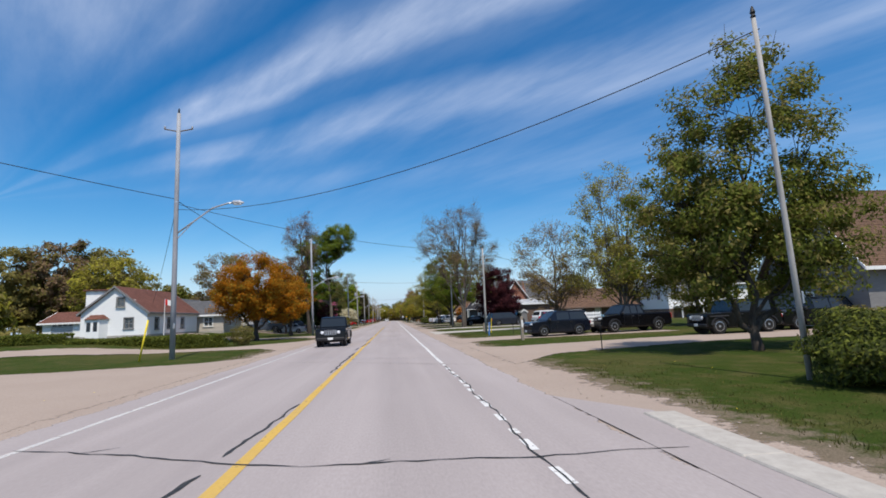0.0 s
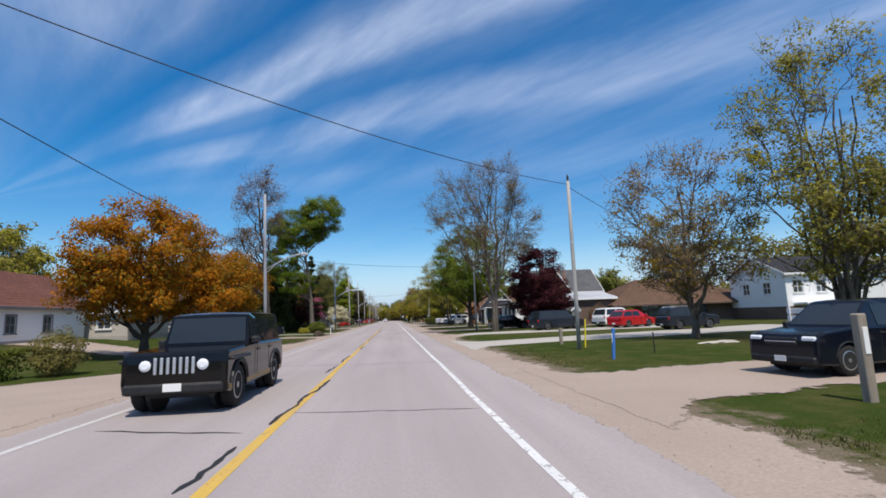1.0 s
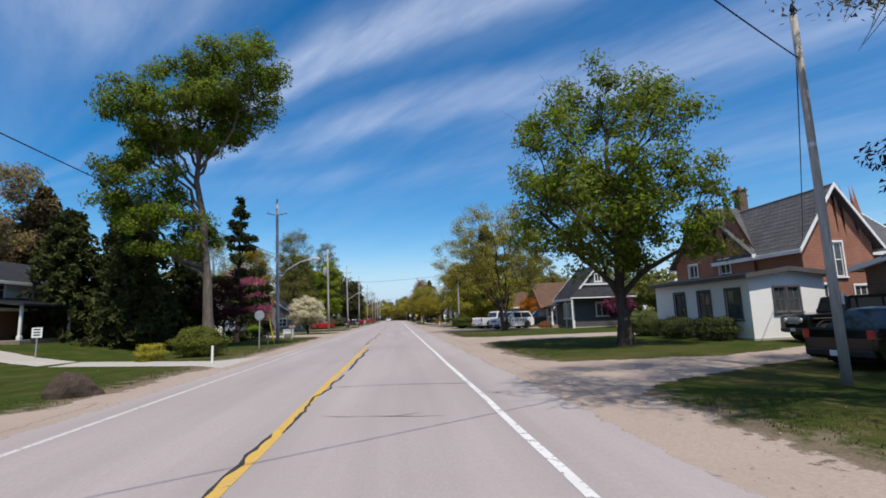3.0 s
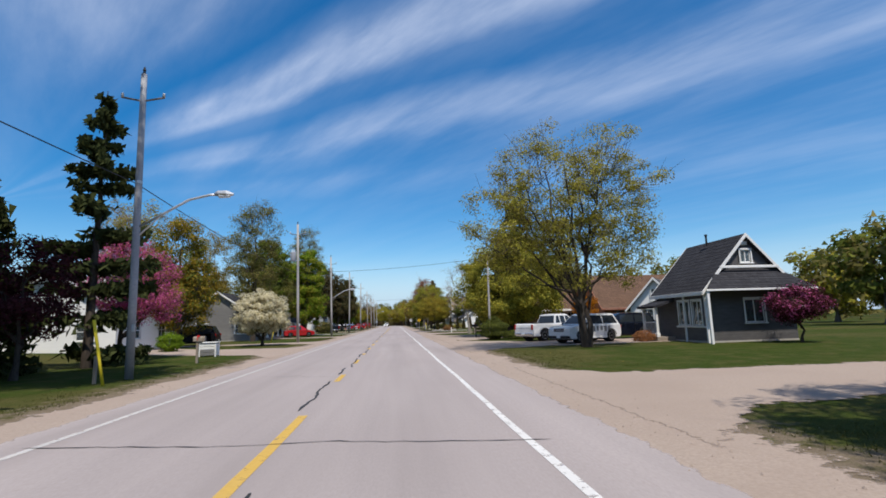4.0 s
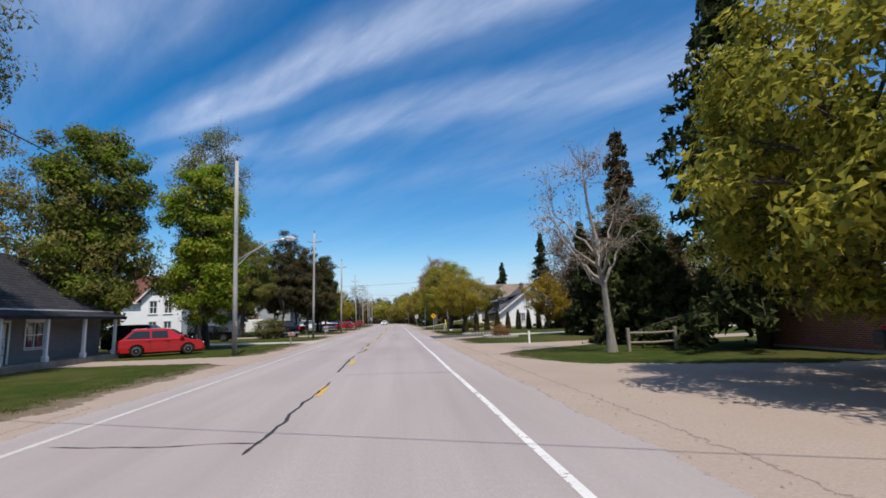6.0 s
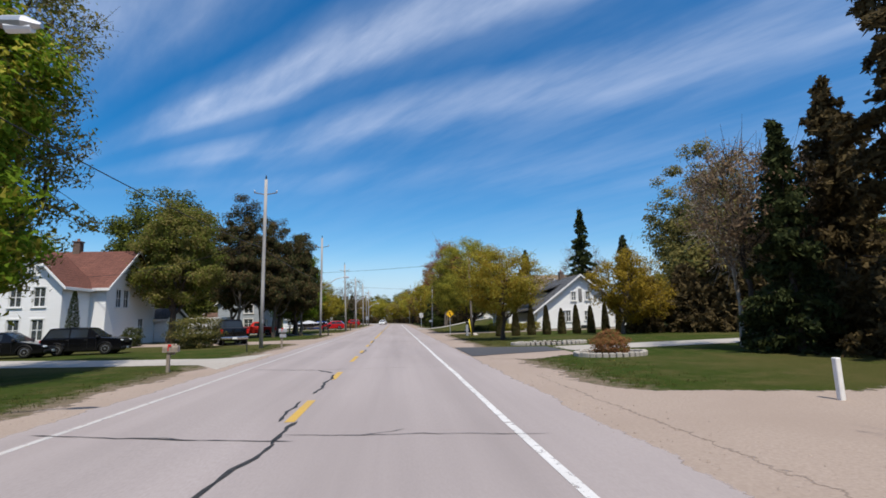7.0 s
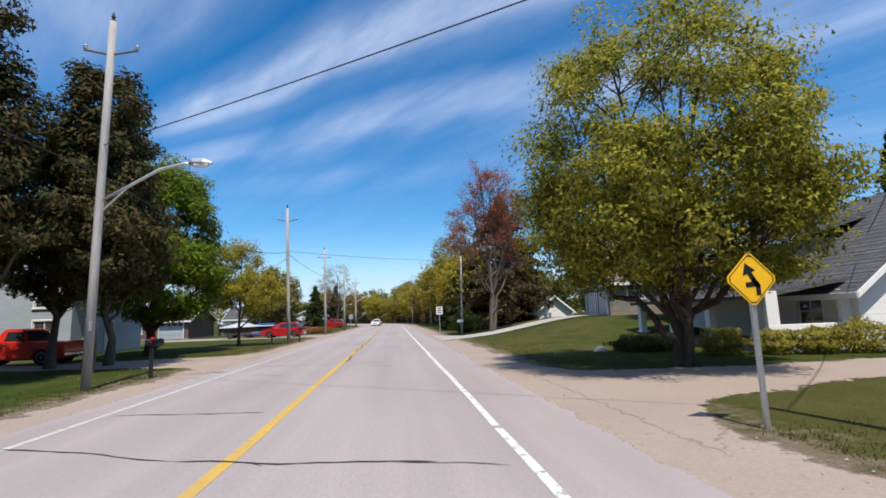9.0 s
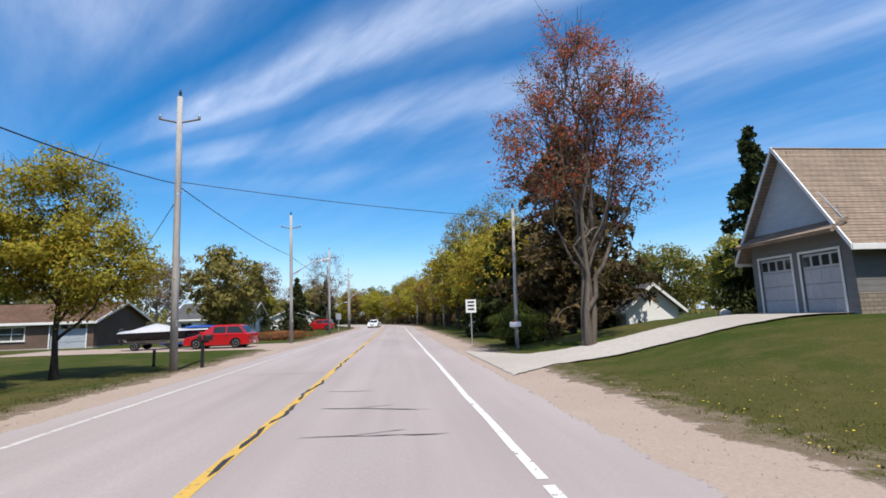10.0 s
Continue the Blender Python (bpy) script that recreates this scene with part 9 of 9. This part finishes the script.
def boat(x, y, turn):
    root = thing("boat", "dark-hulled motorboat under a pale cover on a trailer", "boat", pose(x, y, gz(x, y), 0, 0, turn))
    g, n = Geo(), 9
    vs = []
    for k in range(n):
        t = k / (n - 1)
        w, zb = 1.05 * (1 - t ** 3.2), 0.55 + 0.35 * t ** 2.5
        px = -2.6 + 5.4 * t
        vs += [(px, -w, 1.15 + 0.1 * t), (px, -w * 0.8, zb + 0.2), (px, 0, zb), (px, w * 0.8, zb + 0.2), (px, w, 1.15 + 0.1 * t)]
    g.add(vs, [(k * 5 + j, k * 5 + j + 1, k * 5 + j + 6, k * 5 + j + 5) for k in range(n - 1) for j in range(4)] + [(0, 1, 2, 3, 4)])
    hull = part("hull", g, P_NAVY, root)
    c = Geo()
    vs = []
    for k in range(n):
        t = k / (n - 1)
        w, px = 1.07 * (1 - t ** 3.2), -2.62 + 5.4 * t
        hgt = 1.2 + 0.1 * t + 0.55 * math.exp(-((t - 0.38) / 0.22) ** 2)
        vs += [(px, -w, 1.16 + 0.1 * t), (px, -w * 0.5, (hgt + 1.16) / 2 + 0.1), (px, 0, hgt), (px, w * 0.5, (hgt + 1.16) / 2 + 0.1), (px, w, 1.16 + 0.1 * t)]
    c.add(vs, [(k * 5 + j, k * 5 + j + 1, k * 5 + j + 6, k * 5 + j + 5) for k in range(n - 1) for j in range(4)] + [(4, 3, 2, 1, 0)])
    part("cover", c, M_ROOF_METAL, hull, "pale canvas cover", True)
    tr = part("trailer", Geo().box(-2.2, 2.6, -0.08, 0.08, 0.4, 0.5, 0.02).box(-1.6, -1.4, -0.9, 0.9, 0.34, 0.42, 0.02).tube([(2.5, 0, 0.45), (3.6, 0, 0.42)], 0.05, 8), M_STEEL, root)
    for s in (-1, 1):
        wheel(root, -1.5, s * 0.95, 0.3, s)
        part("bunk", Geo().box(-2.2, 1.4, s * 0.5 - 0.06, s * 0.5 + 0.06, 0.5, 0.68, 0.02), M_WOOD, tr)
    part("outboard", Geo().box(-2.95, -2.62, -0.2, 0.2, 0.9, 1.5, 0.08).box(-2.9, -2.7, -0.07, 0.07, 0.35, 0.9, 0.03), M_BLACK, hull)


boat(-15.8, 235.6, 4)


def box_trailer(x, y, turn):
    root = thing("box_trailer", "white enclosed cargo trailer beside a drive", "trailer", pose(x, y, gz(x, y), 0, 0, turn))
    b = part("box", Geo().box(-1.9, 1.9, -1.0, 1.0, 0.5, 2.3, 0.06), M_SIDING, root)
    part("rear_door", Geo().box(-1.93, -1.9, -0.9, 0.9, 0.6, 2.2, 0.01), M_WHITE, b)
    for k in range(6):
        part("seam", Geo().box(-1.5 + 0.6 * k, -1.48 + 0.6 * k, -1.012, -0.99, 0.55, 2.25), M_STEEL, b)
    part("tongue", Geo().tube([(1.9, 0, 0.5), (3.0, 0, 0.45)], 0.05, 8), M_STEEL, root)
    for s in (-1, 1):
        wheel(root, -0.3, s * 1.05, 0.32, s)


box_trailer(-20.2, 197.2, 5)


def utility_trailer(x, y, turn):
    """An open trailer with slatted white sides."""
    root = thing("utility_trailer", "open utility trailer with white slatted sides on a drive", "trailer", pose(x, y, gz(x, y), 0, 0, turn))
    part("bed", Geo().box(-1.5, 1.5, -0.85, 0.85, 0.5, 0.58, 0.015), M_WOOD, root)
    for s in (-1, 1):
        for k in range(4):
            part("slat", Geo().box(-1.5, 1.5, s * 0.86 - 0.015, s * 0.86 + 0.015, 0.62 + 0.22 * k, 0.78 + 0.22 * k, 0.006), M_WHITE, root)
        for px in (-1.4, -0.5, 0.5, 1.4):
            part("stake", Geo().box(px - 0.03, px + 0.03, s * 0.89 - 0.02, s * 0.89 + 0.02, 0.45, 1.5, 0.006), M_WHITE, root)
        wheel(root, -0.2, s * 1.0, 0.3, s)
    for k in range(4):
        part("slat", Geo().box(-1.53, -1.5, -0.84, 0.84, 0.62 + 0.22 * k, 0.78 + 0.22 * k, 0.006), M_WHITE, root)
    part("tongue", Geo().tube([(1.5, 0.5, 0.5), (2.6, 0, 0.45), (1.5, -0.5, 0.5)], 0.035, 6), M_STEEL, root)


utility_trailer(13.4, 33.9, 98)

# ---------------------------------------------------------------- poles and wires
POLES = ((-11.44, 26.5, 13.4, -0.1), (-9.75, 60, 11.9, -0.2), (-9.1, 100.4, 11.0, -0.18), (-9.4, 130.3, 11.5, -0.2), (-8.75, 149.8, 10.9, -0.18), (-8.7, 174.5, 11.2, 0.05),
         (-8.1, 195.2, 10.7, 0.1), (-7.75, 218.5, 10.4, -0.2), (-7.7, 237.8, 9.9, -0.15), (-7.7, 259, 10.2, -0.1), (-7.7, 282, 10, 0), (-7.7, 306, 10, 0), (-7.7, 332, 10, 0), (-7.7, 360, 10, 0), (-7.7, 392, 10, 0), (-7.7, 430, 10, 0))
POLES = tuple((p[0] + bend(p[1]), *p[1:]) for p in POLES)
LAMPS = {0: (3.1, 6.6, 8.25), 1: (2.9, 5.8, 6.95), 2: (2.85, 5.2, 6.4), 4: (2.85, 5.15, 6.35), 6: (2.6, 5.2, 6.3), 8: (2.6, 5.2, 6.3), 10: (2.6, 5.2, 6.3), 12: (2.6, 5.2, 6.3)}
for k, (xx, yy, hh, ln) in enumerate(POLES):
    utility_pole(xx, yy, hh, (ln, 0), M_POLE_GREY if k in (0, 1, 2) else M_POLE, LAMPS.get(k), True, 8.3 if k == 3 else None, base_r=0.12 if k in (5, 6) else 0.135, label=
                 "tall grey utility pole with a curved street lamp arm" if k in LAMPS else "tall grey utility pole carrying a transformer" if k == 3 else "tall grey utility pole with a small crossarm")
RIGHT_POLES = ((8.55, 9.35, 8.15, -0.12, M_POLE), (8.0, 41.6, 7.5, 0.05, M_POLE), (8.75, 71.4, 7.9, 0.0, M_POLE), (7.75, 123.0, 7.2, 0.05, M_POLE), (6.7, 184.9, 6.9, -0.1, M_POLE_BROWN), (6.1, 223.6, 7.0, 0.15, M_POLE),
               (6.3, 262, 7.2, 0, M_POLE), (4.6, 300, 7.2, 0, M_POLE))
for xx, yy, hh, ln, mm in RIGHT_POLES:
    utility_pole(xx, yy, hh, (ln, 0), mm, None, False, None, "weathered wooden pole standing on the verge", 0.062 if yy < 20 else 0.095, 0.048 if yy < 20 else 0.07)
SLACK = ((-26.0, 5.8, 9.4),) + tuple((p[0] + 0.6 * p[3] - 0.12, p[1], (8.5, 7.0, 6.8, 6.7, 6.5, 6.5, 6.0, 6.9, 6.7)[min(k, 8)]) for k, p in enumerate(POLES))
for k, (a, b) in enumerate(zip(SLACK, SLACK[1:])):
    cable(a, b, (0.035 if k == 7 else 0.012) * abs(b[1] - a[1]), 0.018)
CROSS = ((0, 0, 7.9, 7.85, 1.2), (0, 1, 8.2, 7.3, 0.7), (1, 2, 6.75, 6.85, 0.4), (3, 3, 6.7, 6.9, 0.3), (6, 4, 6.8, 6.55, 0.1), (7, 5, 6.95, 6.5, 0.15))
for li, ri, za, zb, sag in CROSS:
    l, r_ = POLES[li], RIGHT_POLES[ri]
    cable((l[0], l[1], za), (r_[0], r_[1], zb), sag, 0.014, "black cable slung across the road between poles")
for li, bx, by, bz in ((0, -24.5, 52, 4.2), (1, -26.5, 80, 3.4), (3, -20, 143, 3.6), (5, -24, 182, 5.5), (7, -26, 245, 3.2)):
    cable((POLES[li][0], POLES[li][1], POLES[li][2] * 0.63), (bx, by, bz), 0.5, 0.014, "thin service wire drooping to a house")
for ri, bx, by, bz in ((1, 27, 57, 4.8), (2, 20.3, 84.4, 4.6), (3, 20.6, 130, 3.2), (4, 17, 196.3, 4.0)):
    cable((RIGHT_POLES[ri][0], RIGHT_POLES[ri][1], RIGHT_POLES[ri][2] - 0.3), (bx, by, bz), 0.4, 0.014, "thin service wire drooping to a house")

# ---------------------------------------------------------------- signs, posts, mailboxes, edging
warning_sign(5.0, 187.2)
plate_sign(-18.0, 88.6, 0.5, 0.5, 1.3, "small white notice plate on a garden post")
plate_sign(4.5, 227.5, 0.6, 0.75, 2.2, "white rectangular road sign with dark bars")
plate_sign(-8.6, 93.6, 0.62, 0.62, 2.1, "grey back of an octagonal road sign", octagon=True)
plate_sign(-7.0, 262, 0.6, 0.75, 2.1, "grey back of a road sign", back=True)
post(7.7, 28.6, 0.16, 1.45, M_WOOD, "weathered square wooden post with a pale plate")
post(8.2, 18.6, 0.035, 1.0, M_BLACK, "thin dark metal stake on the verge", cap=False)
post(7.3, 36.9, 0.09, 1.05, M_BLUE, "blue plastic utility marker post", (0.05, 0.04))
post(9.6, 38.4, 0.035, 0.8, M_BLACK, "thin dark stake in a lawn", cap=False)
post(8.5, 45.2, 0.15, 0.85, M_WOOD, "short weathered wooden post", cap=False)
post(8.6, 42.4, 0.05, 1.3, M_YELLOW, "slim yellow marker stake beside a pole", (0.06, 0), cap=False)
post(7.65, 150.2, 0.1, 0.78, M_WHITE, "short white painted post on a lawn", cap=False)
post(6.2, 184.6, 0.2, 1.0, M_POLE_GREY, "grey utility pedestal beside a pole", cap=False)
post(9.0, 163.2, 0.03, 0.8, M_BLACK, "thin dark stake on a lawn", cap=False)
post(-9.5, 99.2, 0.09, 0.9, M_WOOD, "short wooden stake on the verge", cap=False)
post(-7.8, 83.8, 0.08, 0.75, M_WHITE, "short white marker at a drive edge", cap=False)
post(-8.6, 171.2, 0.05, 0.7, M_BLACK, "short dark stake on the verge", cap=False)
post(-9.6, 221.0, 0.09, 0.7, M_BLACK, "short dark post on a lawn", cap=False)
post(-13.2, 203.8, 0.16, 1.3, M_WOOD, "leaning wooden post under pines", (0.1, 0), cap=False)
guy_guard(-12.9, 26.2, 2.1, 0.35)
guy_guard(-8.9, 98.6, 2.0, -0.4)
guy_guard(-12.9, 134.4, 1.45, 0.3)
guy_guard(6.3, 182.6, 1.5, -0.2)
mailbox(-8.0, 160.2, M_WOOD, "small weathered mailbox on a short post", 0, 0.72)
mailbox(-7.5, 174.9, M_POLE_GREY, "pale grey mailbox with a newspaper tray", 0, 1.0, M_POLE_GREY)
mailbox(-7.6, 197.6, M_BLACK, "black mailbox on a dark post by pines", 0)
mailbox(-7.15, 219.5, M_BLACK, "black mailbox on a thick dark post", 0)
mailbox(-9.5, 107.0, M_WOOD, "weathered mailbox on a wooden post", 0)
mailbox(7.6, 129.3, M_BLACK, "dark mailbox on a thin post", 180)
mailbox(5.9, 222.6, M_SIDING, "pale mailbox beside a clipped hedge", 180)


def white_crate(x, y):
    root = thing("garbage_box", "white wooden roadside garbage box with a lid", "garbage box", pose(x, y, gz(x, y) - 0.03, 0, 0, 4) @ Matrix.Scale(0.78, 4))
    for sx in (-0.55, 0.55):
        for sy in (-0.4, 0.4):
            part("leg", Geo().box(sx - 0.05, sx + 0.05, sy - 0.05, sy + 0.05, 0, 1.0, 0.008), M_WHITE, root)
    for k in range(4):
        part("board", Geo().box(-0.5, 0.5, -0.44, -0.41, 0.1 + 0.22 * k, 0.29 + 0.22 * k, 0.006), M_WHITE if k > 1 else M_SIDING_GREY, root)
        part("board", Geo().box(-0.5, 0.5, 0.41, 0.44, 0.1 + 0.22 * k, 0.29 + 0.22 * k, 0.006), M_WHITE, root)
        part("board", Geo().box(0.56, 0.59, -0.36, 0.36, 0.1 + 0.22 * k, 0.29 + 0.22 * k, 0.006), M_WHITE, root)
        part("board", Geo().box(-0.59, -0.56, -0.36, 0.36, 0.1 + 0.22 * k, 0.29 + 0.22 * k, 0.006), M_WHITE, root)
    part("lid", Geo().box(-0.64, 0.64, -0.5, 0.5, 1.0, 1.06, 0.012), M_WHITE, root)


white_crate(-10.9, 112.3)


def rail_fence(x0, y0, x1, y1, label):
    root = thing("rail_fence", label, "fence", Matrix.Translation((x0, y0, gz(x0, y0) - 0.05)))
    d = Vector((x1 - x0, y1 - y0, 0))
    n = max(1, int(d.length / 1.8))
    for k in range(n + 1):
        p = d * (k / n)
        part("fence_post", Geo().box(p.x - 0.06, p.x + 0.06, p.y - 0.06, p.y + 0.06, 0, 1.0, 0.01), M_WOOD, root)
    for z in (0.4, 0.8):
        part("rail", Geo().tube([(0, 0, z), tuple(d * 0.5 + Vector((0, 0, z - 0.03))), (d.x, d.y, z)], 0.045, 6), M_WOOD, root)


rail_fence(9.6, 142.0, 11.8, 142.2, "short weathered wooden rail fence by evergreens")
rail_fence(9.5, 252, 9.8, 262, "low wooden fence along a distant yard")
planter_ring(8.3, 160.7, 1.35, 1.0, "round flower bed edged with pale stones")
planter_ring(8.5, 168.9, 2.1, 0.8, "long low stone-edged flower bed", 44)
boulder(8.4, 200.0, 0.28, 0.22, 0.24, M_ROCK, "small pale rock on a lawn", 2)
boulder(16.3, 215.6, 0.3, 0.25, 0.32, M_ROCK, "pale boulder beside a garage", 3)
boulder(15.6, 221.4, 0.3, 0.25, 0.3, M_ROCK, "pale boulder at a drive edge", 4)
boulder(7.0, 185.6, 0.35, 0.25, 0.18, M_ROCK, "flat rock near a utility pole", 5)
boulder(-8.0, 75.4, 0.62, 0.5, 0.55, M_MULCH, "dark mound of dug earth on a verge", 6, "earth_mound", "mound")
boulder(14.6, 41.6, 1.0, 0.35, 0.12, M_ROCK, "flat stone slab under a young tree", 7, "stone_slab", "stone")
stone_kerb()


def flag_pole():
    root = thing("flag_pole", "slim white flagpole with a red and white flag", "flagpole", Matrix.Translation((-22.6, 50.4, 0.9)))
    part("pole", Geo().tube([(0, 0, 0), (0, 0, 3.6)], [0.04, 0.025], 8), M_WHITE, root)
    for k, mt in enumerate((M_RED, M_WHITE, M_RED)):
        w0, w1 = (0, 0.22, 0.62)[k], (0.22, 0.62, 0.84)[k]
        g = Geo()
        vs = []
        for j in range(5):
            u = w0 + (w1 - w0) * j / 4
            vs += [(u, 0.06 * math.sin(u * 7), 3.55 - 0.25 * u), (u, 0.06 * math.sin(u * 7 + 0.5), 3.0 - 0.25 * u)]
        g.add(vs, [(2 * j, 2 * j + 1, 2 * j + 3, 2 * j + 2) for j in range(4)])
        part("flag_panel", g, mt, root)


flag_pole()


def red_cover():
    root = thing("folded_umbrella", "folded red garden umbrella on a stand", "umbrella", Matrix.Translation((-24.5, 73.5, gz(-24.5, 73.5) - 0.05)))
    part("pole", Geo().tube([(0, 0, 0), (0, 0, 2.6)], 0.03, 8), M_WHITE, root)
    part("canopy", Geo().lathe([(0.55, 0.05), (0.5, 0.2), (0.3, 0.7), (0.12, 1.3)], 12), M_RED, root)


red_cover()
